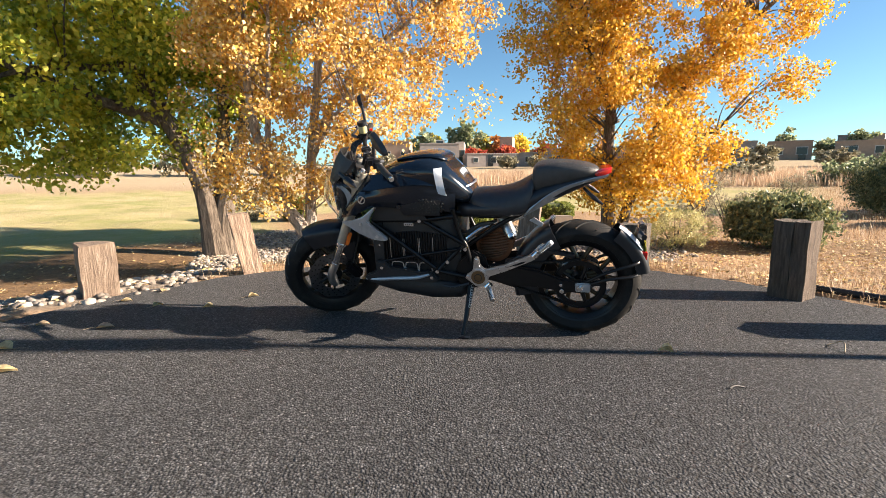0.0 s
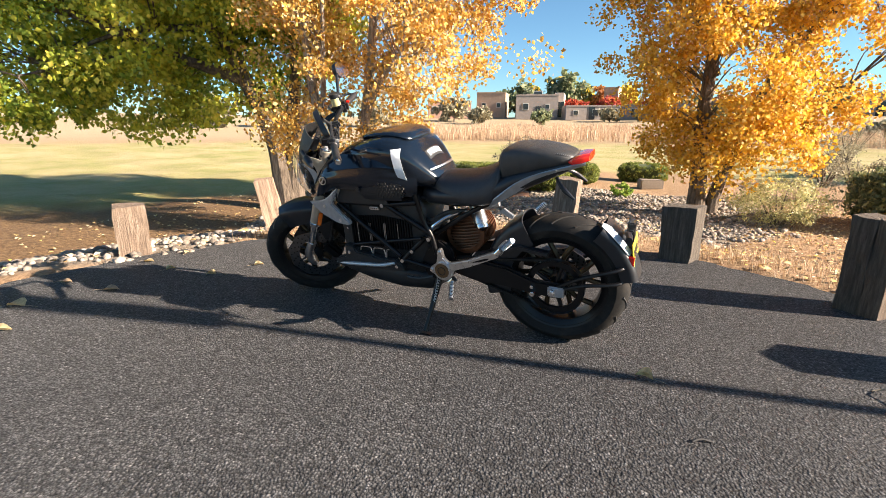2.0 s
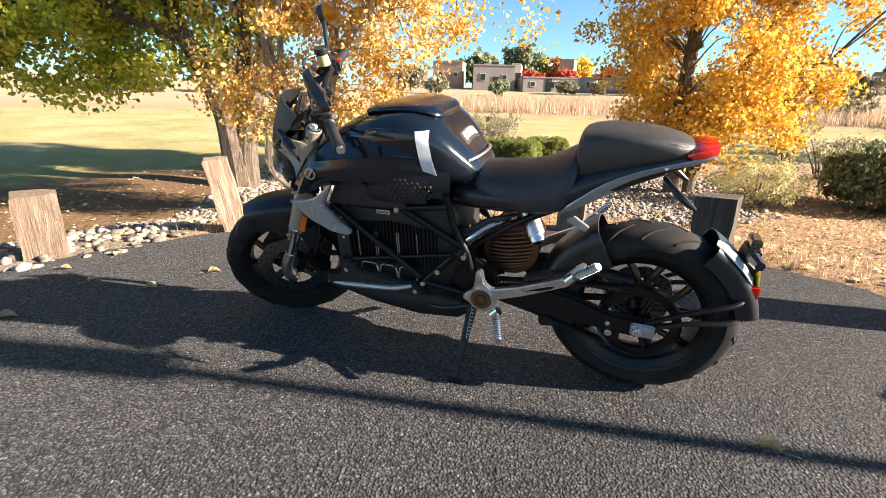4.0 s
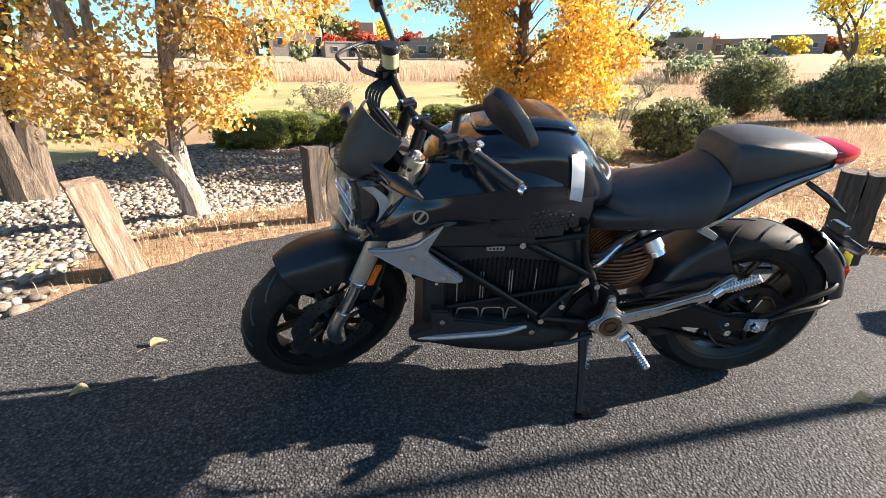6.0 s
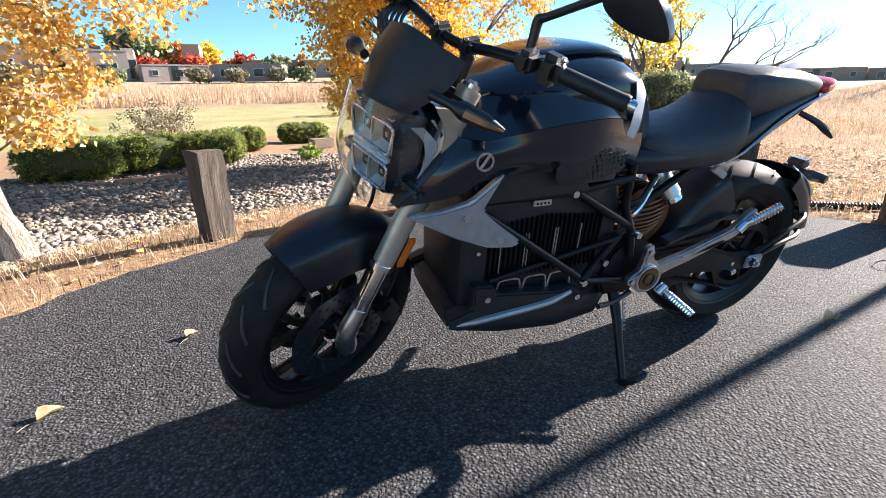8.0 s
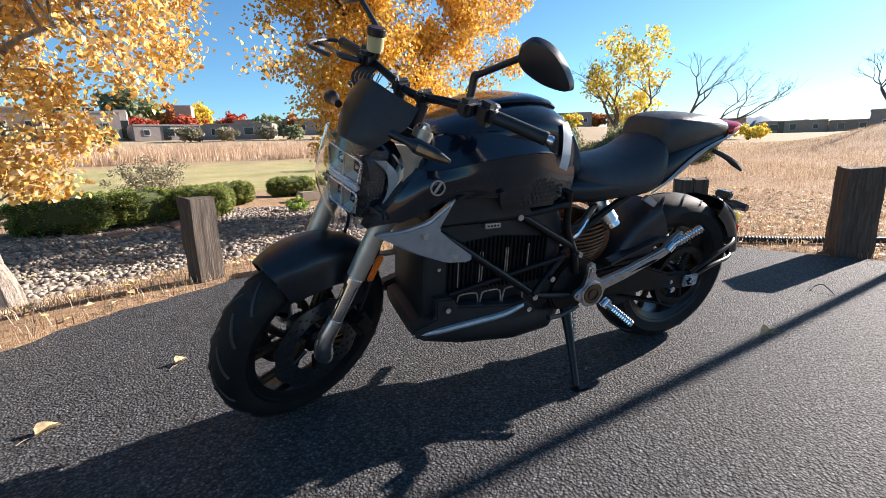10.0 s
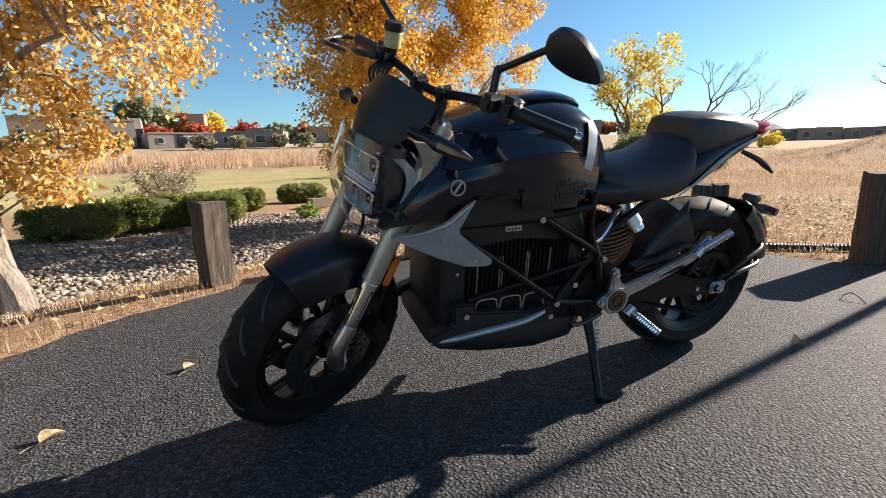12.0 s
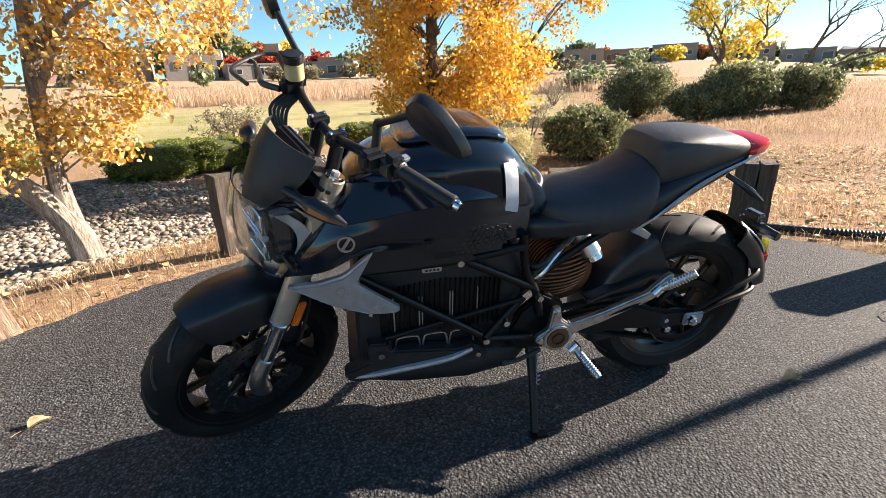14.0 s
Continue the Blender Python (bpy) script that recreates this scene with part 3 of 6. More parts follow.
def bare_tree(label, x, y, limbs, r, seed, blobs=None, mat=None):
    """A bare or half-bare tree with forking branches."""
    rng = random.Random(seed)
    top = holder("bare_tree" if not blobs else "yellow_tree", pose(x, y, ground_z(x, y)))
    bm = bmesh.new()

    def fork(p, d, length, rad, depth):
        q = p + d * length
        bend = Vector((rng.uniform(-1, 1), rng.uniform(-1, 1), rng.uniform(-0.3, 0.6))) * length * 0.12
        tube(bm, [p, p.lerp(q, 0.5) + bend, q], [rad, rad * 0.8, rad * 0.6], 6, 3, False)
        if depth:
            for _ in range(rng.choice((2, 3))):
                nd = (d + Vector((rng.uniform(-0.8, 0.8), rng.uniform(-0.8, 0.8), rng.uniform(-0.25, 0.55)))).normalized()
                fork(q, nd, length * rng.uniform(0.55, 0.8), rad * 0.55, depth - 1)
    for d, length in limbs:
        fork(Vector((0, 0, -0.2)), Vector(d).normalized(), length * 0.9, r, 6)
    part("trunk", bm, BARK_DARK, top)
    if blobs:
        pts = crown_points(blobs, 7, seed)
        leaf_cloud("crown", np.concatenate([pts, np.full((len(pts), 1), 0.6)], 1), 60, 0.6, 0.15, mat, top, seed)
    return tagged(top, label, "tree")


bare_tree("half-bare tree with clear yellow leaves", 22.6, 16.6, [((0.35, -0.1, 1), 2.4), ((-0.35, 0.1, 1), 2.2)], 0.17, 5, [(-0.3, 0, 4.2, 2.0, 1.8, 1.7), (0.9, 0, 3.0, 1.3, 1.2, 1.0), (-0.6, 0, 2.2, 1.2, 1.0, 0.9), (0.4, 0, 6.2, 1.8, 1.6, 1.6)], LEAF_YELLOW)
bare_tree("leaning bare tree with thin grey twigs", 23.4, 15.0, [((0.55, -0.35, 1), 2.6), ((0.9, -0.75, 0.8), 3.0)], 0.13, 8)
bare_tree("bare grey tree on the far knoll", 40.5, 9.2, [((0.1, -0.2, 1), 2.4), ((0.5, 0.3, 1), 2.2)], 0.14, 9)

# ---- timber posts round the pad ----
def post(x, y, height, w, d, turn, lean_x=0.0, lean_y=0.0, label="short weathered timber post at the asphalt edge", split=False, seed=1, mat=None):
    rng = random.Random(seed)
    top = holder("timber_post", pose(x, y, 0, lean_x, lean_y, turn))
    for k in range(2 if split else 1):
        ww = w * (0.56 if k == 0 else 0.42) if split else w
        x0 = -w / 2 if k == 0 else w / 2 - ww
        bm = bmesh.new()
        n = 9
        rings = []
        for i in range(n):
            z = -0.25 + (height + 0.25) * i / (n - 1)
            g = 0.006
            ring = []
            for px, py in ((0, 0), (0.33, 0), (0.66, 0), (1, 0), (1, 0.5), (1, 1), (0.66, 1), (0.33, 1), (0, 1), (0, 0.5)):
                ring.append(bm.verts.new((x0 + px * ww + rng.uniform(-g, g), (py - 0.5) * d + rng.uniform(-g, g), z + (rng.uniform(-0.012, 0.012) if i == n - 1 else 0))))
            rings.append(ring)
        skin(bm, rings)
        bmesh.ops.bevel(bm, geom=[e for e in bm.edges if e.calc_length() > 0 and abs(e.verts[0].co.z - e.verts[1].co.z) < 0.03 and e.verts[0].co.z > height - 0.05], offset=0.006, segments=1, affect="EDGES")
        ob = part("timber", bm, mat or TIMBER, top, smooth=False)
    return tagged(top, label, "post", group="timber posts round the pad")


post(-2.61, 3.43, 0.38, 0.225, 0.2, 47, seed=1, label="short squat reddish weathered timber post")
post(-1.76, 4.20, 0.55, 0.165, 0.15, 28, lean_y=-10, seed=2, mat=TIMBER_PALE, label="leaning bleached timber post with rough grain")
post(-0.63, 4.94, 0.55, 0.17, 0.15, 20, lean_y=0, seed=3, mat=TIMBER_DARK, label="dark brown weathered timber post with a knot")
post(0.86, 4.72, 0.56, 0.2, 0.2, -16, lean_y=3, seed=4, label="weathered timber post leaning slightly")
post(1.74, 4.20, 0.42, 0.24, 0.22, -34, seed=5, mat=TIMBER_DARK, label="grey-brown timber post with a flat top")
post(2.47, 3.22, 0.54, 0.215, 0.2, -58, seed=6, mat=TIMBER_DARK, split=True, label="wide timber post split by a long crack")
post(3.14, 2.38, 0.61, 0.215, 0.2, -54, lean_x=0, seed=7, mat=TIMBER_DARK, label="tall grey timber post by the dry grass")

# ---- motorcycle: its own frame has x to the rear, y to its right, z up ----
PAINT = simple("black_gloss_paint", (0.005, 0.009, 0.016), 0.15, 0.0, 0.25, 12, coat=0.3)
SATIN = simple("satin_black_plastic", (0.013, 0.015, 0.019), 0.34, 0.0, 0.25, 20, 0.12, 500, spec=0.5)
MATTE = simple("matte_black_plastic", (0.015, 0.016, 0.018), 0.48, 0.0, 0.25, 30, 0.25, 700, spec=0.45, grime=0.05)
FRAME_BLACK = simple("black_powder_coat", (0.006, 0.006, 0.007), 0.33, 0.0, 0.2, 40, 0.1, 400, spec=0.3)
RUBBER = simple("tyre_rubber", (0.010, 0.010, 0.010), 0.7, 0.0, 0.3, 14, 0.3, 300, spec=0.25, grime=0.16)
SEAT_VINYL = simple("seat_vinyl", (0.022, 0.024, 0.029), 0.44, 0.0, 0.2, 25, 0.4, 900, spec=0.5)
PILLION_VINYL = simple("pillion_vinyl", (0.036, 0.036, 0.036), 0.44, 0.0, 0.2, 25, 0.4, 900)
SILVER = simple("cast_silver", (0.62, 0.62, 0.63), 0.30, 1.0, 0.12, 40, 0.15, 300)
GUNMETAL = simple("gunmetal_paint", (0.40, 0.42, 0.45), 0.36, 0.6, 0.12, 40, 0.1, 400)
FORK_GOLD = simple("anodised_fork", (0.50, 0.46, 0.39), 0.36, 0.6, 0.1, 40)
COPPER = simple("bronze_motor_cover", (0.17, 0.078, 0.042), 0.45, 0.8, 0.2, 30, 0.2, 300)
BRONZE = simple("bronze_cap", (0.22, 0.15, 0.09), 0.35, 0.9, 0.15, 40)
SPOKE_BRONZE = simple("dark_bronze_spoke", (0.075, 0.055, 0.034), 0.4, 0.8, 0.15, 40)
CHROME = simple("polished_steel", (0.75, 0.76, 0.78), 0.14, 1.0, 0.08, 60)
DISC_STEEL = simple("brake_disc_steel", (0.22, 0.22, 0.23), 0.32, 1.0, 0.15, 60, 0.2, 500)
WHITE_TAPE = simple("white_vinyl_stripe", (0.62, 0.66, 0.72), 0.45, 0.0, 0.05, 60)
RED_LENS = simple("red_lens", (0.62, 0.018, 0.012), 0.12, 0.0, 0.1, 60, coat=0.5)
AMBER_LENS = simple("amber_lens", (0.75, 0.17, 0.02), 0.15, 0.0, 0.1, 60, coat=0.5)
SMOKE_LENS = simple("smoked_lens", (0.05, 0.045, 0.04), 0.1, 0.0, 0.2, 60, coat=0.8)
PLATE_YELLOW = simple("yellow_number_plate", (0.72, 0.58, 0.06), 0.4, 0.0, 0.1, 60)
MIRROR = simple("mirror_glass", (0.9, 0.9, 0.9), 0.03, 1.0, 0.0, 10)
CLEAR = glass_material("clear_lens")
FLUID = simple("brake_fluid", (0.45, 0.42, 0.22), 0.15, 0.0, 0.1, 30, coat=0.6)
FROSTED = simple("frosted_reflector", (0.55, 0.53, 0.46), 0.22, 0.6, 0.2, 60, 0.3, 400)
PALE_GREY = simple("pale_grey_paint", (0.42, 0.44, 0.47), 0.38, 0.1, 0.08, 40)
DARK_INK = simple("dark_print", (0.02, 0.02, 0.02), 0.5)

bike = holder("motorcycle", pose(0.087, 2.712, 0, 0, 0, -14.5) @ pose(0, 0, 0, 9.0, 0, 0))
RAKE = radians(24.5)
AXIS = Vector((math.sin(RAKE), 0, math.cos(RAKE)))
HEAD = Vector((-0.47, 0, 0.93))
TURNED = Matrix.Translation(HEAD) @ Matrix.Rotation(radians(30), 4, AXIS) @ Matrix.Translation(-HEAD)
STEER = pose(0, 0, 0.2) @ pose(0, 0, 0, 5, 0, 0) @ pose(0, 0, -0.2) @ TURNED
STEER_WHEEL = pose(0.012, 0, 0) @ TURNED


def bpart(name, bm, mat, label="", steer=False, parent=None, smooth=True, soft=0):
    bmesh.ops.recalc_face_normals(bm, faces=bm.faces)
    if steer:
        bm.transform(STEER_WHEEL if steer == "wheel" else STEER)
    ob = part(name, bm, mat, parent or bike, label, smooth)
    if soft:
        s = ob.modifiers.new("smooth", "SUBSURF")
        s.levels = s.render_levels = soft
    return ob


def ring_section(x, z0, z1, w, top=2.4, low=2.4, mid=0.5, n=20):
    """A rounded section across the bike at x, from z0 to z1 and w to each side; mid: the height of the widest place."""
    zm = z0 + (z1 - z0) * mid
    out = []
    for k in range(n):
        a = 2 * math.pi * k / n
        c, s = math.cos(a), math.sin(a)
        e = top if s > 0 else low
        hh = (z1 - zm) if s > 0 else (zm - z0)
        out.append((x, w * math.copysign(abs(c) ** (2 / e), c), zm + hh * math.copysign(abs(s) ** (2 / e), s)))
    return out


def loft(sections):
    bm = bmesh.new()
    skin(bm, [[bm.verts.new(p) for p in ring] for ring in sections])
    return bm


def plate_xz(poly, y0, y1, bevel=0.004, yfun=None):
    """A plate with an outline in x and z, from y0 to y1."""
    bm = bmesh.new()
    a = [bm.verts.new((x, y0 + (yfun(x, z) if yfun else 0), z)) for x, z in poly]
    b = [bm.verts.new((x, y1 + (yfun(x, z) if yfun else 0), z)) for x, z in poly]
    bm.faces.new(a)
    bm.faces.new(b[::-1])
    for k in range(len(a)):
        j = (k + 1) % len(a)
        bm.faces.new((a[k], a[j], b[j], b[k]))
    bmesh.ops.recalc_face_normals(bm, faces=bm.faces)
    if bevel:
        bmesh.ops.bevel(bm, geom=list(bm.edges), offset=bevel, segments=2, affect="EDGES", clamp_overlap=True)
    return bm


def sheet(grid, thick=0.004, n=5):
    """A smooth curved panel through a grid of points, with thickness."""
    rows = [spline(r, n) for r in grid]
    cols = list(zip(*rows))
    fine = [spline(c, n) for c in cols]
    bm = bmesh.new()
    vs = [[bm.verts.new(p) for p in c] for c in fine]
    for a, b in zip(vs, vs[1:]):
        for k in range(len(a) - 1):
            bm.faces.new((a[k], a[k + 1], b[k + 1], b[k]))
    bmesh.ops.recalc_face_normals(bm, faces=bm.faces)
    bmesh.ops.solidify(bm, geom=list(bm.faces), thickness=thick)
    return bm


def revolve(profile, segs=64):
    """A ring about the y axis from a closed profile of (radius, y)."""
    bm = bmesh.new()
    rings = [[bm.verts.new((r * math.cos(a), y, r * math.sin(a))) for r, y in profile] for a in (2 * math.pi * k / segs for k in range(segs))]
    n = len(profile)
    for i in range(segs):
        a, b = rings[i], rings[(i + 1) % segs]
        for k in range(n):
            bm.faces.new((a[k], a[(k + 1) % n], b[(k + 1) % n], b[k]))
    return bm


def rod(bm, a, b, r, segs=12):
    tube(bm, [a, b], r, segs, 1)


def cyl(a, b, r, segs=24, bevel=0.003):
    bm = bmesh.new()
    rod(bm, a, b, r, segs)
    if bevel:
        bmesh.ops.bevel(bm, geom=[e for f in bm.faces if len(f.verts) > 4 for e in f.edges], offset=bevel, segments=2, affect="EDGES")
    return bm


def block(c, size, bevel=0.006, m=None):
    bm = bmesh.new()
    bmesh.ops.create_cube(bm, size=1, matrix=Matrix.Diagonal((*size, 1)))
    bmesh.ops.bevel(bm, geom=list(bm.edges), offset=bevel, segments=2, affect="EDGES")
    bm.transform(Matrix.Translation(c) @ (m or Matrix.Identity(4)))
    return bm


def bolt(p, r=0.008, d=0.006, parent=None, steer=False, mat=None):
    bm = bmesh.new()
    rod(bm, p, Vector(p) + Vector((0, -d, 0)), r, 6)
    return bpart("bolt", bm, mat or CHROME, steer=steer, parent=parent, smooth=False)


def mirrored(bm):
    bm.transform(Matrix.Diagonal((1, -1, 1, 1)))
    bmesh.ops.reverse_faces(bm, faces=bm.faces)
    return bm


# -- wheels --
def wheel(name, centre, radius, half, spokes, steer, gold):
    m = Matrix.Translation(centre)
    wh = holder(name)
    wh.parent = bike
    rim_r = 0.222

    def put(nm, bm, mat, label="", parent=wh, smooth=True):
        bm.transform(m)
        return bpart(nm, bm, mat, label, steer, parent, smooth)
    prof = []
    for k in range(13):
        a = math.pi * k / 12
        prof.append((rim_r - 0.004 + (radius - rim_r + 0.004) * math.sin(a) ** 0.55, -half * math.cos(a) * (1 if 0 < k < 12 else 0.8)))
    prof += [(rim_r - 0.006, half * 0.5), (rim_r - 0.006, -half * 0.5)]
    put("tyre", revolve(prof, 80), RUBBER, "black road tyre with cut grooves")
    bm = bmesh.new()
    grooves = 18
    for k in range(grooves):
        for sg in (-1, 1):
            pts = []
            for q in range(5):
                a = 2 * math.pi * (k + 0.5 * (sg > 0)) / grooves + 0.07 * q
                yy = sg * half * (0.12 + 0.17 * q)
                rr = rim_r + (radius - rim_r) * math.sin(math.acos(min(0.99, abs(yy) / half))) ** 0.55 - 0.0012
                pts.append((rr * math.cos(a), yy, rr * math.sin(a)))
            tube(bm, pts, 0.0048, 4, 2)
    put("tread_groove", bm, DARK_INK)
    rim = [(rim_r, -half * 0.82), (rim_r + 0.008, -half * 0.86), (rim_r + 0.008, -half * 0.76), (rim_r - 0.02, -half * 0.5), (rim_r - 0.024, 0), (rim_r - 0.02, half * 0.5),
           (rim_r + 0.008, half * 0.76), (rim_r + 0.008, half * 0.86), (rim_r, half * 0.82), (rim_r - 0.026, half * 0.6), (rim_r - 0.034, 0), (rim_r - 0.026, -half * 0.6)]
    put("rim", revolve(rim, 64), FRAME_BLACK, "black cast rim")
    for k in range(spokes):
        for s in (-1, 1):
            a = 2 * math.pi * (k + 0.12 * s) / spokes + 0.3
            b = 2 * math.pi * (k + 0.26 * s) / spokes + 0.3
            bm = bmesh.new()
            tube(bm, [(0.03 * math.cos(a), 0, 0.03 * math.sin(a)), (0.11 * math.cos(a), -0.012, 0.11 * math.sin(a)), (0.196 * math.cos(b), 0, 0.196 * math.sin(b))], [0.017, 0.012, 0.014], 8, 4)
            put("spoke", bm, gold)
    bm = cyl((0, -half * 0.9, 0), (0, half * 0.9, 0), 0.042, 28)
    put("hub", bm, FRAME_BLACK)
    return wh, put


def brake_disc(put, y, r0, r1, holes):
    n = 72
    bm = bmesh.new()
    rings = []
    for k in range(n):
        a = 2 * math.pi * k / n
        w = 1 + 0.025 * math.cos(a * 9)
        rings.append([bm.verts.new((r * math.cos(a), yy, r * math.sin(a))) for r, yy in ((r0, y - 0.002), (r1 * w, y - 0.002), (r1 * w, y + 0.002), (r0, y + 0.002))])
    for k in range(n):
        a, b = rings[k], rings[(k + 1) % n]
        for j in range(4):
            bm.faces.new((a[j], a[(j + 1) % 4], b[(j + 1) % 4], b[j]))
    d = put("brake_disc", bm, DISC_STEEL, "drilled steel brake disc", smooth=False)
    bm = bmesh.new()
    for k in range(holes):
        for j in range(3):
            a, r = 2 * math.pi * (k + j * 0.33) / holes, r0 + (r1 - r0) * (0.22 + 0.28 * j)
            rod(bm, (r * math.cos(a), y - 0.0032, r * math.sin(a)), (r * math.cos(a), y + 0.0032, r * math.sin(a)), 0.0045, 8)
    put("drilled_hole", bm, DARK_INK, parent=d)
    for k in range(6):
        a = 2 * math.pi * k / 6 + 0.2
        bm = bmesh.new()
        tube(bm, [(0.05 * math.cos(a), y * 0.9, 0.05 * math.sin(a)), ((r0 + 0.006) * math.cos(a + 0.12), y, (r0 + 0.006) * math.sin(a + 0.12))], [0.009, 0.006], 6, 1)
        put("disc_carrier", bm, FRAME_BLACK, parent=d)


rear, put_r = wheel("rear_wheel", (0.69, 0, 0.318), 0.318, 0.092, 5, False, SPOKE_BRONZE)
brake_disc(put_r, 0.075, 0.075, 0.12, 18)
put_r("belt_pulley", revolve([(0.104, -0.112), (0.128, -0.112), (0.134, -0.12), (0.134, -0.086), (0.128, -0.094), (0.104, -0.094)], 64), FRAME_BLACK, "black toothed belt pulley")
for k in range(5):
    a = 2 * math.pi * k / 5
    bm = bmesh.new()
    tube(bm, [(0.03 * math.cos(a), -0.1, 0.03 * math.sin(a)), (0.108 * math.cos(a), -0.103, 0.108 * math.sin(a))], [0.013, 0.009], 8, 1)
    put_r("pulley_spoke", bm, FRAME_BLACK)

front, put_f = wheel("front_wheel", (-0.79, 0, 0.295), 0.298, 0.06, 5, "wheel", SPOKE_BRONZE)
for sy in (-1, 1):
    brake_disc(put_f, sy * 0.068, 0.095, 0.155, 20)
bpart("axle", cyl((-0.79, -0.10, 0.295), (-0.79, 0.10, 0.295), 0.014), CHROME, "", "wheel", front)

# -- fork, front fender and lights, all turned with the bars --
perp = Vector((math.cos(RAKE), 0, -math.sin(RAKE)))


def on_fork(z, y, ahead=0.045):
    p = HEAD + AXIS * ((z - HEAD.z) / AXIS.z) - perp * ahead
    return Vector((p.x, y, p.z))


for sy in (-1, 1):
    fork = holder("fork_leg")
    fork.parent = bike
    y = sy * 0.104
    bpart("upper_tube", cyl(on_fork(0.52, y), on_fork(0.945, y), 0.0275), FORK_GOLD, "grey-gold anodised fork tube", True, fork)
    bpart("fork_collar", cyl(on_fork(0.515, y), on_fork(0.535, y), 0.031), CHROME, "", True, fork)
    bpart("slider", cyl(on_fork(0.30, y), on_fork(0.53, y), 0.021), CHROME, "polished fork slider", True, fork)
    foot = bmesh.new()
    tube(foot, [on_fork(0.40, y), on_fork(0.33, y, 0.05), Vector((-0.79, y, 0.295)), Vector((-0.775, y, 0.262))], [0.024, 0.026, 0.03, 0.018], 12, 4)
    bpart("axle_clamp", foot, SILVER, "cast silver axle clamp", True, fork)
    cal = block(Vector((-0.655, y, 0.345)), (0.06, 0.05, 0.12), 0.014, Matrix.Rotation(radians(-30), 4, "Y"))
    bpart("brake_caliper", cal, FRAME_BLACK, "black radial brake caliper", True, fork)
    refl = block(on_fork(0.575, y * 1.30, 0.02), (0.022, 0.012, 0.085), 0.004, Matrix.Rotation(RAKE, 4, "Y"))
    bpart("reflector", refl, AMBER_LENS, "orange reflector", True, fork)
    bm = bmesh.new()
    tube(bm, [on_fork(0.70, sy * 0.07, 0.02), on_fork(0.60, sy * 0.075, -0.04), on_fork(0.48, sy * 0.095, -0.05), (-0.66, sy * 0.1, 0.39)], 0.0055, 6, 5)
    bpart("brake_hose", bm, MATTE, "", True, fork)
for z, reach, wide in ((0.72, 0.055, 0.14), (0.918, 0.042, 0.128)):
    bm = plate_xz([(-reach, -0.014), (reach * 0.9, -0.014), (reach * 0.9, 0.014), (-reach, 0.014)], -wide, wide, 0.010)
    bm.transform(Matrix.Translation(on_fork(z, 0, 0.035)) @ Matrix.Rotation(RAKE, 4, "Y"))
    bpart("triple_clamp", bm, MATTE, "", True)
for sy in (-1, 1):
    top_p = on_fork(0.943, sy * 0.104)
    cap = bpart("fork_cap", cyl(top_p, top_p + AXIS * 0.012, 0.024, 28, 0.003), CHROME, "bright metal fork cap", True)
    bpart("cap_hex", cyl(top_p + AXIS * 0.011, top_p + AXIS * 0.018, 0.011, 6, 0.001), GUNMETAL, "", True, cap, False)
    base_p = on_fork(0.925, sy * 0.045, 0.01)
    bpart("bar_riser", cyl(base_p, Vector((-0.458, sy * 0.045, 1.008)), 0.017, 20, 0.003), SATIN, "", True)
    bpart("bar_clamp", block(Vector((-0.459, sy * 0.045, 1.023)), (0.052, 0.034, 0.034), 0.008), SATIN, "black handlebar clamp", True)
    for dx in (-0.017, 0.017):
        q = Vector((-0.459 + dx, sy * 0.045, 1.037))
        bpart("clamp_bolt", cyl(q, q + Vector((0, 0, 0.007)), 0.005, 8, 0.001), CHROME, "", True)

c = Vector((-0.79, 0, 0.295))
grid = []
for ang in (116, 106, 96, 86, 75, 62, 48):
    a = radians(ang)
    wd = {116: 0.066, 106: 0.082, 96: 0.087, 86: 0.088, 75: 0.086, 62: 0.078, 48: 0.055}[ang]
    row = []
    for f, dr, dz in ((-1, -0.10, 0), (-0.9, -0.012, 0), (-0.45, 0.012, 0), (0, 0.018, 0), (0.45, 0.012, 0), (0.9, -0.012, 0), (1, -0.10, 0)):
        r = 0.318 + dr * (0.5 if ang < 50 else 1.0)
        row.append((c.x + r * math.cos(a), f * wd, c.z + r * math.sin(a)))
    grid.append(row)
bpart("front_fender", sheet(grid, 0.004, 4), SATIN, "satin black front fender", "wheel")
for sy in (-1, 1):
    bm = plate_xz([(-0.73, 0.50), (-0.64, 0.52), (-0.65, 0.40), (-0.70, 0.40)], sy * 0.094, sy * 0.082, 0.004)
    bpart("fender_bracket", bm, SATIN, "", "wheel")

# headlight: black shell, two stacked clear projector boxes, grey side blades and a clear cowl
lamp = holder("headlight")
lamp.parent = bike
shell = loft([ring_section(-0.50, 0.72, 0.89, 0.07, 4, 4), ring_section(-0.57, 0.69, 0.915, 0.098, 3.4, 3), ring_section(-0.63, 0.69, 0.915, 0.094, 3.2, 2.8), ring_section(-0.655, 0.70, 0.905, 0.080, 3.2, 2.8)])
bpart("lamp_shell", shell, PAINT, "black headlight shell", True, lamp)


def rounded_frame(x, z0, z1, w0, w1, r=0.012):
    """A closed line round a lens with soft corners; w0 and w1: half widths below and above."""
    pts = []
    for sx, z, wd, a0 in ((1, z1, w1, 0), (-1, z1, w1, 90), (-1, z0, w0, 180), (1, z0, w0, 270)):
        cz, cy = z + (-r if z == z1 else r), sx * (wd - r)
        for k in range(4):
            a = radians(a0 + 30 * k)
            pts.append((x, cy + r * math.cos(a), cz + r * math.sin(a)))
    return pts + pts[:1]


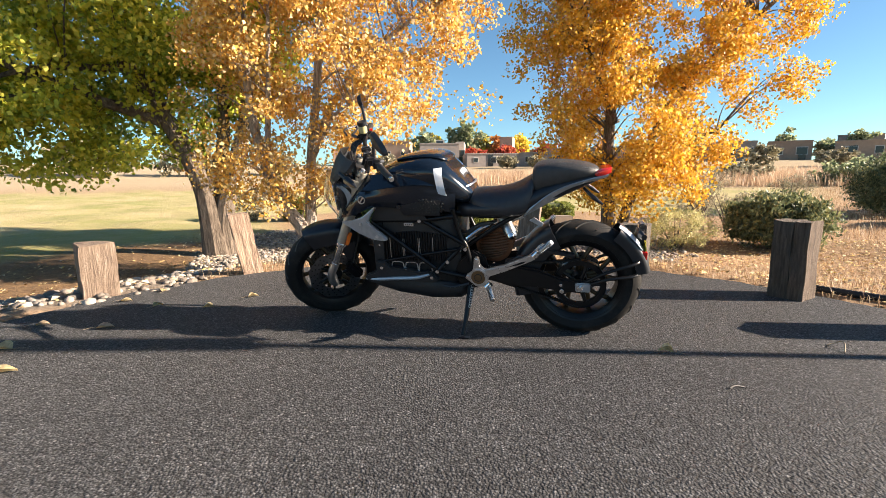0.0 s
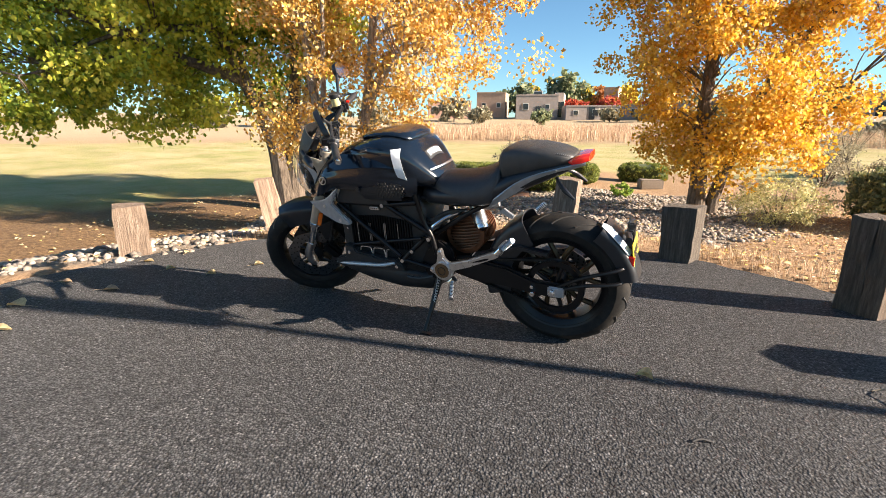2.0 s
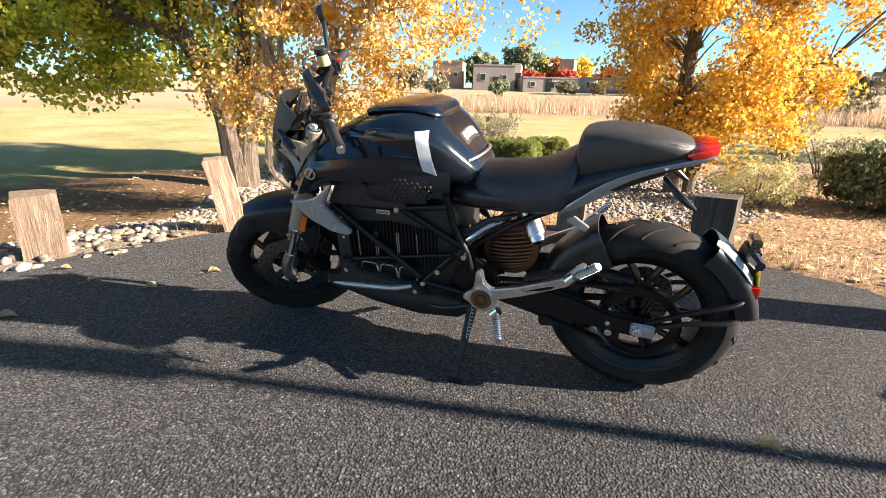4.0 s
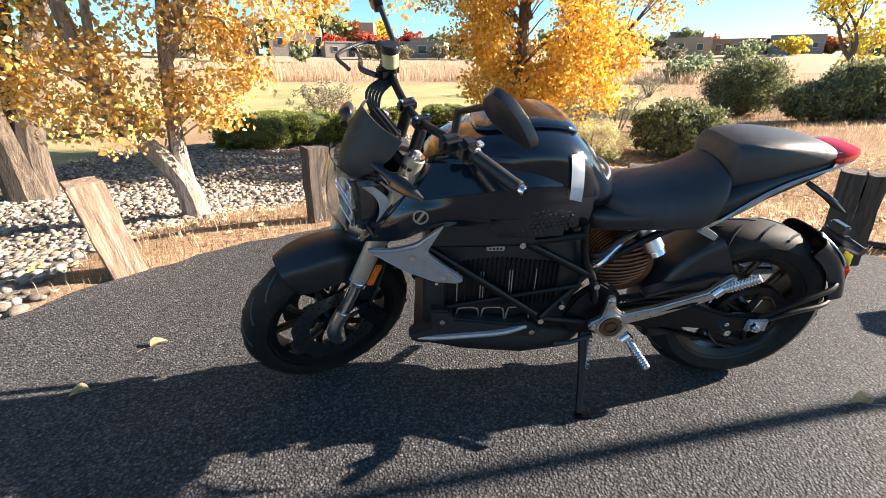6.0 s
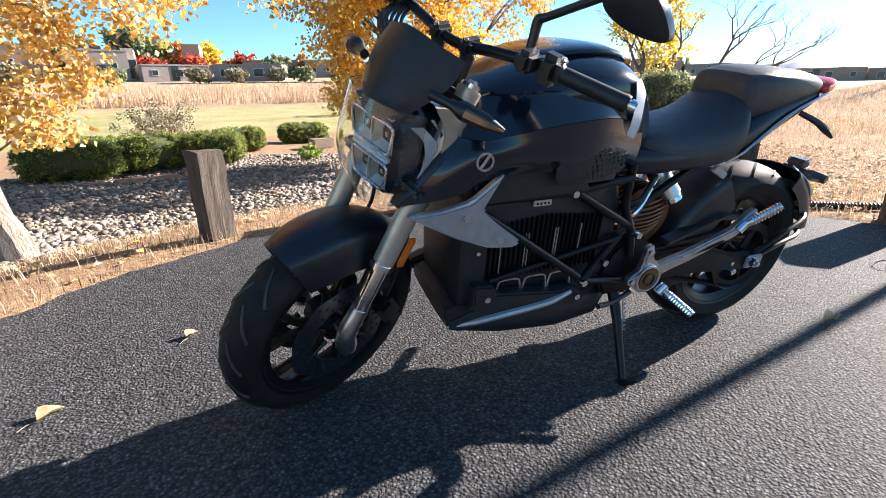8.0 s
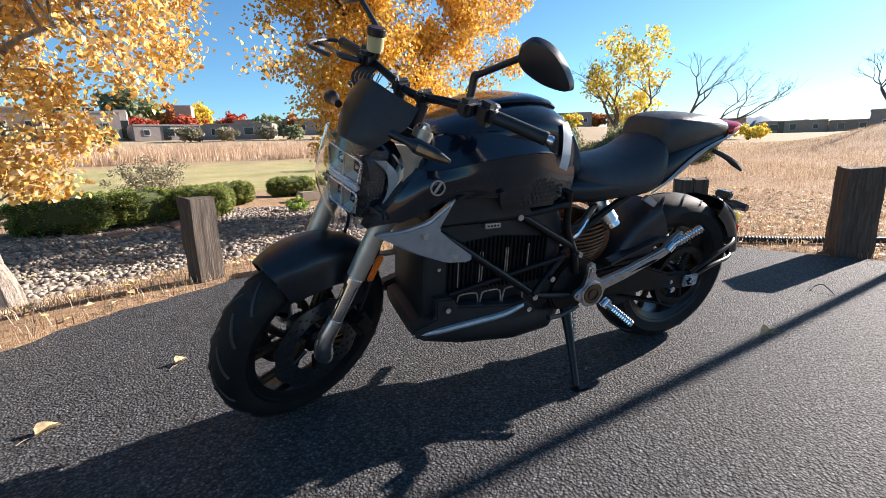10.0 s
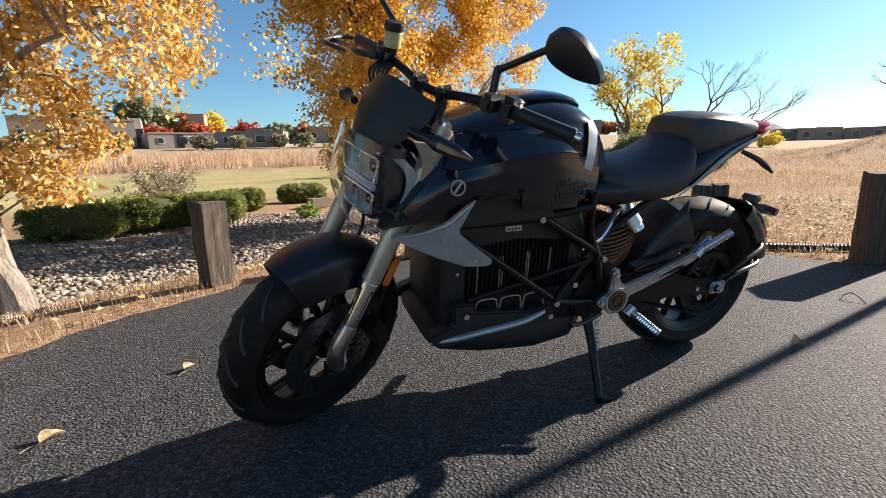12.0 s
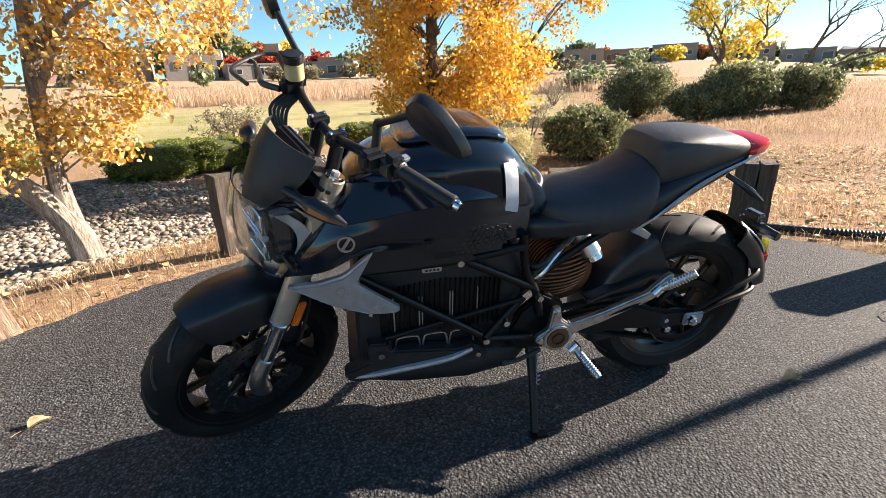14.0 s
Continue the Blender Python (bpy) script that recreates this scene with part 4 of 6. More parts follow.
for z0, z1, x, w0, w1 in ((0.822, 0.892, -0.668, 0.060, 0.066), (0.728, 0.795, -0.668, 0.050, 0.060)):
    zz, hh = (z0 + z1) / 2, (z1 - z0) / 2
    for sy in (-1, 1):
        ww = (w0 + w1) / 4
        front = [(x - 0.004, sy * (ww + 0.002) + dy * ww, zz + dz * hh * 0.92) for dy, dz in ((-1, -1), (0, -1), (1, -1), (1, 0), (1, 1), (0, 1), (-1, 1), (-1, 0))]
        deep = [(x + 0.018, sy * ww + dy * ww * 0.42, zz + dz * hh * 0.38) for dy, dz in ((-1, -1), (0, -1.1), (1, -1), (1.1, 0), (1, 1), (0, 1.1), (-1, 1), (-1.1, 0))]
        bowl = loft([front, deep])
        bowl.faces.ensure_lookup_table()
        bmesh.ops.delete(bowl, geom=[f for f in bowl.faces if f.calc_center_median().x < x - 0.003], context="FACES")
        bpart("reflector_bowl", bowl, FROSTED, "bright faceted reflector bowl", True, lamp, False)
        bpart("bulb", cyl((x + 0.014, sy * ww, zz), (x + 0.004, sy * ww, zz), 0.005, 16), FROSTED, "", True, lamp)
    bm = bmesh.new()
    tube(bm, rounded_frame(x - 0.008, z0, z1, w0, w1), 0.0035, 6, 1)
    bpart("lens_frame", bm, CHROME, "bright lens frame", True, lamp)
    bpart("light_divider", block(Vector((x - 0.004, 0, zz)), (0.012, 0.004, hh * 2 - 0.01), 0.001), SILVER, "", True, lamp)
bpart("light_bar", block(Vector((-0.672, 0, 0.8085)), (0.016, 0.118, 0.016), 0.004), WHITE_TAPE, "pale light bar", True, lamp)
for k in range(14):
    bpart("lamp_rib", block(Vector((-0.668, -0.052 + 0.008 * k, 0.902)), (0.010, 0.0035, 0.004), 0.001), CHROME, "", True, lamp)
for sy in (-1, 1):
    line = [(-0.640, 0.094, 0.902), (-0.610, 0.109, 0.866), (-0.601, 0.113, 0.82), (-0.611, 0.109, 0.775), (-0.636, 0.094, 0.725), (-0.656, 0.072, 0.692)]
    bm = sheet([[(x - 0.014, sy * (y - 0.001), z) for x, y, z in line], [(x + 0.016, sy * (y + 0.005), z - 0.004) for x, y, z in line]], 0.005, 6)
    bpart("side_blade", bm, PALE_GREY, "pale grey side blade", True, lamp)
    rim = [[(-0.612, sy * 0.104, 0.915), (-0.578, sy * 0.112, 0.868), (-0.572, sy * 0.115, 0.815), (-0.590, sy * 0.109, 0.755), (-0.628, sy * 0.09, 0.690)], [(-0.604, sy * 0.106, 0.914), (-0.570, sy * 0.114, 0.867), (-0.564, sy * 0.117, 0.813), (-0.582, sy * 0.111, 0.752), (-0.620, sy * 0.092, 0.686)]]
    bpart("bezel_line", sheet(rim, 0.004, 6), CHROME, "thin bright bezel line", True, lamp)
    bm = sheet([[(-0.612, sy * 0.112, 0.945), (-0.565, sy * 0.130, 0.937), (-0.513, sy * 0.134, 0.905)],
                [(-0.582, sy * 0.124, 0.885), (-0.555, sy * 0.139, 0.870), (-0.522, sy * 0.138, 0.845)],
                [(-0.590, sy * 0.127, 0.815), (-0.573, sy * 0.140, 0.800), (-0.548, sy * 0.138, 0.785)],
                [(-0.622, sy * 0.122, 0.735), (-0.605, sy * 0.134, 0.725), (-0.588, sy * 0.132, 0.715)],
                [(-0.652, sy * 0.112, 0.668), (-0.640, sy * 0.122, 0.660), (-0.625, sy * 0.118, 0.652)]], 0.008, 5)
    bpart("fork_shroud", bm, FORK_GOLD, "grey-gold fork shroud", True, lamp)
cowl = sheet([[(-0.625, -0.104, 0.925), (-0.675, -0.082, 0.935), (-0.70, 0, 0.94), (-0.675, 0.082, 0.935), (-0.625, 0.104, 0.925)],
              [(-0.63, -0.108, 0.80), (-0.705, -0.082, 0.80), (-0.735, 0, 0.80), (-0.705, 0.082, 0.80), (-0.63, 0.108, 0.80)],
              [(-0.615, -0.085, 0.68), (-0.665, -0.06, 0.675), (-0.685, 0, 0.67), (-0.665, 0.06, 0.675), (-0.615, 0.085, 0.68)]], 0.0025, 6)
cowl_ob = bpart("clear_cowl", cowl, CLEAR, "clear plastic cowl", True, lamp)
cowl_ob.visible_shadow = False

# fly screen
rows = []
for z, z_mid, w, x_edge, x_mid in ((1.028, 1.062, 0.112, -0.548, -0.598), (0.985, 1.003, 0.114, -0.584, -0.636), (0.940, 0.948, 0.088, -0.630, -0.666), (0.893, 0.896, 0.050, -0.667, -0.686)):
    rows.append([(x_edge + (x_mid - x_edge) * (1 - f * f), f * w, z + (z_mid - z) * (1 - abs(f) ** 1.5)) for f in (-1, -0.55, 0, 0.55, 1)])
screen = sheet(rows, 0.004, 6)
bpart("fly_screen", screen, MATTE, "smoke-black fly screen", True)
dash = block(Vector((-0.560, 0, 0.985)), (0.03, 0.15, 0.085), 0.008, Matrix.Rotation(radians(35), 4, "Y"))
dash_ob = bpart("dashboard", dash, SATIN, "black display housing", True)
bpart("display", block(Vector((-0.546, 0, 0.993)), (0.006, 0.125, 0.065), 0.002, Matrix.Rotation(radians(35), 4, "Y")), SMOKE_LENS, "dark glossy display", True, dash_ob)

# handlebar, controls, mirrors
bar = holder("handlebar")
bar.parent = bike
bm = bmesh.new()
tube(bm, [(-0.388, -0.375, 1.0351), (-0.43, -0.215, 1.0441), (-0.455, -0.12, 1.0371), (-0.46, 0, 1.0171), (-0.455, 0.12, 1.0371), (-0.43, 0.215, 1.0441), (-0.388, 0.375, 1.0351)], 0.0115, 12, 6)
bpart("bar_tube", bm, FRAME_BLACK, "black handlebar tube", True, bar)
for sy in (-1, 1):
    out = Vector((-0.386, sy * 0.398, 1.0351)) - Vector((-0.428, sy * 0.225, 1.0441))
    a = Vector((-0.428, sy * 0.225, 1.0441)) + out * 0.12
    bm = bmesh.new()
    tube(bm, [a + out * f for f in (0, 0.03, 0.06, 0.75, 0.8, 0.84)], [0.019, 0.021, 0.0165, 0.0165, 0.018, 0.016], 16, 1)
    bpart("grip", bm, MATTE, "ribbed black rubber grip", True, bar)
    bpart("bar_end", cyl(a + out * 0.84, a + out * 0.93, 0.013), CHROME, "metal bar end", True, bar)
    sw = block(a - out * 0.10, (0.05, 0.055, 0.062), 0.014)
    bpart("switch_block", sw, SATIN, "", True, bar)
    bpart("switch_button", block(a - out * 0.05 + Vector((0.022, 0, 0.018)), (0.02, 0.02, 0.012), 0.004), RED_LENS if sy > 0 else GUNMETAL, "", True, bar)
    clamp = a - out * 0.32
    bpart("lever_clamp", block(clamp + Vector((-0.02, 0, 0.004)), (0.055, 0.04, 0.045), 0.01), SATIN, "", True, bar)
    if sy > 0:
        bm = bmesh.new()
        tube(bm, [clamp + Vector((-0.05, 0.0, 0)), clamp + Vector((-0.075, 0.05, 0.0)), clamp + Vector((-0.055, 0.11, -0.003)), clamp + Vector((-0.035, 0.19, -0.012)), clamp + Vector((-0.045, 0.215, -0.012))], [0.008, 0.009, 0.006, 0.0055, 0.008], 8, 5)
        bpart("brake_lever", bm, SATIN, "black brake lever", True, bar)
        bm = bmesh.new()
        tube(bm, [a + out * 0.9, a + out * 0.93 + Vector((-0.05, 0.02, 0)), clamp + Vector((-0.11, 0.16, 0.0)), clamp + Vector((-0.11, 0.06, 0.0))], 0.006, 8, 5)
        bpart("lever_guard", bm, SATIN, "black lever guard", True, bar)
        res = cyl(clamp + Vector((-0.015, -0.02, 0.03)), clamp + Vector((-0.015, -0.02, 0.072)), 0.024)
        rv = bpart("fluid_reservoir", res, FLUID, "yellowish brake fluid reservoir", True, bar)
        bpart("reservoir_cap", cyl(clamp + Vector((-0.015, -0.02, 0.072)), clamp + Vector((-0.015, -0.02, 0.094)), 0.027), SATIN, "", True, bar)
    mb, el, ro = Vector((-0.442, sy * 0.18, 1.039)), Vector((-0.430, sy * 0.172, 1.118)), Vector((-0.430, sy * 0.282, 1.194))
    mir = holder("mirror")
    mir.parent = bike
    bm = bmesh.new()
    tube(bm, [mb, mb.lerp(el, 0.6), el, el.lerp(ro, 0.15), ro], [0.011, 0.010, 0.011, 0.008, 0.008], 10, 4)
    bpart("mirror_stalk", bm, SATIN, "", True, mir)
    ctr = Vector((-0.412, sy * 0.345, 1.194))
    u, v = Vector((0.044, sy * 0.134, -0.042)).normalized(), Vector((-0.1, sy * 0.42, 0.9)).normalized()
    v = (v - u * v.dot(u)).normalized()
    w = u.cross(v) * (1 if sy < 0 else -1)
    if w.x < 0:
        w = -w
    outline = [(-0.092, 0.012), (-0.07, 0.048), (-0.015, 0.056), (0.045, 0.034), (0.09, 0.0), (0.085, -0.022), (0.02, -0.043), (-0.05, -0.042), (-0.085, -0.02)]
    sm = [(p.x, p.y) for p in spline([(*q, 0) for q in outline + outline[:1]], 4)[:-1]]
    bm = bmesh.new()
    rings = []
    for s, dd in ((0.47, -0.024), (0.74, -0.017), (0.81, 0.0), (0.79, 0.006)):
        rings.append([bm.verts.new(ctr + (u * px + v * pz) * s + w * dd) for px, pz in sm])
    skin(bm, rings)
    bpart("mirror_shell", bm, SATIN, "black mirror shell", True, mir)
    bm = bmesh.new()
    bm.faces.new([bm.verts.new(ctr + (u * px + v * pz) * 0.755 + w * 0.0075) for px, pz in sm])
    bpart("mirror_face", bm, MIRROR, "mirror glass", True, mir, False)
    wk = bmesh.new()
    p0, p1 = Vector((-0.625, sy * 0.10, 0.972)), Vector((-0.556, sy * 0.245, 0.947))
    tube(wk, [p0, p0.lerp(p1, 0.3), p0.lerp(p1, 0.45), p0.lerp(p1, 0.75), p1], [0.010, 0.010, 0.020, 0.017, 0.005], 10, 3)
    wk_ob = bpart("turn_signal", wk, SATIN, "black front turn signal", True)
    bm = bmesh.new()
    tube(bm, [p0.lerp(p1, 0.5) + Vector((-0.008, 0, 0)), p0.lerp(p1, 0.75) + Vector((-0.007, 0, 0)), p1 + Vector((-0.003, 0, 0))], [0.0165, 0.014, 0.004], 8, 3)
    bpart("signal_lens", bm, BRONZE, "amber-tinted lens", True, wk_ob)
for k in range(5):
    bm = bmesh.new()
    yy = 0.03 * (k - 2)
    tube(bm, [(-0.452 + 0.002 * k, 0.155 + 0.012 * k, 1.036), (-0.505 - 0.006 * k, 0.125 + 0.010 * k, 1.015), (-0.53, 0.075 + 0.008 * k, 0.95), (-0.53, 0.04 + 0.005 * k, 0.84)], 0.0045, 6, 5)
    bpart("control_cable", bm, MATTE, "", True)

# -- body --
tank = loft([ring_section(-0.44, 0.84, 0.895, 0.10, 2.2, 2.2), ring_section(-0.40, 0.80, 0.93, 0.155, 2.3, 2.6, 0.55), ring_section(-0.32, 0.77, 0.965, 0.195, 2.4, 2.8, 0.58), ring_section(-0.22, 0.755, 1.0, 0.215, 2.3, 3, 0.62),
             ring_section(-0.12, 0.745, 1.013, 0.222, 2.3, 3, 0.66), ring_section(-0.04, 0.74, 1.002, 0.217, 2.3, 3, 0.68), ring_section(0.02, 0.735, 0.952, 0.195, 2.5, 3, 0.7), ring_section(0.075, 0.73, 0.885, 0.158, 2.6, 3, 0.65), ring_section(0.125, 0.73, 0.82, 0.118, 2.6, 3, 0.6), ring_section(0.14, 0.74, 0.79, 0.09, 2.4, 3)])
tank_ob = bpart("tank", tank, PAINT, "gloss black tank cover", soft=1)
lid = loft([ring_section(-0.30, 0.962, 0.985, 0.105, 2.5, 2.5), ring_section(-0.24, 0.97, 1.005, 0.135, 2.6, 2.5), ring_section(-0.12, 0.98, 1.024, 0.15, 2.6, 2.5), ring_section(-0.03, 0.97, 1.01, 0.14, 2.6, 2.5), ring_section(0.005, 0.95, 0.98, 0.11, 2.5, 2.5)])
bpart("tank_lid", lid, PAINT, "raised black storage lid", parent=tank_ob, soft=1)


def tank_side(x, z, sg=-1):
    """The half width of the tank at x and z, a little proud."""
    w = np.interp(x, [-0.44, -0.40, -0.32, -0.22, -0.12, -0.04, 0.02, 0.075, 0.125], [0.10, 0.155, 0.195, 0.215, 0.222, 0.217, 0.195, 0.158, 0.118])
    z0 = np.interp(x, [-0.44, -0.22, 0.125], [0.84, 0.755, 0.73])
    z1 = np.interp(x, [-0.44, -0.40, -0.32, -0.22, -0.12, -0.04, 0.02, 0.075, 0.125], [0.895, 0.93, 0.965, 1.0, 1.013, 1.002, 0.952, 0.885, 0.82])
    zm = z0 + (z1 - z0) * np.interp(x, [-0.4, -0.2, 0.02, 0.12], [0.55, 0.62, 0.7, 0.6])
    q = min(0.98, abs(z - zm) / ((z1 - zm) if z > zm else (zm - z0)))
    e = 2.3 if z > zm else 3.0
    return sg * (w * (1 - q ** e) ** (1 / e) + 0.0035)


for sy in (-1, 1):
    grid = []
    for z in (0.945, 0.915, 0.88, 0.84, 0.80, 0.775):
        xc = -0.03 + (0.945 - z) * 0.13
        grid.append([(x, tank_side(x, z, sy), z) for x in (xc - 0.019, xc, xc + 0.019)])
    bpart("stripe", sheet(grid, 0.0015, 3), WHITE_TAPE, "white reflective stripe", parent=tank_ob)
bm = sheet([[(x, y, float(np.interp(x, [0.02, 0.075, 0.125], [0.958, 0.892, 0.826])) - y * y * 2.2) for y in (-0.07, -0.035, 0, 0.035, 0.07)] for x in (0.05, 0.065, 0.08)], 0.002, 3)
badge = bpart("badge", bm, DARK_INK, parent=tank_ob)
for k in range(5):
    y = -0.05 + 0.025 * k
    bm = sheet([[(x, yy, float(np.interp(x, [0.02, 0.075, 0.125], [0.962, 0.896, 0.83])) - yy * yy * 2.2) for yy in (y - 0.008, y + 0.008)] for x in (0.056, 0.074)], 0.0015, 3)
    bpart("badge_bar", bm, WHITE_TAPE, "", parent=badge)
bm = bmesh.new()
tube(bm, [(0.095, -0.115, 0.835), (0.118, -0.07, 0.842), (0.126, 0, 0.845), (0.118, 0.07, 0.842), (0.095, 0.115, 0.835)], 0.006, 8, 5)
bpart("tank_trim", bm, SILVER, "satin silver trim", parent=tank_ob)

for sy in (-1, 1):
    crease = [(-0.478, sy * 0.205, 0.830), (-0.43, sy * 0.234, 0.828), (-0.285, sy * 0.241, 0.850), (-0.12, sy * 0.230, 0.862), (0.045, sy * 0.168, 0.835)]
    sh = sheet([crease, [(-0.535, sy * 0.202, 0.758), (-0.45, sy * 0.246, 0.785), (-0.30, sy * 0.244, 0.79), (-0.13, sy * 0.233, 0.785), (0.05, sy * 0.170, 0.770)],
                [(-0.612, sy * 0.172, 0.670), (-0.50, sy * 0.220, 0.700), (-0.385, sy * 0.224, 0.742), (-0.16, sy * 0.217, 0.735), (0.04, sy * 0.167, 0.710)]], 0.008, 6)
    shroud = bpart("side_shroud", sh, PAINT, "black side shroud")
    sh = sheet([[(-0.445, sy * 0.160, 0.905), (-0.38, sy * 0.186, 0.912), (-0.26, sy * 0.205, 0.915), (-0.10, sy * 0.20, 0.905), (0.04, sy * 0.155, 0.865)], [(x, y + sy * 0.002, z + 0.002) for x, y, z in crease]], 0.006, 6)
    bpart("shroud_top", sh, PAINT, "", parent=shroud)
    sh = sheet([[(-0.535, sy * 0.150, 0.845), (-0.565, sy * 0.145, 0.775), (-0.622, sy * 0.140, 0.672)], [(-0.480, sy * 0.207, 0.832), (-0.537, sy * 0.204, 0.757), (-0.613, sy * 0.173, 0.669)]], 0.006, 6)
    bpart("shroud_facet", sh, PAINT, "", parent=shroud)
    infill = plate_xz([(-0.425, 0.662), (-0.385, 0.738), (-0.25, 0.775), (-0.12, 0.70), (-0.10, 0.672)], sy * 0.196, sy * 0.184, 0.004)
    bpart("infill_panel", infill, MATTE, "flat matte black infill panel")
    # round badge with a slanted bar
    lc = Vector((-0.440, sy * 0.2535, 0.788))
    bm = revolve([(0.0165, -0.002), (0.021, -0.002), (0.021, 0.002), (0.0165, 0.002)], 28)
    bm.transform(Matrix.Translation(lc))
    bpart("round_badge", bm, SILVER, "", parent=shroud)
    bpart("round_badge", block(lc, (0.007, 0.004, 0.032), 0.001, Matrix.Rotation(radians(35), 4, "Y")), SILVER, "", parent=shroud)
    # mesh vent under the tank
    vent = sheet([[(-0.235, sy * 0.232, 0.765), (-0.13, sy * 0.232, 0.80), (-0.02, sy * 0.20, 0.775)], [(-0.24, sy * 0.230, 0.735), (-0.13, sy * 0.228, 0.745), (-0.03, sy * 0.198, 0.735)], [(-0.22, sy * 0.215, 0.70), (-0.13, sy * 0.212, 0.70), (-0.03, sy * 0.19, 0.695)]], 0.006, 5)
    vent_ob = bpart("side_vent", vent, SATIN, "black honeycomb side vent", parent=shroud)
    bm = bmesh.new()
    for r in range(6):
        for k in range(13):
            x, z = -0.212 + 0.0158 * k + 0.0079 * (r % 2), 0.718 + 0.0135 * r
            if z > 0.792 - 0.35 * abs(x + 0.11) or z < 0.715 + 0.25 * max(0, -0.16 - x):
                continue
            ys = float(np.interp(z, [0.70, 0.738, 0.775], [0.2135, 0.2290, 0.2325])) - 0.30 * max(0, x + 0.12)
            rod(bm, (x, sy * (ys + 0.001), z), (x, sy * (ys - 0.008), z), 0.0062, 6)
    bpart("vent_mesh", bm, DARK_INK, "", parent=vent_ob, smooth=False)
    # silver winged bracket under the shroud
    wing = plate_xz([(-0.60, 0.655), (-0.52, 0.668), (-0.455, 0.69), (-0.375, 0.752), (-0.405, 0.70), (-0.425, 0.665), (-0.385, 0.628), (-0.315, 0.572), (-0.33, 0.558), (-0.40, 0.565), (-0.49, 0.60), (-0.56, 0.635)], sy * 0.238, sy * 0.212, 0.006, lambda x, z: -sy * max(0, -x - 0.47) * 0.25)
    wing_ob = bpart("wing_bracket", wing, GUNMETAL, "silver-grey winged bracket")
    for p in ((-0.465, 0.652), (-0.375, 0.585)):
        if sy < 0:
            bolt((p[0], -0.237, p[1]), 0.009, 0.006, wing_ob, mat=SILVER)
        else:
            bm = bmesh.new()
            rod(bm, (p[0], 0.222, p[1]), (p[0], 0.23, p[1]), 0.009, 8)
            bpart("bolt", bm, SILVER, parent=wing_ob)
    if sy < 0:
        bolt((-0.24, -0.238, 0.752), 0.011, 0.006, vent_ob, mat=SATIN)

# battery box with ribs, front cover and belly pan
batt = holder("battery_box")
batt.parent = bike
box = loft([ring_section(-0.425, 0.29, 0.68, 0.14, 9, 9), ring_section(-0.415, 0.27, 0.70, 0.148, 9, 9), ring_section(-0.20, 0.27, 0.73, 0.15, 6, 6), ring_section(0.02, 0.28, 0.72, 0.15, 6, 6), ring_section(0.06, 0.32, 0.66, 0.13, 5, 5)])
bpart("battery_case", box, MATTE, "matte black battery case", parent=batt)
for sy in (-1, 1):
    for k in range(26):
        x = -0.385 + 0.0148 * k
        zt, zb = 0.60 - 0.02 * abs(k - 13) / 13, 0.425 + 0.0
        bpart("cooling_fin", block(Vector((x, sy * 0.153, (zt + zb) / 2)), (0.0045, 0.018, zt - zb), 0.0015), FRAME_BLACK, parent=batt)
    for x, zb, zt in ((-0.331, 0.445, 0.56), (-0.258, 0.453, 0.556), (-0.249, 0.453, 0.556), (-0.168, 0.465, 0.562), (-0.160, 0.465, 0.562), (-0.086, 0.487, 0.566)):
        bpart("bright_fin", block(Vector((x, sy * 0.165, (zb + zt) / 2)), (0.003, 0.006, zt - zb), 0.001), SILVER, "bright fin edge", parent=batt)
    bpart("label_plate", block(Vector((-0.218, sy * 0.153, 0.635)), (0.055, 0.018, 0.016), 0.002), SILVER, "small silver label plate", parent=batt)
    for k in range(4):
        bpart("print_bar", block(Vector((-0.234 + 0.011 * k, sy * 0.1625, 0.635)), (0.007, 0.001, 0.006), 0.0003), DARK_INK, parent=batt)
    for x in (-0.295, -0.213, -0.132):
        bm = bmesh.new()
        tube(bm, [(x - 0.038, sy * 0.168, 0.372), (x - 0.034, sy * 0.168, 0.405), (x - 0.024, sy * 0.168, 0.420), (x + 0.024, sy * 0.168, 0.420), (x + 0.034, sy * 0.168, 0.405), (x + 0.038, sy * 0.168, 0.372)], 0.0032, 6, 4)
        bpart("bright_loop", bm, SILVER, "bright bent fin", parent=batt)
    bpart("case_rail", block(Vector((-0.20, sy * 0.155, 0.69)), (0.42, 0.02, 0.016), 0.005), FRAME_BLACK, parent=batt)
    # belly bracket
    bell = plate_xz([(-0.412, 0.432), (-0.355, 0.427), (-0.342, 0.398), (-0.144, 0.371), (-0.104, 0.382), (-0.068, 0.358), (-0.052, 0.330), (-0.085, 0.318), (-0.182, 0.318), (-0.322, 0.308), (-0.445, 0.296), (-0.482, 0.312), (-0.486, 0.340), (-0.412, 0.366)], sy * 0.198, sy * 0.15, 0.006)
    bb = bpart("belly_bracket", bell, MATTE, "satin black lower bracket", parent=None)
    bm = bmesh.new()
    tube(bm, [(-0.482, sy * 0.188, 0.316), (-0.40, sy * 0.197, 0.323), (-0.322, sy * 0.200, 0.331), (-0.182, sy * 0.200, 0.344), (-0.105, sy * 0.194, 0.364)], [0.006, 0.010, 0.011, 0.011, 0.009], 8, 5)
    bpart("belly_rail", bm, GUNMETAL, "grey lower rail", parent=bb)
    for p in ((-0.377, 0.395), (-0.088, 0.350)):
        bm = bmesh.new()
        rod(bm, (p[0], sy * 0.203, p[1]), (p[0], sy * 0.211, p[1]), 0.009, 8)
        bpart("bolt", bm, CHROME, parent=bb)
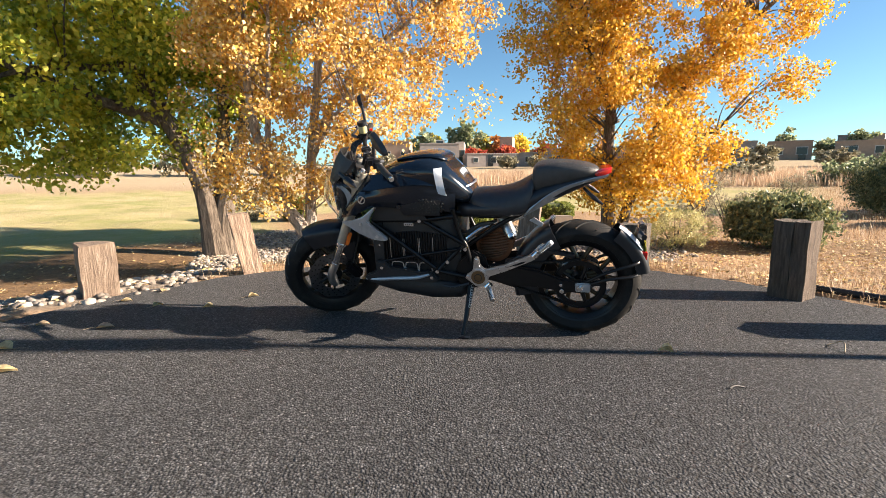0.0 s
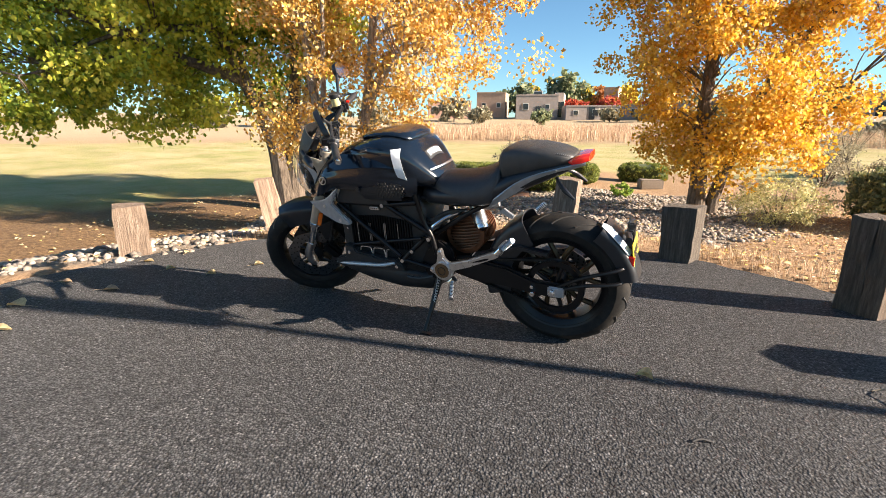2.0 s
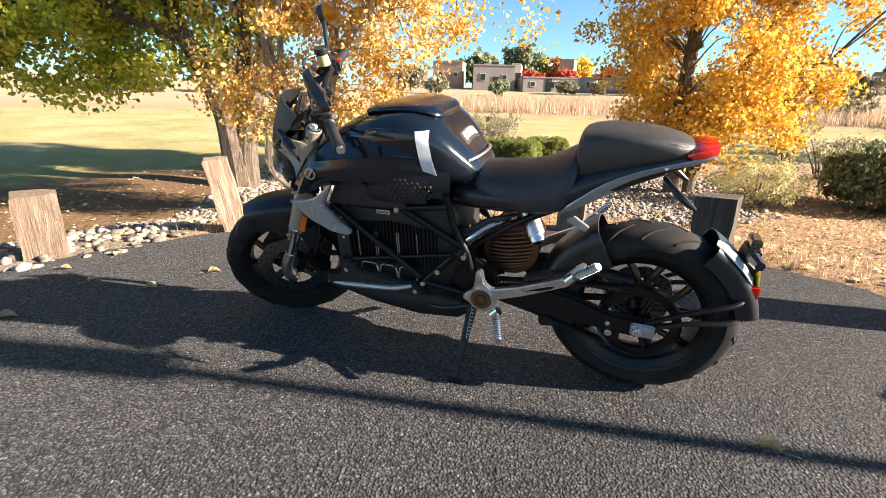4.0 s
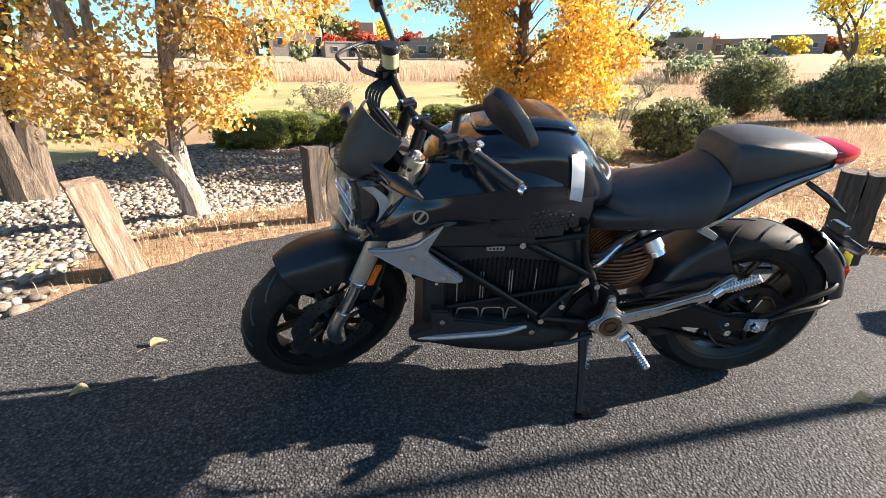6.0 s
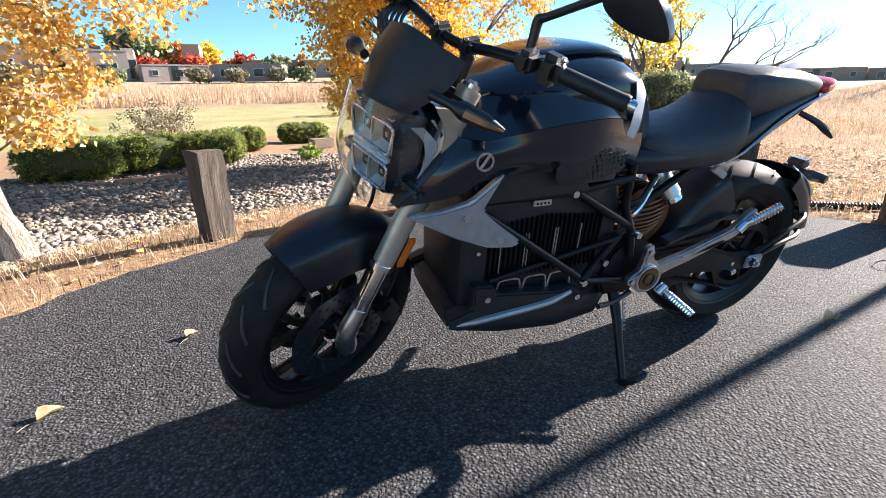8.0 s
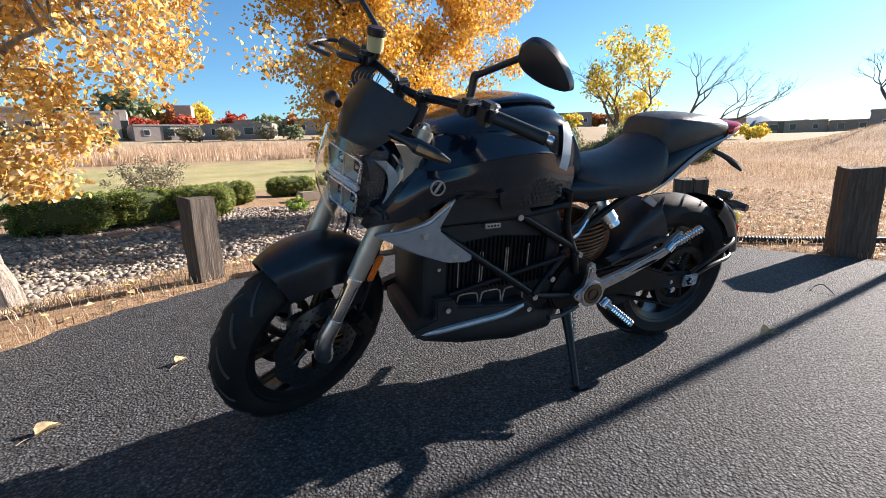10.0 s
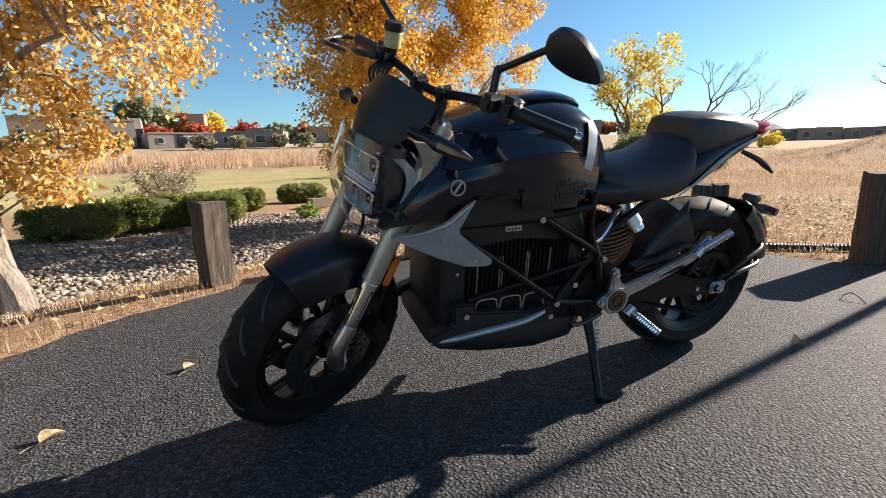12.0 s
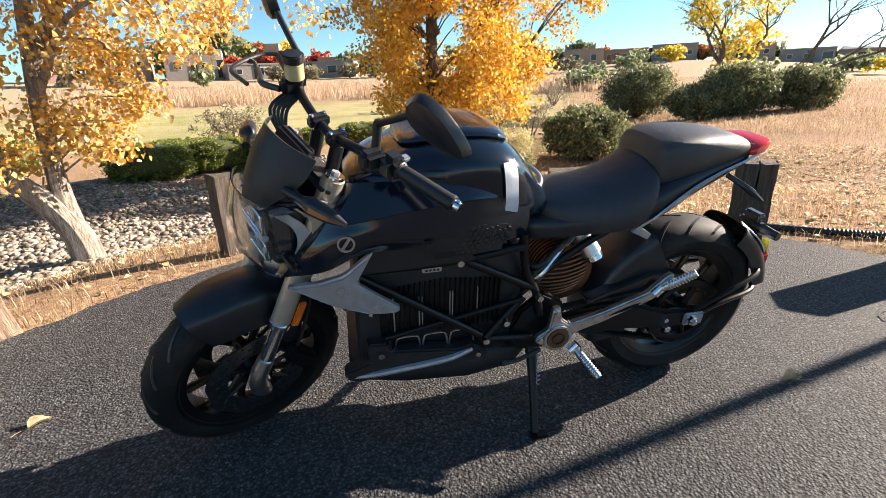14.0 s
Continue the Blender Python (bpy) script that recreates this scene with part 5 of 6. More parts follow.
cover = loft([ring_section(-0.438, 0.33, 0.640, 0.150, 14, 8), ring_section(-0.428, 0.315, 0.655, 0.160, 14, 8), ring_section(-0.372, 0.30, 0.660, 0.166, 14, 8)])
cover_ob = bpart("front_cover", cover, MATTE, "matte black front cover")
for z in (0.515, 0.60):
    bolt((-0.395, -0.166, z), 0.006, 0.004, cover_ob)
pan = loft([ring_section(-0.470, 0.285, 0.335, 0.150, 6, 4), ring_section(-0.435, 0.255, 0.345, 0.166, 6, 4), ring_section(-0.30, 0.215, 0.34, 0.172, 5, 3.2), ring_section(-0.10, 0.185, 0.33, 0.165, 5, 3), ring_section(0.05, 0.19, 0.31, 0.14, 4, 3), ring_section(0.11, 0.22, 0.30, 0.10, 3, 2.5)])
bpart("belly_pan", pan, MATTE, "matte black belly pan")

# trellis frame
for sy in (-1, 1):
    tubes = [[(-0.36, 0.427), (-0.16, 0.466), (0.05, 0.505)], [(-0.425, 0.652), (-0.075, 0.398)], [(-0.145, 0.672), (0.085, 0.535)], [(0.035, 0.73), (0.06, 0.60), (0.10, 0.515), (0.12, 0.43)], [(-0.06, 0.382), (0.06, 0.505)],
             [(-0.40, 0.665), (-0.145, 0.668), (0.04, 0.69)], [(-0.06, 0.382), (0.10, 0.345)], [(0.04, 0.70), (0.20, 0.675), (0.36, 0.69)], [(0.10, 0.515), (0.27, 0.63), (0.40, 0.70)]]
    for k, t in enumerate(tubes):
        bm = bmesh.new()
        yo = 0.170 if k == 0 else 0.178 if k < 7 else 0.12
        tube(bm, [(x, sy * (yo - 0.02 * (x > 0.05)), z) for x, z in t], 0.0085 if k == 0 else 0.0125, 10, 4)
        bpart("frame_tube", bm, FRAME_BLACK, "black trellis frame tube")
    for x, z in ((-0.06, 0.382), (0.10, 0.515), (-0.145, 0.665), (0.0, 0.44)):
        bm = bmesh.new()
        rod(bm, (x, sy * 0.175, z), (x, sy * 0.198, z), 0.010, 8)
        bpart("frame_bolt", bm, CHROME)
    bm = plate_xz([(0.06, 0.29), (0.02, 0.36), (0.06, 0.44), (0.13, 0.50), (0.20, 0.46), (0.22, 0.36), (0.16, 0.28)], sy * 0.15, sy * 0.118, 0.008)
    bpart("frame_plate", bm, FRAME_BLACK, "black pivot plate")

# motor with bronze fins
motor = holder("motor")
motor.parent = bike
bpart("motor_case", cyl((0.235, -0.050, 0.508), (0.235, 0.12, 0.508), 0.086, 40, 0.01), COPPER, "bronze motor casing", parent=motor)
for k in range(11):
    y = -0.06 + 0.016 * k
    bm = revolve([(0.075, -0.0035), (0.100, -0.0025), (0.100, 0.0025), (0.075, 0.0035)], 44)
    bm.transform(Matrix.Translation((0.235, y, 0.508)))
    bpart("motor_fin", bm, COPPER, parent=motor)
for k in range(11):
    dz = -0.075 + 0.015 * k
    reach = math.sqrt(0.092 ** 2 - dz ** 2)
    bm = bmesh.new()
    tube(bm, [(0.235 + reach * f, -0.054 - 0.026 * (1 - f * f) * (reach / 0.092) ** 2, 0.508 + dz + 0.012 * f) for f in (-1, -0.6, 0, 0.6, 1)], 0.0055, 8, 4)
    bpart("end_rib", bm, COPPER, parent=motor)
for k in range(4):
    bm = bmesh.new()
    z = 0.60 - 0.02 * k
    tube(bm, [(0.06, -0.14 + 0.01 * k, 0.50 + 0.03 * k), (0.11, -0.15, 0.555 + 0.016 * k), (0.17, -0.12, 0.60 + 0.012 * k), (0.25, -0.06, 0.635)], 0.0085 if k % 2 else 0.006, 8, 5)
    bpart("power_cable", bm, CHROME if k == 1 else MATTE, "")

# heel plate with pegs, bronze cap
for sy in (-1, 1):
    yo = sy * 0.19
    brk = plate_xz([(0.10, 0.372), (0.135, 0.395), (0.142, 0.425), (0.146, 0.472), (0.168, 0.478), (0.178, 0.43), (0.205, 0.408), (0.30, 0.44), (0.44, 0.506), (0.485, 0.56), (0.505, 0.572), (0.512, 0.556), (0.48, 0.50), (0.455, 0.478), (0.31, 0.405), (0.225, 0.37), (0.215, 0.335), (0.19, 0.312), (0.155, 0.31), (0.125, 0.335), (0.098, 0.352)], yo - sy * 0.012, yo + sy * 0.012, 0.005, lambda x, z: sy * max(0, x - 0.22) * 0.11)
    brk_ob = bpart("peg_bracket", brk, SILVER, "cast silver footpeg bracket")
    slot = plate_xz([(0.235, 0.39), (0.245, 0.40), (0.40, 0.468), (0.42, 0.472), (0.41, 0.462), (0.31, 0.418)], yo + sy * 0.008, yo + sy * 0.0145, 0.001, lambda x, z: sy * max(0, x - 0.22) * 0.11)
    bpart("recess", slot, FRAME_BLACK, parent=brk_ob)
    bpart("bronze_cap", cyl((0.168, yo, 0.365), (0.168, yo + sy * 0.02, 0.365), 0.038, 32, 0.004), BRONZE, "round bronze cap", parent=brk_ob)
    bm = revolve([(0.038, -0.003), (0.045, -0.003), (0.045, 0.003), (0.038, 0.003)], 36)
    bm.transform(Matrix.Translation((0.168, yo + sy * 0.016, 0.365)))
    bpart("cap_ring", bm, SILVER, parent=brk_ob)
    bm = revolve([(0.018, -0.002), (0.021, -0.002), (0.021, 0.002), (0.018, 0.002)], 28)
    bm.transform(Matrix.Translation((0.168, yo + sy * 0.021, 0.365)))
    bpart("cap_ring", bm, SATIN, parent=brk_ob)
    for p in ((0.157, 0.457), (0.112, 0.362)):
        bm = bmesh.new()
        rod(bm, (p[0], yo, p[1]), (p[0], yo + sy * 0.018, p[1]), 0.009, 10)
        bpart("bolt", bm, CHROME, parent=brk_ob)
    for nm, p, q, r in (("footpeg", (0.225, 0.215, 0.325), (0.262, 0.315, 0.285), 0.0125), ("passenger_peg", (0.468, 0.225, 0.512), (0.545, 0.27, 0.592), 0.013)):
        a, b = Vector((p[0], sy * p[1], p[2])), Vector((q[0], sy * q[1], q[2]))
        peg = bmesh.new()
        tube(peg, [a, a.lerp(b, 0.2), a.lerp(b, 0.25), b], [0.011, 0.011, r, r * 0.9], 10, 1)
        pg = bpart(nm, peg, SILVER, "ribbed silver peg", parent=brk_ob)
        bm = bmesh.new()
        for k in range(9):
            c0 = a.lerp(b, 0.32 + 0.075 * k)
            rod(bm, c0 - (b - a).normalized() * 0.0018, c0 + (b - a).normalized() * 0.0018, r * 1.12, 8)
        bpart("peg_rib", bm, CHROME, parent=pg)
        bm = bmesh.new()
        tube(bm, [a + Vector((-0.012, 0, -0.012)), a + Vector((0.01, 0, 0.012))], 0.016, 10, 1)
        bpart("peg_joint", bm, CHROME, parent=pg)
bm = bmesh.new()
tube(bm, [(0.115, -0.20, 0.325), (0.04, -0.215, 0.31), (-0.02, -0.225, 0.315)], [0.008, 0.007, 0.009], 8, 4)
bpart("brake_pedal", bm, SATIN, "")

# side stand, down
stand = holder("side_stand")
stand.parent = bike
bm = bmesh.new()
tube(bm, [(0.115, -0.135, 0.285), (0.108, -0.185, 0.21), (0.098, -0.245, 0.115), (0.09, -0.285, 0.055)], [0.02, 0.0155, 0.0125, 0.012], 10, 4)
bpart("stand_leg", bm, FRAME_BLACK, "black side stand leg", parent=stand)
bpart("stand_foot", block(Vector((0.10, -0.293, 0.049)), (0.06, 0.035, 0.008), 0.003, Matrix.Rotation(radians(-9), 4, "X")), FRAME_BLACK, parent=stand)
bm = bmesh.new()
a, b = Vector((0.128, -0.165, 0.31)), Vector((0.118, -0.215, 0.185))
coil = []
for k in range(41):
    q = a.lerp(b, 0.05 + 0.9 * k / 40)
    coil.append(q + Vector((math.cos(k * 1.4) * 0.007, 0, math.sin(k * 1.4) * 0.007)))
tube(bm, coil, 0.0018, 5, 1)
bpart("stand_spring", bm, GUNMETAL, "steel return spring", parent=stand)

# swing arm, belt, shock, hugger
for sy in (-1, 1):
    arm = plate_xz([(0.20, 0.395), (0.34, 0.415), (0.47, 0.40), (0.60, 0.355), (0.70, 0.35), (0.745, 0.345), (0.75, 0.29), (0.70, 0.275), (0.58, 0.285), (0.45, 0.30), (0.33, 0.30), (0.20, 0.33)], sy * 0.145, sy * 0.115, 0.010)
    arm_ob = bpart("swing_arm", arm, FRAME_BLACK, "black swing arm")
    bpart("axle_block", block(Vector((0.705, sy * 0.15, 0.315)), (0.075, 0.016, 0.05), 0.006), GUNMETAL, "", parent=arm_ob)
    bpart("axle_nut", cyl((0.69, sy * 0.14, 0.318), (0.69, sy * 0.175, 0.318), 0.017, 6, 0.002), CHROME, "chrome axle nut", parent=arm_ob, smooth=False)
    bpart("axle_nut", cyl((0.69, sy * 0.17, 0.318), (0.69, sy * 0.183, 0.318), 0.010, 12, 0.002), SILVER, "", parent=arm_ob)
    bpart("adjuster", cyl((0.60, sy * 0.13, 0.295), (0.60, sy * 0.17, 0.295), 0.012, 12, 0.002), CHROME, "", parent=arm_ob)
    bpart("adjuster", cyl((0.595, sy * 0.13, 0.325), (0.595, sy * 0.16, 0.325), 0.008, 12, 0.002), CHROME, "", parent=arm_ob)
pts = []
for zz, sg in ((0.134, 1), (-0.134, -1)):
    pts.append(((0.69, 0.318 + zz), (0.20, 0.365 + sg * 0.035)))
for (x0, z0), (x1, z1) in pts:
    bm = plate_xz([(x0, z0 - 0.004), (x1, z1 - 0.004), (x1, z1 + 0.004), (x0, z0 + 0.004)], -0.118, -0.09, 0.001)
    belt = bpart("drive_belt", bm, RUBBER, "black toothed drive belt")
    bm = bmesh.new()
    for k in range(40):
        f = k / 40
        s = -1 if z0 > 0.318 else 1
        q = Vector((x0 + (x1 - x0) * f, -0.104, z0 + (z1 - z0) * f + s * 0.006))
        bmesh.ops.create_cube(bm, size=1, matrix=Matrix.Translation(q) @ Matrix.Diagonal((0.006, 0.026, 0.005, 1)))
    bpart("belt_teeth", bm, RUBBER, parent=belt, smooth=False)
guard = plate_xz([(0.30, 0.435), (0.52, 0.505), (0.66, 0.485), (0.66, 0.468), (0.52, 0.485), (0.30, 0.415)], -0.128, -0.085, 0.004)
bpart("belt_guard", guard, SATIN, "black belt guard")
shock = holder("rear_shock")
shock.parent = bike
bpart("shock_body", cyl((0.27, -0.01, 0.665), (0.325, -0.065, 0.568), 0.034, 28, 0.004), SILVER, "silver shock reservoir", parent=shock)
bpart("shock_cap", cyl((0.325, -0.065, 0.568), (0.333, -0.074, 0.552), 0.031, 28, 0.004), CHROME, "", parent=shock)
bm = bmesh.new()
for k in range(2):
    rod(bm, Vector((0.3345, -0.0755, 0.5495)), Vector((0.335, -0.0762, 0.5488)), 0.012, 20)
bpart("shock_dial", bm, SATIN, parent=shock)
bm = bmesh.new()
tube(bm, [(0.22, 0.02, 0.67), (0.30, 0.02, 0.64), (0.38, 0.03, 0.655)], [0.03, 0.028, 0.02], 12, 4)
bpart("shock_mount", bm, GUNMETAL, "", parent=shock)
c = Vector((0.69, 0, 0.318))
grid = []
for ang in (196, 180, 164, 148, 132, 118):
    a = radians(ang)
    row = []
    for f, dr in ((-1, -0.12), (-0.95, -0.01), (-0.5, 0.016), (0, 0.02), (0.5, 0.016), (0.95, -0.01), (1, -0.12)):
        r = 0.338 + dr
        row.append((c.x + r * math.cos(a), f * 0.105, c.z + r * math.sin(a)))
    grid.append(row)
bpart("rear_hugger", sheet(grid, 0.004, 4), SATIN, "satin black rear hugger")
bm = plate_xz([(0.425, 0.655), (0.450, 0.672), (0.498, 0.640), (0.488, 0.622)], -0.104, -0.090, 0.002)
bpart("hugger_tip", bm, GUNMETAL, "pale metal hugger tip")

# seat and tail, which sit a little to the left of the wheel line
def shear(bm):
    for v in bm.verts:
        v.co.y -= 0.055 * max(0.0, v.co.x - 0.05) / 0.75
    return bm


seat = loft([ring_section(0.085, 0.74, 0.80, 0.085, 2.6, 3), ring_section(0.13, 0.680, 0.812, 0.135, 2.4, 3), ring_section(0.22, 0.668, 0.816, 0.150, 2.1, 3, 0.3), ring_section(0.33, 0.672, 0.832, 0.156, 2.1, 3, 0.3), ring_section(0.40, 0.685, 0.868, 0.156, 2.2, 3, 0.3), ring_section(0.435, 0.70, 0.892, 0.150, 2.5, 3, 0.35), ring_section(0.455, 0.74, 0.882, 0.13, 3, 3)])
seat_ob = bpart("rider_seat", shear(seat), SEAT_VINYL, "black vinyl rider seat", soft=1)
pil = loft([ring_section(0.436, 0.79, 0.915, 0.104, 4.5, 3), ring_section(0.446, 0.78, 0.944, 0.116, 4.5, 3), ring_section(0.51, 0.80, 0.960, 0.126, 4.0, 3), ring_section(0.61, 0.84, 0.960, 0.121, 4.0, 3), ring_section(0.71, 0.868, 0.947, 0.098, 2.8, 3), ring_section(0.765, 0.885, 0.924, 0.075, 2.6, 3)])
pil_ob = bpart("pillion_seat", shear(pil), PILLION_VINYL, "black vinyl pillion hump with pale stitching", soft=1)
stitches = {-1: bmesh.new(), 1: bmesh.new()}
for k in range(34):
    f = k / 33
    x = 0.50 + 0.25 * f
    w = float(np.interp(x, [0.455, 0.51, 0.61, 0.71, 0.765], [0.102, 0.116, 0.116, 0.098, 0.075]))
    z = float(np.interp(x, [0.455, 0.51, 0.61, 0.71, 0.765], [0.918, 0.935, 0.938, 0.930, 0.915]))
    for sy in (-1, 1):
        tube(stitches[sy], [(x, sy * w * 0.90, z), (x + 0.004, sy * w * 0.90, z)], 0.0011, 4, 1)
for sy in (-1, 1):
    bpart("stitching", shear(stitches[sy]), GUNMETAL, "pale stitch line", parent=pil_ob)
tail = loft([ring_section(0.02, 0.655, 0.76, 0.13, 3, 3), ring_section(0.12, 0.665, 0.76, 0.15, 3, 3), ring_section(0.28, 0.67, 0.76, 0.150, 3, 3), ring_section(0.40, 0.68, 0.80, 0.154, 3, 3), ring_section(0.50, 0.735, 0.860, 0.144, 3, 3), ring_section(0.60, 0.79, 0.88, 0.122, 3, 3), ring_section(0.70, 0.835, 0.90, 0.10, 3, 3), ring_section(0.775, 0.872, 0.915, 0.075, 3, 3)])
tail_ob = bpart("tail_body", shear(tail), SATIN, "black tail section", soft=1)
for sy in (-1, 1):
    bm = sheet([[(0.40, sy * 0.128, 0.695), (0.50, sy * 0.120, 0.752), (0.60, sy * 0.106, 0.816), (0.70, sy * 0.080, 0.855), (0.795, sy * 0.056, 0.888)],
                [(0.43, sy * 0.152, 0.738), (0.525, sy * 0.142, 0.812), (0.61, sy * 0.126, 0.852), (0.71, sy * 0.102, 0.880), (0.80, sy * 0.072, 0.900)]], 0.006, 5)
    bpart("tail_trim", shear(bm), GUNMETAL, "blue-grey tail trim", parent=tail_ob)
lens = loft([ring_section(0.735, 0.893, 0.905, 0.088, 4, 4), ring_section(0.75, 0.884, 0.918, 0.096, 4, 4), ring_section(0.785, 0.888, 0.927, 0.086, 4, 4), ring_section(0.812, 0.898, 0.930, 0.066, 4, 4)])
bpart("tail_light", shear(lens), RED_LENS, "red wrap-around tail light", parent=tail_ob)
for sy in (-1, 1):
    bm = bmesh.new()
    tube(bm, [(0.69, sy * 0.08, 0.83), (0.715, sy * 0.12, 0.81), (0.74, sy * 0.135, 0.79), (0.775, sy * 0.14, 0.765)], [0.008, 0.009, 0.011, 0.005], 8, 4)
    bpart("rear_grab", shear(bm), SATIN, "black rear side fin", parent=tail_ob)

# plate carrier behind the rear wheel
carrier = holder("plate_carrier")
carrier.parent = bike
grid = []
for ang in (57, 48, 39, 30, 21, 12):
    a = radians(ang)
    row = []
    for f, dr in ((-1, -0.06), (-0.93, -0.004), (-0.4, 0.012), (0.4, 0.012), (0.93, -0.004), (1, -0.06)):
        r = 0.345 + dr
        row.append((0.69 + r * math.cos(a), f * 0.10, 0.318 + r * math.sin(a)))
    grid.append(row)
bpart("splash_guard", sheet(grid, 0.004, 4), SATIN, "black splash guard behind the tyre", parent=carrier)
for sy in (-1, 1):
    for z1 in (0.44, 0.375):
        bm = bmesh.new()
        tube(bm, [(0.71, sy * 0.14, 0.318 + (z1 - 0.375) * 0.3), (0.82, sy * 0.14, 0.36 + (z1 - 0.375) * 0.6), (0.95, sy * 0.115, z1), (0.99, sy * 0.06, z1 + 0.01)], 0.009, 8, 4)
        bpart("carrier_arm", bm, FRAME_BLACK, "", parent=carrier)
    if sy > 0:
        continue
    grid = []
    for ang, ya, yb in ((59, -0.072, -0.056), (53, -0.086, -0.040), (46, -0.094, -0.052), (40, -0.096, -0.050), (34, -0.090, -0.036), (31, -0.078, -0.036)):
        a = radians(ang)
        grid.append([(0.69 + r * math.cos(a), y, 0.318 + r * math.sin(a)) for y, r in ((ya, 0.352), ((ya + yb) / 2, 0.358), (yb, 0.362))])
    bm = sheet(grid, 0.004, 3)
    bpart("white_panel", bm, WHITE_TAPE, "white reflective panel", parent=carrier)
    wk = bmesh.new()
    tube(wk, [(0.97, sy * 0.02, 0.585), (0.97, sy * 0.05, 0.585), (0.975, sy * 0.065, 0.585), (0.985, sy * 0.115, 0.582)], [0.012, 0.013, 0.02, 0.015], 8, 3)
    bpart("turn_signal", wk, SATIN, "black rear turn signal", parent=carrier)
bm = plate_xz([(0.93, 0.44), (0.97, 0.60), (1.0, 0.60), (1.002, 0.55), (0.97, 0.42)], -0.05, 0.05, 0.006)
bpart("plate_bracket", bm, SATIN, "", parent=carrier)
tilt_m = Matrix.Rotation(radians(-8), 4, "Y")
plate_ob = bpart("number_plate", block(Vector((1.006, 0.01, 0.50)), (0.004, 0.18, 0.10), 0.0015, tilt_m), PLATE_YELLOW, "yellow number plate", parent=carrier)
for k in range(5):
    bpart("print_bar", block(Vector((1.0092, -0.055 + 0.03 * k, 0.50)), (0.001, 0.016, 0.038), 0.0003, tilt_m), DARK_INK, parent=plate_ob)
bpart("plate_lamp", block(Vector((0.985, 0, 0.615)), (0.03, 0.07, 0.03), 0.006), SMOKE_LENS, "small dark rear lamp", parent=carrier)
bpart("side_reflector", block(Vector((0.998, -0.08, 0.455)), (0.03, 0.012, 0.09), 0.005), RED_LENS, "red side reflector", parent=carrier)
tagged(bike, "black electric motorcycle leaning on its side stand", "motorcycle")

# ---- houses and trees beyond the lawn ----
ADOBE = {n: simple("stucco_" + n, c, 0.9, 0.0, 0.12, 2.0, 0.3, 60) for n, c in (("brown", (0.30, 0.21, 0.155)), ("grey", (0.27, 0.235, 0.215)), ("tan", (0.36, 0.26, 0.19)), ("pale", (0.55, 0.47, 0.40)), ("pink", (0.40, 0.25, 0.19)))}
WINDOW = simple("dark_window", (0.02, 0.025, 0.03), 0.1, 0.0, 0.1, 3)
TRIM = simple("window_trim", (0.5, 0.48, 0.45), 0.7, 0.0, 0.1, 3)


def house(x, y, w, d, h, tone, seed, upper=None, wing=None):
    """A flat-roofed stucco house that faces the lawn."""
    rng = random.Random(seed)
    z = ground_z(x, y) - 0.3
    turn = math.degrees(math.atan2(-x, y)) + rng.uniform(-12, 12)
    top = holder("house", pose(x, y, z, 0, 0, turn))
    boxes = [(0, 0, 0, w, d, h + 0.3)]
    if upper:
        boxes.append((upper[0] * w, d * 0.2, h + 0.3, w * upper[1], d * 0.6, upper[2]))
    if wing:
        boxes.append((wing * w, -d * 0.35, 0, w * 0.4, d * 0.6, h * 0.8))
    for k, (bx, by, bz, bw, bd, bh) in enumerate(boxes):
        part("wall", block(Vector((bx, by, bz + bh / 2)), (bw, bd, bh), 0.05), ADOBE[tone], top)
        part("roof", block(Vector((bx, by, bz + bh - 0.02)), (bw - 0.5, bd - 0.5, 0.1), 0.03), ADOBE["pale"], top)
        part("parapet", block(Vector((bx, by - bd / 2 - 0.02, bz + bh - 0.12)), (bw + 0.1, 0.14, 0.24), 0.04), ADOBE[tone], top)
        n = max(1, int(bw / 2.6))
        for j in range(n):
            wx = bx + (j + 0.5 - n / 2) * bw / n + rng.uniform(-0.3, 0.3)
            ww, wh = rng.choice(((0.9, 1.0), (1.4, 1.1), (0.7, 0.7)))
            zz = bz + bh * 0.52
            win = part("window", block(Vector((wx, by - bd / 2 - 0.03, zz)), (ww + 0.2, 0.1, wh + 0.2), 0.02), TRIM, top)
            part("pane", block(Vector((wx, by - bd / 2 - 0.07, zz)), (ww, 0.06, wh), 0.01), WINDOW, win)
    part("door", block(Vector((w * rng.uniform(-0.3, 0.3), -d / 2 - 0.04, 1.25)), (1.0, 0.08, 2.1), 0.02), WINDOW, top)
    return tagged(top, {"brown": "flat-roofed brown stucco house in the distance", "grey": "flat-roofed grey stucco house in the distance", "tan": "flat-roofed tan stucco house in the distance", "pale": "flat-roofed pale stucco house in the distance", "pink": "flat-roofed pinkish adobe house in the distance"}[tone], "house", group="houses beyond the lawn")


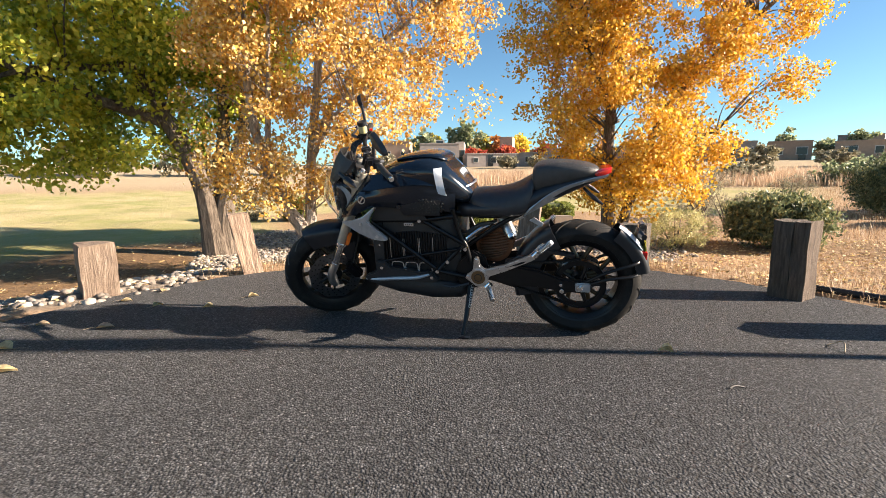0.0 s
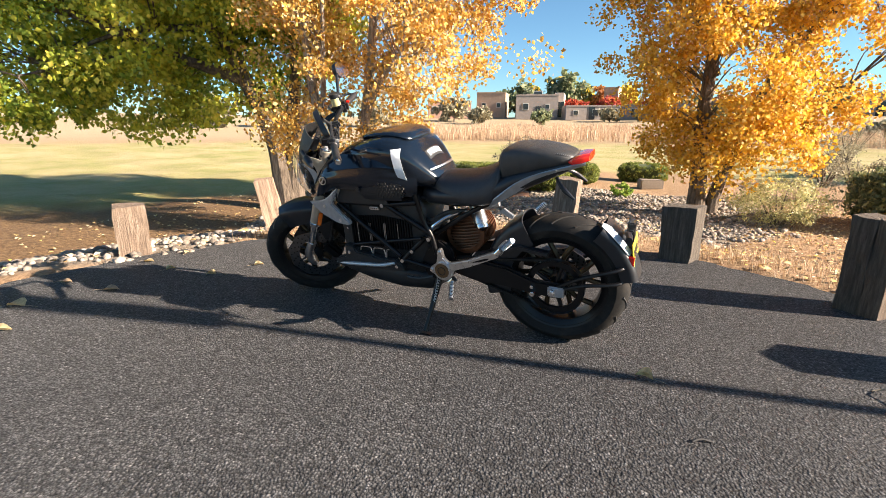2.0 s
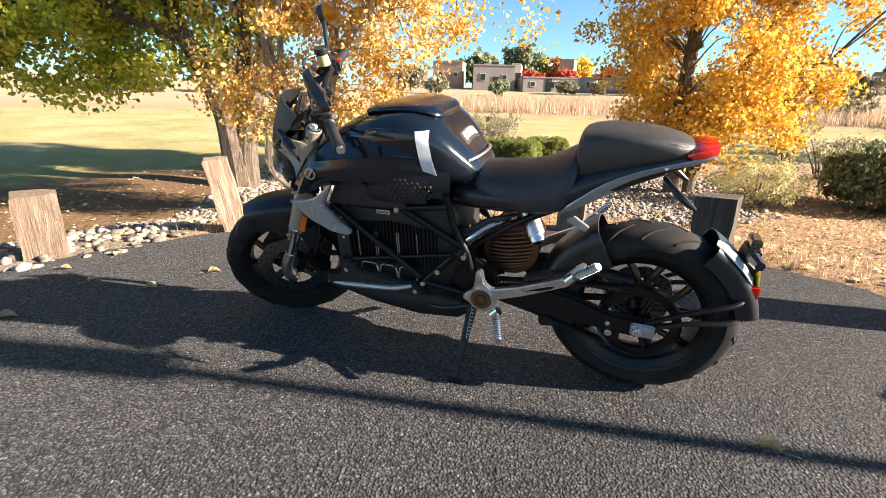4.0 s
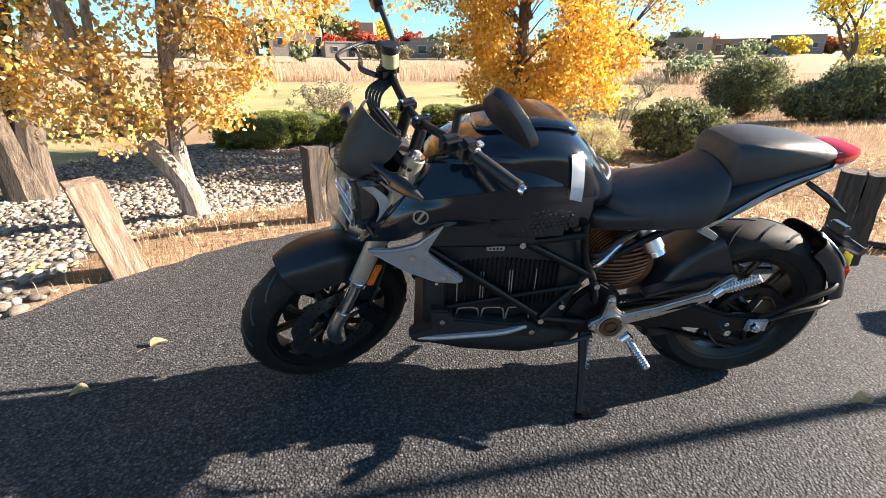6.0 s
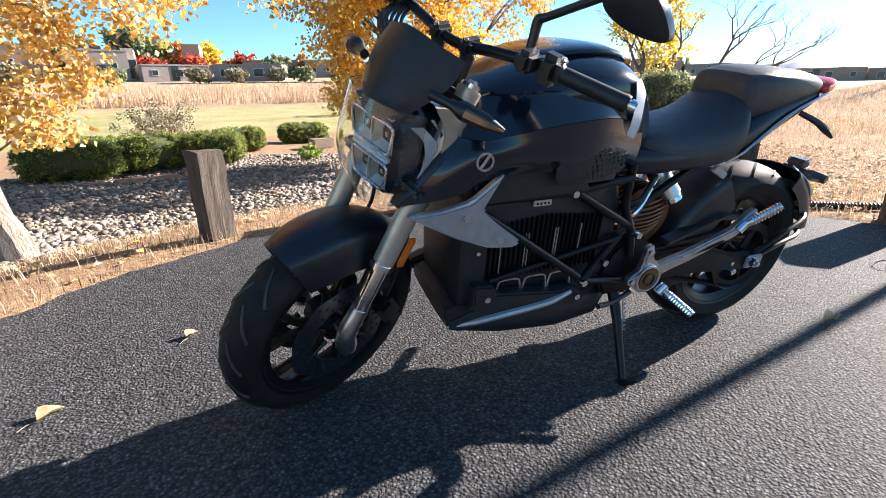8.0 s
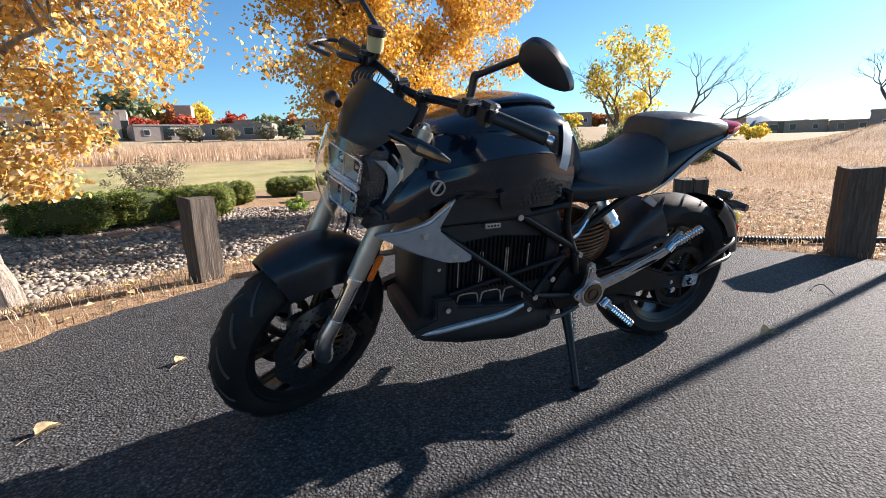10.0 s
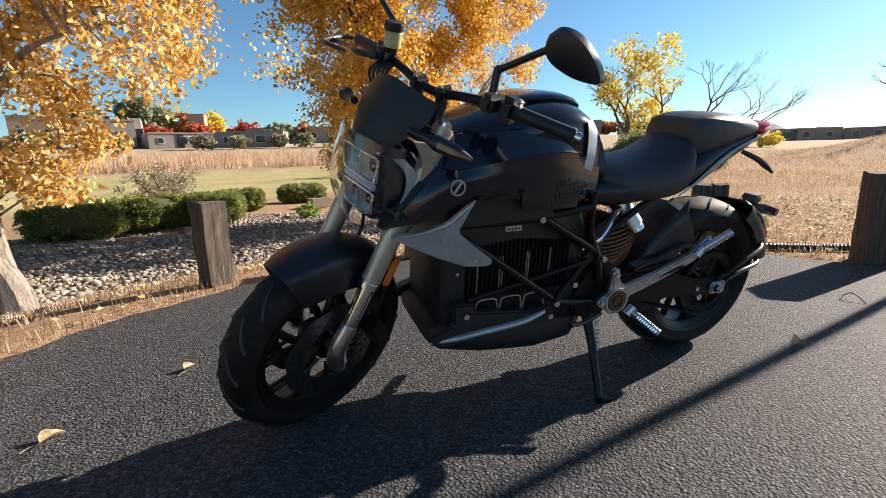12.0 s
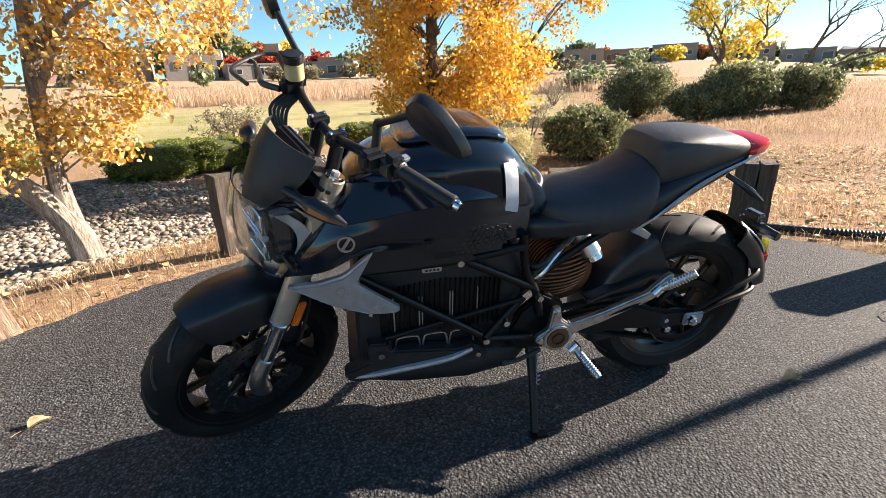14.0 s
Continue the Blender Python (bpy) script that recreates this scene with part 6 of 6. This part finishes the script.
for k, h in enumerate([(-0.8, 92, 7.4, 7, 4.0, "grey", (0.0, 0.5, 0.3)), (3.6, 95, 1.6, 8, 4.2, "pale"), (9.0, 90, 10.0, 7, 2.2, "grey"), (20.3, 88, 10.5, 7, 2.3, "grey"), (13.6, 100, 2.6, 4, 5.6, "tan"),
                       (-9.2, 96, 5.5, 6, 4.6, "tan"), (-17, 92, 8, 7, 3.0, "pink"), (6.5, 112, 11, 7, 3.4, "pink"), (17, 115, 12, 7, 3.4, "tan"), (29, 104, 11, 7, 3.4, "tan"), (37, 96, 9, 7, 3.2, "grey"),
                       (51.5, 86, 8, 7, 3.4, "grey"), (59, 81, 6, 6, 3.2, "brown"), (66.5, 75, 7, 7, 2.8, "tan"), (44, 98, 8, 7, 3.0, "pink"), (73, 83, 6, 6, 4.2, "grey"), (79, 76, 9, 6, 2.8, "brown"), (85.5, 70, 8, 6, 3.2, "grey"), (92, 60, 9, 6, 2.8, "tan"), (98, 52, 8, 6, 2.4, "grey"), (101, 45, 7, 6, 2.6, "brown"),
                       (58, 10.5, 6, 6, 2.4, "grey"), (108, 36, 10, 7, 2.2, "tan"), (112, 25, 12, 7, 2.0, "brown")]):
    house(*h[:6], 300 + k, *h[6:])


def far_tree(x, y, w, h, mat, label, seed, leaf=0.5):
    rng = np.random.RandomState(seed)
    z = ground_z(x, y)
    top = holder("distant_tree", pose(x, y, z))
    bm = bmesh.new()
    tube(bm, [(0, 0, -0.3), (0.05, 0, h * 0.3), (0, 0, h * 0.8)], [0.05 * h, 0.035 * h, 0.01 * h], 6, 3)
    for k in range(5):
        a = k * 1.256
        tube(bm, [(0, 0, h * 0.3), (0.2 * w * math.cos(a), 0.2 * w * math.sin(a), h * 0.5), (0.36 * w * math.cos(a), 0.36 * w * math.sin(a), h * 0.7)], [0.02 * h, 0.014 * h, 0.004 * h], 5, 2)
    part("trunk", bm, BARK_DARK, top)
    q = rng.normal(size=(60, 3))
    q /= np.linalg.norm(q, axis=1, keepdims=True)
    q *= rng.uniform(0.35, 1.12, (60, 1)) * (1 + 0.22 * np.sin(q[:, :1] * 6 + seed) * np.cos(q[:, 2:] * 5 + seed))
    c = q * (w / 2, w / 2, h * 0.42) + (0, 0, h * 0.56)
    leaf_cloud("crown", c, 26, 0.16 * min(w, h), leaf, mat, top, seed)
    return tagged(top, label, "tree", group="trees among the houses")


# Distance haze is put into the colour: this far foliage is lightened.
LEAF_OLIVE = leaf_material("hazed_olive_leaves", [(0.0, (0.14, 0.18, 0.10)), (0.6, (0.27, 0.31, 0.16)), (1.0, (0.44, 0.43, 0.27))], 0.5)
LEAF_RUST = leaf_material("rust_leaves", [(0.0, (0.35, 0.12, 0.03)), (0.6, (0.55, 0.22, 0.06)), (1.0, (0.6, 0.34, 0.12))])
for k, (x, y, w, h, mat, lb) in enumerate([(4.9, 104, 7.5, 9.0, LEAF_OLIVE, "tall green tree between houses"), (9.0, 106, 5, 6.5, LEAF_YELLOW, "yellowing tree between houses"), (11.7, 104, 3.6, 6.4, LEAF_RUST, "rust-coloured autumn tree among houses"), (15.0, 108, 6, 6.6, LEAF_YELLOW, "yellowing tree between houses"), (17.5, 108, 4.5, 7, LEAF_YELLOW, "yellowing tree between houses"),
                                           (13.2, 96, 5.4, 3.8, LEAF_RED, "low red autumn tree by a house"), (5.8, 97, 6, 3.4, LEAF_RED, "low red autumn tree by a house"), (-5, 104, 8, 7, LEAF_OLIVE, "green tree between houses"), (-2, 106, 5, 7, LEAF_YELLOW, "yellow tree between houses"), (27, 97, 5, 4, LEAF_OLIVE, "olive tree by a house"), (33, 99, 4, 4, LEAF_RUST, "rust-coloured autumn tree among houses"), (24, 110, 6, 5, LEAF_RED, "red autumn tree by a house"),
                                           (48, 92, 4, 5, LEAF_OLIVE, "green tree by a house"), (60.5, 84, 3.4, 5.4, LEAF_OLIVE, "green tree by a house"), (55, 88, 3, 3.6, LEAF_RUST, "rust-coloured autumn tree among houses"), (64, 79, 3, 3.4, LEAF_OLIVE, "dark tree by a house"), (70, 80, 3.4, 5.6, LEAF_OLIVE, "green tree by a house"), (77, 80, 4, 3.4, LEAF_RUST, "rust-coloured autumn tree among houses"), (83, 74, 3, 3, LEAF_RED, "red autumn tree by a house"), (89, 66, 4, 3, LEAF_RUST, "rust-coloured autumn tree among houses"), (96, 57, 4, 3, LEAF_OLIVE, "dark tree by a house"), (72, 60, 5, 2.6, LEAF_YELLOW, "yellow tree in the dry field"), (66, 62, 4, 2.4, LEAF_OLIVE, "olive shrub in the dry field"),
                                           (0.3, 72, 2.7, 2.2, LEAF_OLIVE, "round olive bush at the field edge"), (-9, 74, 3.4, 2.6, LEAF_SAGE, "grey bush at the field edge"), (-14, 80, 5, 4, LEAF_SAGE, "grey tree at the field edge"), (29, 34, 4.2, 1.7, LEAF_OLIVE, "spreading green bush in the field"), (25, 40, 5, 1.8, LEAF_SAGE, "grey bush in the field"), (36, 40, 4, 1.8, LEAF_OLIVE, "green bush in the field"), (46, 30, 4, 1.6, LEAF_OLIVE, "green bush in the field"), (-22, 62, 6, 3, LEAF_SAGE, "grey bush on the bank"), (-30, 55, 6, 3, LEAF_SAGE, "grey bush on the bank"), (-38, 50, 7, 4, LEAF_SAGE, "grey bush on the bank"), (22, 80, 3, 2.4, LEAF_SAGE, "grey bush by a wall"), (26, 79, 3, 2.2, LEAF_OLIVE, "olive bush by a wall"), (16, 80, 3, 2.2, LEAF_SAGE, "grey bush by a wall"), (11, 81, 3.4, 2.4, LEAF_SAGE, "grey bush by a wall"), (31, 76, 3.4, 2.4, LEAF_OLIVE, "olive bush by a wall"), (50, 60, 4, 2.2, LEAF_SAGE, "grey bush in the field"), (44, 66, 5, 3, LEAF_SAGE, "grey tree in the field"), (57, 55, 4, 2, LEAF_OLIVE, "olive bush in the field"), (58, 24, 4, 1.5, LEAF_YELLOW, "yellow bush in the field"), (64, 30, 6, 1.8, LEAF_OLIVE, "olive bush in the field"), (76, 34, 7, 2, LEAF_OLIVE, "olive bush in the field")]):
    far_tree(x, y, w, h, mat, lb, 400 + k, 0.10 * min(w, h) + 0.08)

# far ridge, with the blue of distant haze put into its colour
MOUNTAIN = simple("haze_blue_ridge", (0.16, 0.20, 0.27), 1.0, 0.0, 0.1, 0.01)
n = 60
verts, faces = [], []
for k in range(n + 1):
    a = radians(52 + 36 * k / n)
    hgt = 70 + 46 * math.exp(-((k - 26) / 7) ** 2) + 12 * math.sin(k * 0.9) + 8 * math.sin(k * 2.3 + 1)
    for r, z in ((3300, 0), (3500, hgt)):
        verts.append((r * math.sin(a), r * math.cos(a), z - 6))
    verts.append((3900 * math.sin(a), 3900 * math.cos(a), -6))
for k in range(n):
    for j in range(2):
        faces.append((k * 3 + j, k * 3 + j + 1, k * 3 + j + 4, k * 3 + j + 3))
tagged(raw_mesh("backdrop_ridge", verts, faces, MOUNTAIN, smooth=True), "low blue mountain ridge on the horizon", "mountain", kind="structure")


# ---- grasses ----
def blades(name, pts, length, width, mat, seed, label, bend=0.5):
    """Single tapering bent blades, each of three triangles."""
    rng = np.random.RandomState(seed)
    p = np.asarray(pts, float)
    n = len(p)
    a = rng.uniform(0, 2 * np.pi, n)
    lean = np.stack([np.cos(a), np.sin(a), np.zeros(n)], 1)
    side = np.stack([-np.sin(a), np.cos(a), np.zeros(n)], 1)
    ln = (length * rng.uniform(0.45, 1.2, n))[:, None]
    up = np.array([0, 0, 1.0])
    bd = (bend * rng.uniform(0.2, 1.2, n))[:, None]
    mid = p + up * ln * 0.55 + lean * ln * 0.22 * bd
    tip = p + up * ln * (0.95 - 0.25 * bd) + lean * ln * 0.75 * bd
    w = width * side
    v = np.stack([p - w, p + w, mid + w * 0.7, mid - w * 0.7, tip], 1).reshape(-1, 3)
    b = np.arange(n)[:, None] * 5
    f = np.concatenate([b + [0, 1, 2], b + [0, 2, 3], b + [3, 2, 4]])
    return tagged(raw_mesh(name, v, f, mat), label, "grass", kind="stuff")


def scatter(n, test, box, seed):
    rng = np.random.RandomState(seed)
    xy = np.stack([rng.uniform(box[0], box[1], n), rng.uniform(box[2], box[3], n)], 1)
    keep = test(xy[:, 0], xy[:, 1]) > rng.uniform(0, 1, n)
    xy = xy[keep]
    return np.column_stack([xy, land(xy[:, 0], xy[:, 1])])


def angle_of(x, y):
    return np.degrees(np.arctan2(x - PAD[0], y - PAD[1]))


def clump(x, y, s):
    return 0.55 + 0.45 * np.sin(x * s + 1.3 * np.sin(y * s * 0.7)) * np.sin(y * s * 1.1 + np.sin(x * s * 0.6))


near_strip = scatter(60000, lambda x, y: (pad_gap(x, y) > 0.0) * (pad_gap(x, y) < 2.3) * (1 - rock_zone(x, y)) * smooth01(-50, -36, angle_of(x, y)) * clump(x, y, 5.0), (-4, 5.5, 1.0, 7.5), 1)
blades("straw_grass", near_strip, 0.085, 0.0022, STRAW, 2, "short dry straw grass along the asphalt edge", 1.0)
field = scatter(110000, lambda x, y: (pad_gap(x, y) > 0.05) * (1 - rock_zone(x, y)) * smooth01(24, 34, angle_of(x, y)) * clump(x, y, 2.2), (1.5, 17, -1, 13), 3)
blades("dry_field_grass", field, 0.085, 0.0026, STRAW, 4, "dry straw-coloured field grass", 0.9)
field2 = scatter(130000, lambda x, y: (angle_of(x, y) > 40) * (np.hypot(x, y) > 13) * clump(x, y, 0.9), (9, 48, -2, 34), 5)
blades("dry_field_grass", field2, 0.22, 0.005, STRAW, 6, "tall dry grass clumps in the field", 0.7)
reeds = scatter(70000, lambda x, y: (np.hypot(x, y) > 41) * (np.hypot(x, y) < 60) * (angle_of(x, y) > -14) * (angle_of(x, y) < 52) * (0.35 + 0.65 * (clump(x, y, 0.35) > 0.5)), (-16, 44, 26, 60), 7)
blades("russet_grass", reeds, 1.2, 0.018, RUSSET, 8, "band of tall russet grass beyond the lawn", 0.5)


# ---- cobbles ----
def cobble_mesh(seed, sub):
    rng = random.Random(seed)
    bm = bmesh.new()
    bmesh.ops.create_icosphere(bm, subdivisions=sub, radius=1)
    s = (rng.uniform(0.85, 1.25), rng.uniform(0.7, 1.0), rng.uniform(0.45, 0.75))
    for v in bm.verts:
        v.co *= 1 + 0.18 * noise.noise(v.co * 1.3 + Vector((seed, 0, 0)))
        v.co = Vector((v.co.x * s[0], v.co.y * s[1], v.co.z * s[2]))
    return bm


rock_xy = scatter(40000, lambda x, y: rock_zone(x, y) * (0.55 + 0.45 * clump(x, y, 1.4)), (-6.5, 5, 1.5, 14), 9)
rng_r = np.random.RandomState(10)
near_order = np.argsort(np.hypot(rock_xy[:, 0] + 1.9, rock_xy[:, 1] - 4.6))
near_rocks, rest = rock_xy[near_order[:290]], rock_xy[near_order[290:]]
bm = cobble_mesh(5, 1)
bv = np.array([v.co for v in bm.verts])
bf = np.array([[v.index for v in f.verts] for f in bm.faces])
bm.free()
m = len(rest)
ang = rng_r.uniform(0, 2 * np.pi, m)
sz = rng_r.choice([0.045, 0.06, 0.075, 0.10], m, p=[0.3, 0.35, 0.25, 0.1]) * 0.50 * rng_r.uniform(0.8, 1.25, m)
st = rng_r.uniform(0.75, 1.25, (m, 1, 3))
jit = 1 + 0.12 * rng_r.normal(size=(m, len(bv), 1))
v = bv[None] * st * jit * sz[:, None, None]
ca, sa = np.cos(ang)[:, None], np.sin(ang)[:, None]
v = np.stack([v[..., 0] * ca - v[..., 1] * sa, v[..., 0] * sa + v[..., 1] * ca, v[..., 2]], -1)
v += np.stack([rest[:, 0], rest[:, 1], rest[:, 2] + sz * 0.25], -1)[:, None]
f = (bf[None] + (np.arange(m) * len(bv))[:, None, None]).reshape(-1, 3)
bed = tagged(raw_mesh("cobble_bed", v.reshape(-1, 3), f, COBBLE, smooth=True), "bed of grey and tan river cobbles in a swale", "cobbles", kind="stuff")


# ---- litter ----
LEAF_FALLEN = blade_material("fallen_leaves", [(0.0, (0.42, 0.26, 0.10)), (0.5, (0.62, 0.46, 0.22)), (0.85, (0.72, 0.62, 0.42)), (1.0, (0.60, 0.44, 0.06))])


def litter(name, pts, size, seed, label):
    rng = np.random.RandomState(seed)
    p = np.asarray(pts, float) + (0, 0, 0.012)
    n = len(p)
    a = rng.uniform(0, 2 * np.pi, n)
    s = (size * rng.uniform(0.6, 1.3, n))[:, None]
    tip = np.stack([np.cos(a), np.sin(a), rng.uniform(-0.1, 0.4, n)], 1)
    side = np.stack([-np.sin(a), np.cos(a), rng.uniform(-0.3, 0.3, n)], 1)
    up = np.array([0, 0, 1.0])
    v = np.stack([p, p + tip * s * 0.5 + side * s * 0.45 + up * s * 0.18, p + tip * s, p + tip * s * 0.5 - side * s * 0.45 + up * s * 0.18], 1).reshape(-1, 3)
    b = np.arange(n)[:, None] * 4
    return tagged(raw_mesh(name, v, np.concatenate([b + [0, 1, 2], b + [0, 2, 3]]), LEAF_FALLEN), label, "leaves", kind="stuff")


litter("leaf_litter", scatter(16000, lambda x, y: (pad_gap(x, y) > 0.1) * (0.3 + 0.7 * (angle_of(x, y) > 30)) * (np.hypot(x, y) < 14), (-7, 9, 1.5, 13), 12), 0.055, 13, "dry fallen leaves scattered over grass and cobbles")

# ---- small things on and round the pad ----
LEAF_ON_PAD = simple("dry_leaf", (0.58, 0.47, 0.27), 0.7, 0.0, 0.35, 40, 0.3, 150)
LEAF_TAN = simple("dry_tan_leaf", (0.50, 0.38, 0.25), 0.75, 0.0, 0.3, 40, 0.3, 150)
TWIG = simple("dry_twig", (0.30, 0.24, 0.17), 0.85, 0.0, 0.2, 60)


def fallen_leaf(x, y, size, turn, curl, seed, mat, label):
    """A curled cottonwood leaf with its stalk."""
    rng = random.Random(seed)
    top = holder("fallen_leaf", pose(x, y, 0.004, 0, 0, turn))
    bm = bmesh.new()
    half = [(0, 0.02), (0.12, 0.34), (0.3, 0.46), (0.5, 0.42), (0.7, 0.28), (0.88, 0.12), (1.0, 0.01)]
    rows = []
    for k, (u, w) in enumerate(half):
        row = []
        for s in (-1, -0.5, 0, 0.5, 1):
            z = curl * (abs(s) ** 1.6) * w * 1.2 + 0.18 * curl * math.sin(u * 3) + rng.uniform(0, 0.03) + (0.05 if s else 0)
            row.append(bm.verts.new((u * size, s * w * size * (1 - 0.3 * curl), z * size)))
        rows.append(row)
    for a, b in zip(rows, rows[1:]):
        for k in range(4):
            bm.faces.new((a[k], a[k + 1], b[k + 1], b[k]))
    bmesh.ops.solidify(bm, geom=list(bm.faces), thickness=0.0008)
    part("blade", bm, mat, top)
    bm = bmesh.new()
    tube(bm, [(0.02 * size, 0, 0.05 * size), (-0.35 * size, 0.06 * size, 0.08 * size), (-0.7 * size, 0.02 * size, 0.03 * size)], 0.0012, 5, 3)
    part("stalk", bm, TWIG, top)
    return tagged(top, label, "leaf", group="fallen leaves on the asphalt")


for k, (x, y, s, turn, curl) in enumerate([(1.12, 2.16, 0.085, 160, 0.75), (-1.41, 3.26, 0.085, 30, 0.5), (-1.54, 3.01, 0.08, 200, 0.6), (-2.27, 3.17, 0.09, 10, 0.3), (-2.0, 2.57, 0.11, 20, 0.3), (-2.4, 2.63, 0.09, 15, 0.35), (-2.13, 3.43, 0.08, 100, 0.4), (-2.19, 2.25, 0.13, 190, 0.4), (-2.0, 1.94, 0.11, 30, 0.4), (-1.95, 3.02, 0.08, 60, 0.5), (-0.99, 3.53, 0.07, 45, 0.6)]):
    tan = k in (4, 5)
    fallen_leaf(x, y, s * 0.82, turn, curl, 500 + k, LEAF_TAN if tan else LEAF_ON_PAD, "flat tan dry leaf lying on the asphalt" if tan else "curled yellow cottonwood leaf lying on the asphalt")
tw = holder("twig", pose(2.0, 2.19, 0.004, 0, 0, 35))
bm = bmesh.new()
tube(bm, [(-0.06, 0, 0), (-0.02, 0.01, 0.015), (0.02, 0.03, 0.03), (0.03, 0.06, 0.012), (0.0, 0.085, 0.0)], 0.003, 6, 5)
part("stem", bm, TWIG, tw)
tagged(tw, "small curved dry twig lying on the asphalt", "twig")
tw = holder("twig", pose(1.19, 1.78, 0.004, 0, 0, 10))
bm = bmesh.new()
tube(bm, [(-0.03, 0, 0), (0.0, 0.006, 0.006), (0.035, 0.0, 0.0)], 0.004, 6, 4)
part("stem", bm, DARK_INK, tw)
tagged(tw, "short dark twig lying on the asphalt", "twig")

# black corrugated drain pipe lying in the grass past the last posts
PIPE = simple("black_ribbed_pipe", (0.015, 0.015, 0.016), 0.55, 0.0, 0.2, 30)
bm = bmesh.new()
line = spline([(2.75, 3.45, 0.03), (3.12, 2.98, 0.03), (3.42, 2.66, 0.03), (3.85, 2.25, 0.03), (4.5, 1.7, 0.03)], 40)
tube(bm, [(p.x, p.y, max(0.012, ground_z(p.x, p.y) + 0.028)) for p in line], [0.023 + 0.005 * (k % 2) for k in range(len(line))], 12, 1)
pipe = link("drain_pipe", bm, PIPE)
tagged(pipe, "black corrugated pipe lying in the dry grass", "pipe")

# flat stones by the hedges, and the stone block by the far hedge
FLAGSTONE = simple("reddish_flagstone", (0.34, 0.20, 0.14), 0.85, 0.0, 0.25, 8, 0.5, 40)
for k, (x, y, w, d, h, t) in enumerate([(-0.95, 11.95, 0.5, 0.3, 0.10, 12), (-0.35, 12.1, 0.42, 0.3, 0.10, -8), (0.15, 12.2, 0.45, 0.3, 0.14, 4), (-1.5, 11.8, 0.4, 0.26, 0.08, 20), (3.75, 14.7, 0.62, 0.4, 0.28, 6)]):
    bm = block(Vector((0, 0, h / 2)), (w, d, h), 0.03)
    for v in bm.verts:
        v.co += Vector((1, 1, 0.5)) * 0.025 * noise.noise(v.co * 9 + Vector((k * 3, 0, 0)))
    ob = link("stone_slab" if k < 4 else "stone_block", bm, FLAGSTONE if k < 4 else COBBLE, smooth=False)
    ob.matrix_world = pose(x, y, ground_z(x, y) - 0.02, 0, 0, t)
    tagged(ob, "flat reddish stone slab beside the hedge" if k < 4 else "pale stone block beside the far hedge", "stone")

# thin sign pole out past the posts, whose shadow crosses the pad
POLE = simple("galvanised_pole", (0.35, 0.36, 0.37), 0.4, 0.9, 0.15, 20)
pole = holder("sign_pole")
bm = bmesh.new()
tip = Vector((-1.0, 2.31, 0)) + SUN_WAY * 7.25
foot_p = Vector((5.5, 1.876, ground_z(5.5, 1.876)))
tube(bm, [foot_p - Vector((0, 0, 0.3)), foot_p, foot_p.lerp(tip, 0.5), tip], 0.034, 12, 1)
part("pole_tube", bm, POLE, pole)
panel_m = Matrix.Translation(tip + Vector((0, -0.06, 0.34))) @ Matrix.Rotation(radians(13), 4, "X")
part("sign_panel", block(Vector((0, 0, 0)), (0.02, 0.20, 0.74), 0.004, None), POLE, pole).matrix_world = panel_m
tagged(pole, "upright galvanised sign pole in the dry grass", "pole")

# ---- single cobbles nearest the pad, as pieces of the bed ----
protos = []
for k in range(6):
    bm = cobble_mesh(20 + k, 2)
    me = bpy.data.meshes.new("cobble")
    bm.to_mesh(me)
    bm.free()
    me.shade_smooth()
    me.materials.append(COBBLE)
    protos.append(me)
rng_c = random.Random(44)
for x, y, z in near_rocks:
    ob = new("cobble", rng_c.choice(protos))
    s = rng_c.choice((0.018, 0.023, 0.029, 0.038)) * rng_c.uniform(0.85, 1.2)
    ob.matrix_world = pose(x, y, z + 0.25 * s, rng_c.uniform(-12, 12), rng_c.uniform(-12, 12), rng_c.uniform(0, 360)) @ Matrix.Scale(s, 4)
    ob.parent = bed
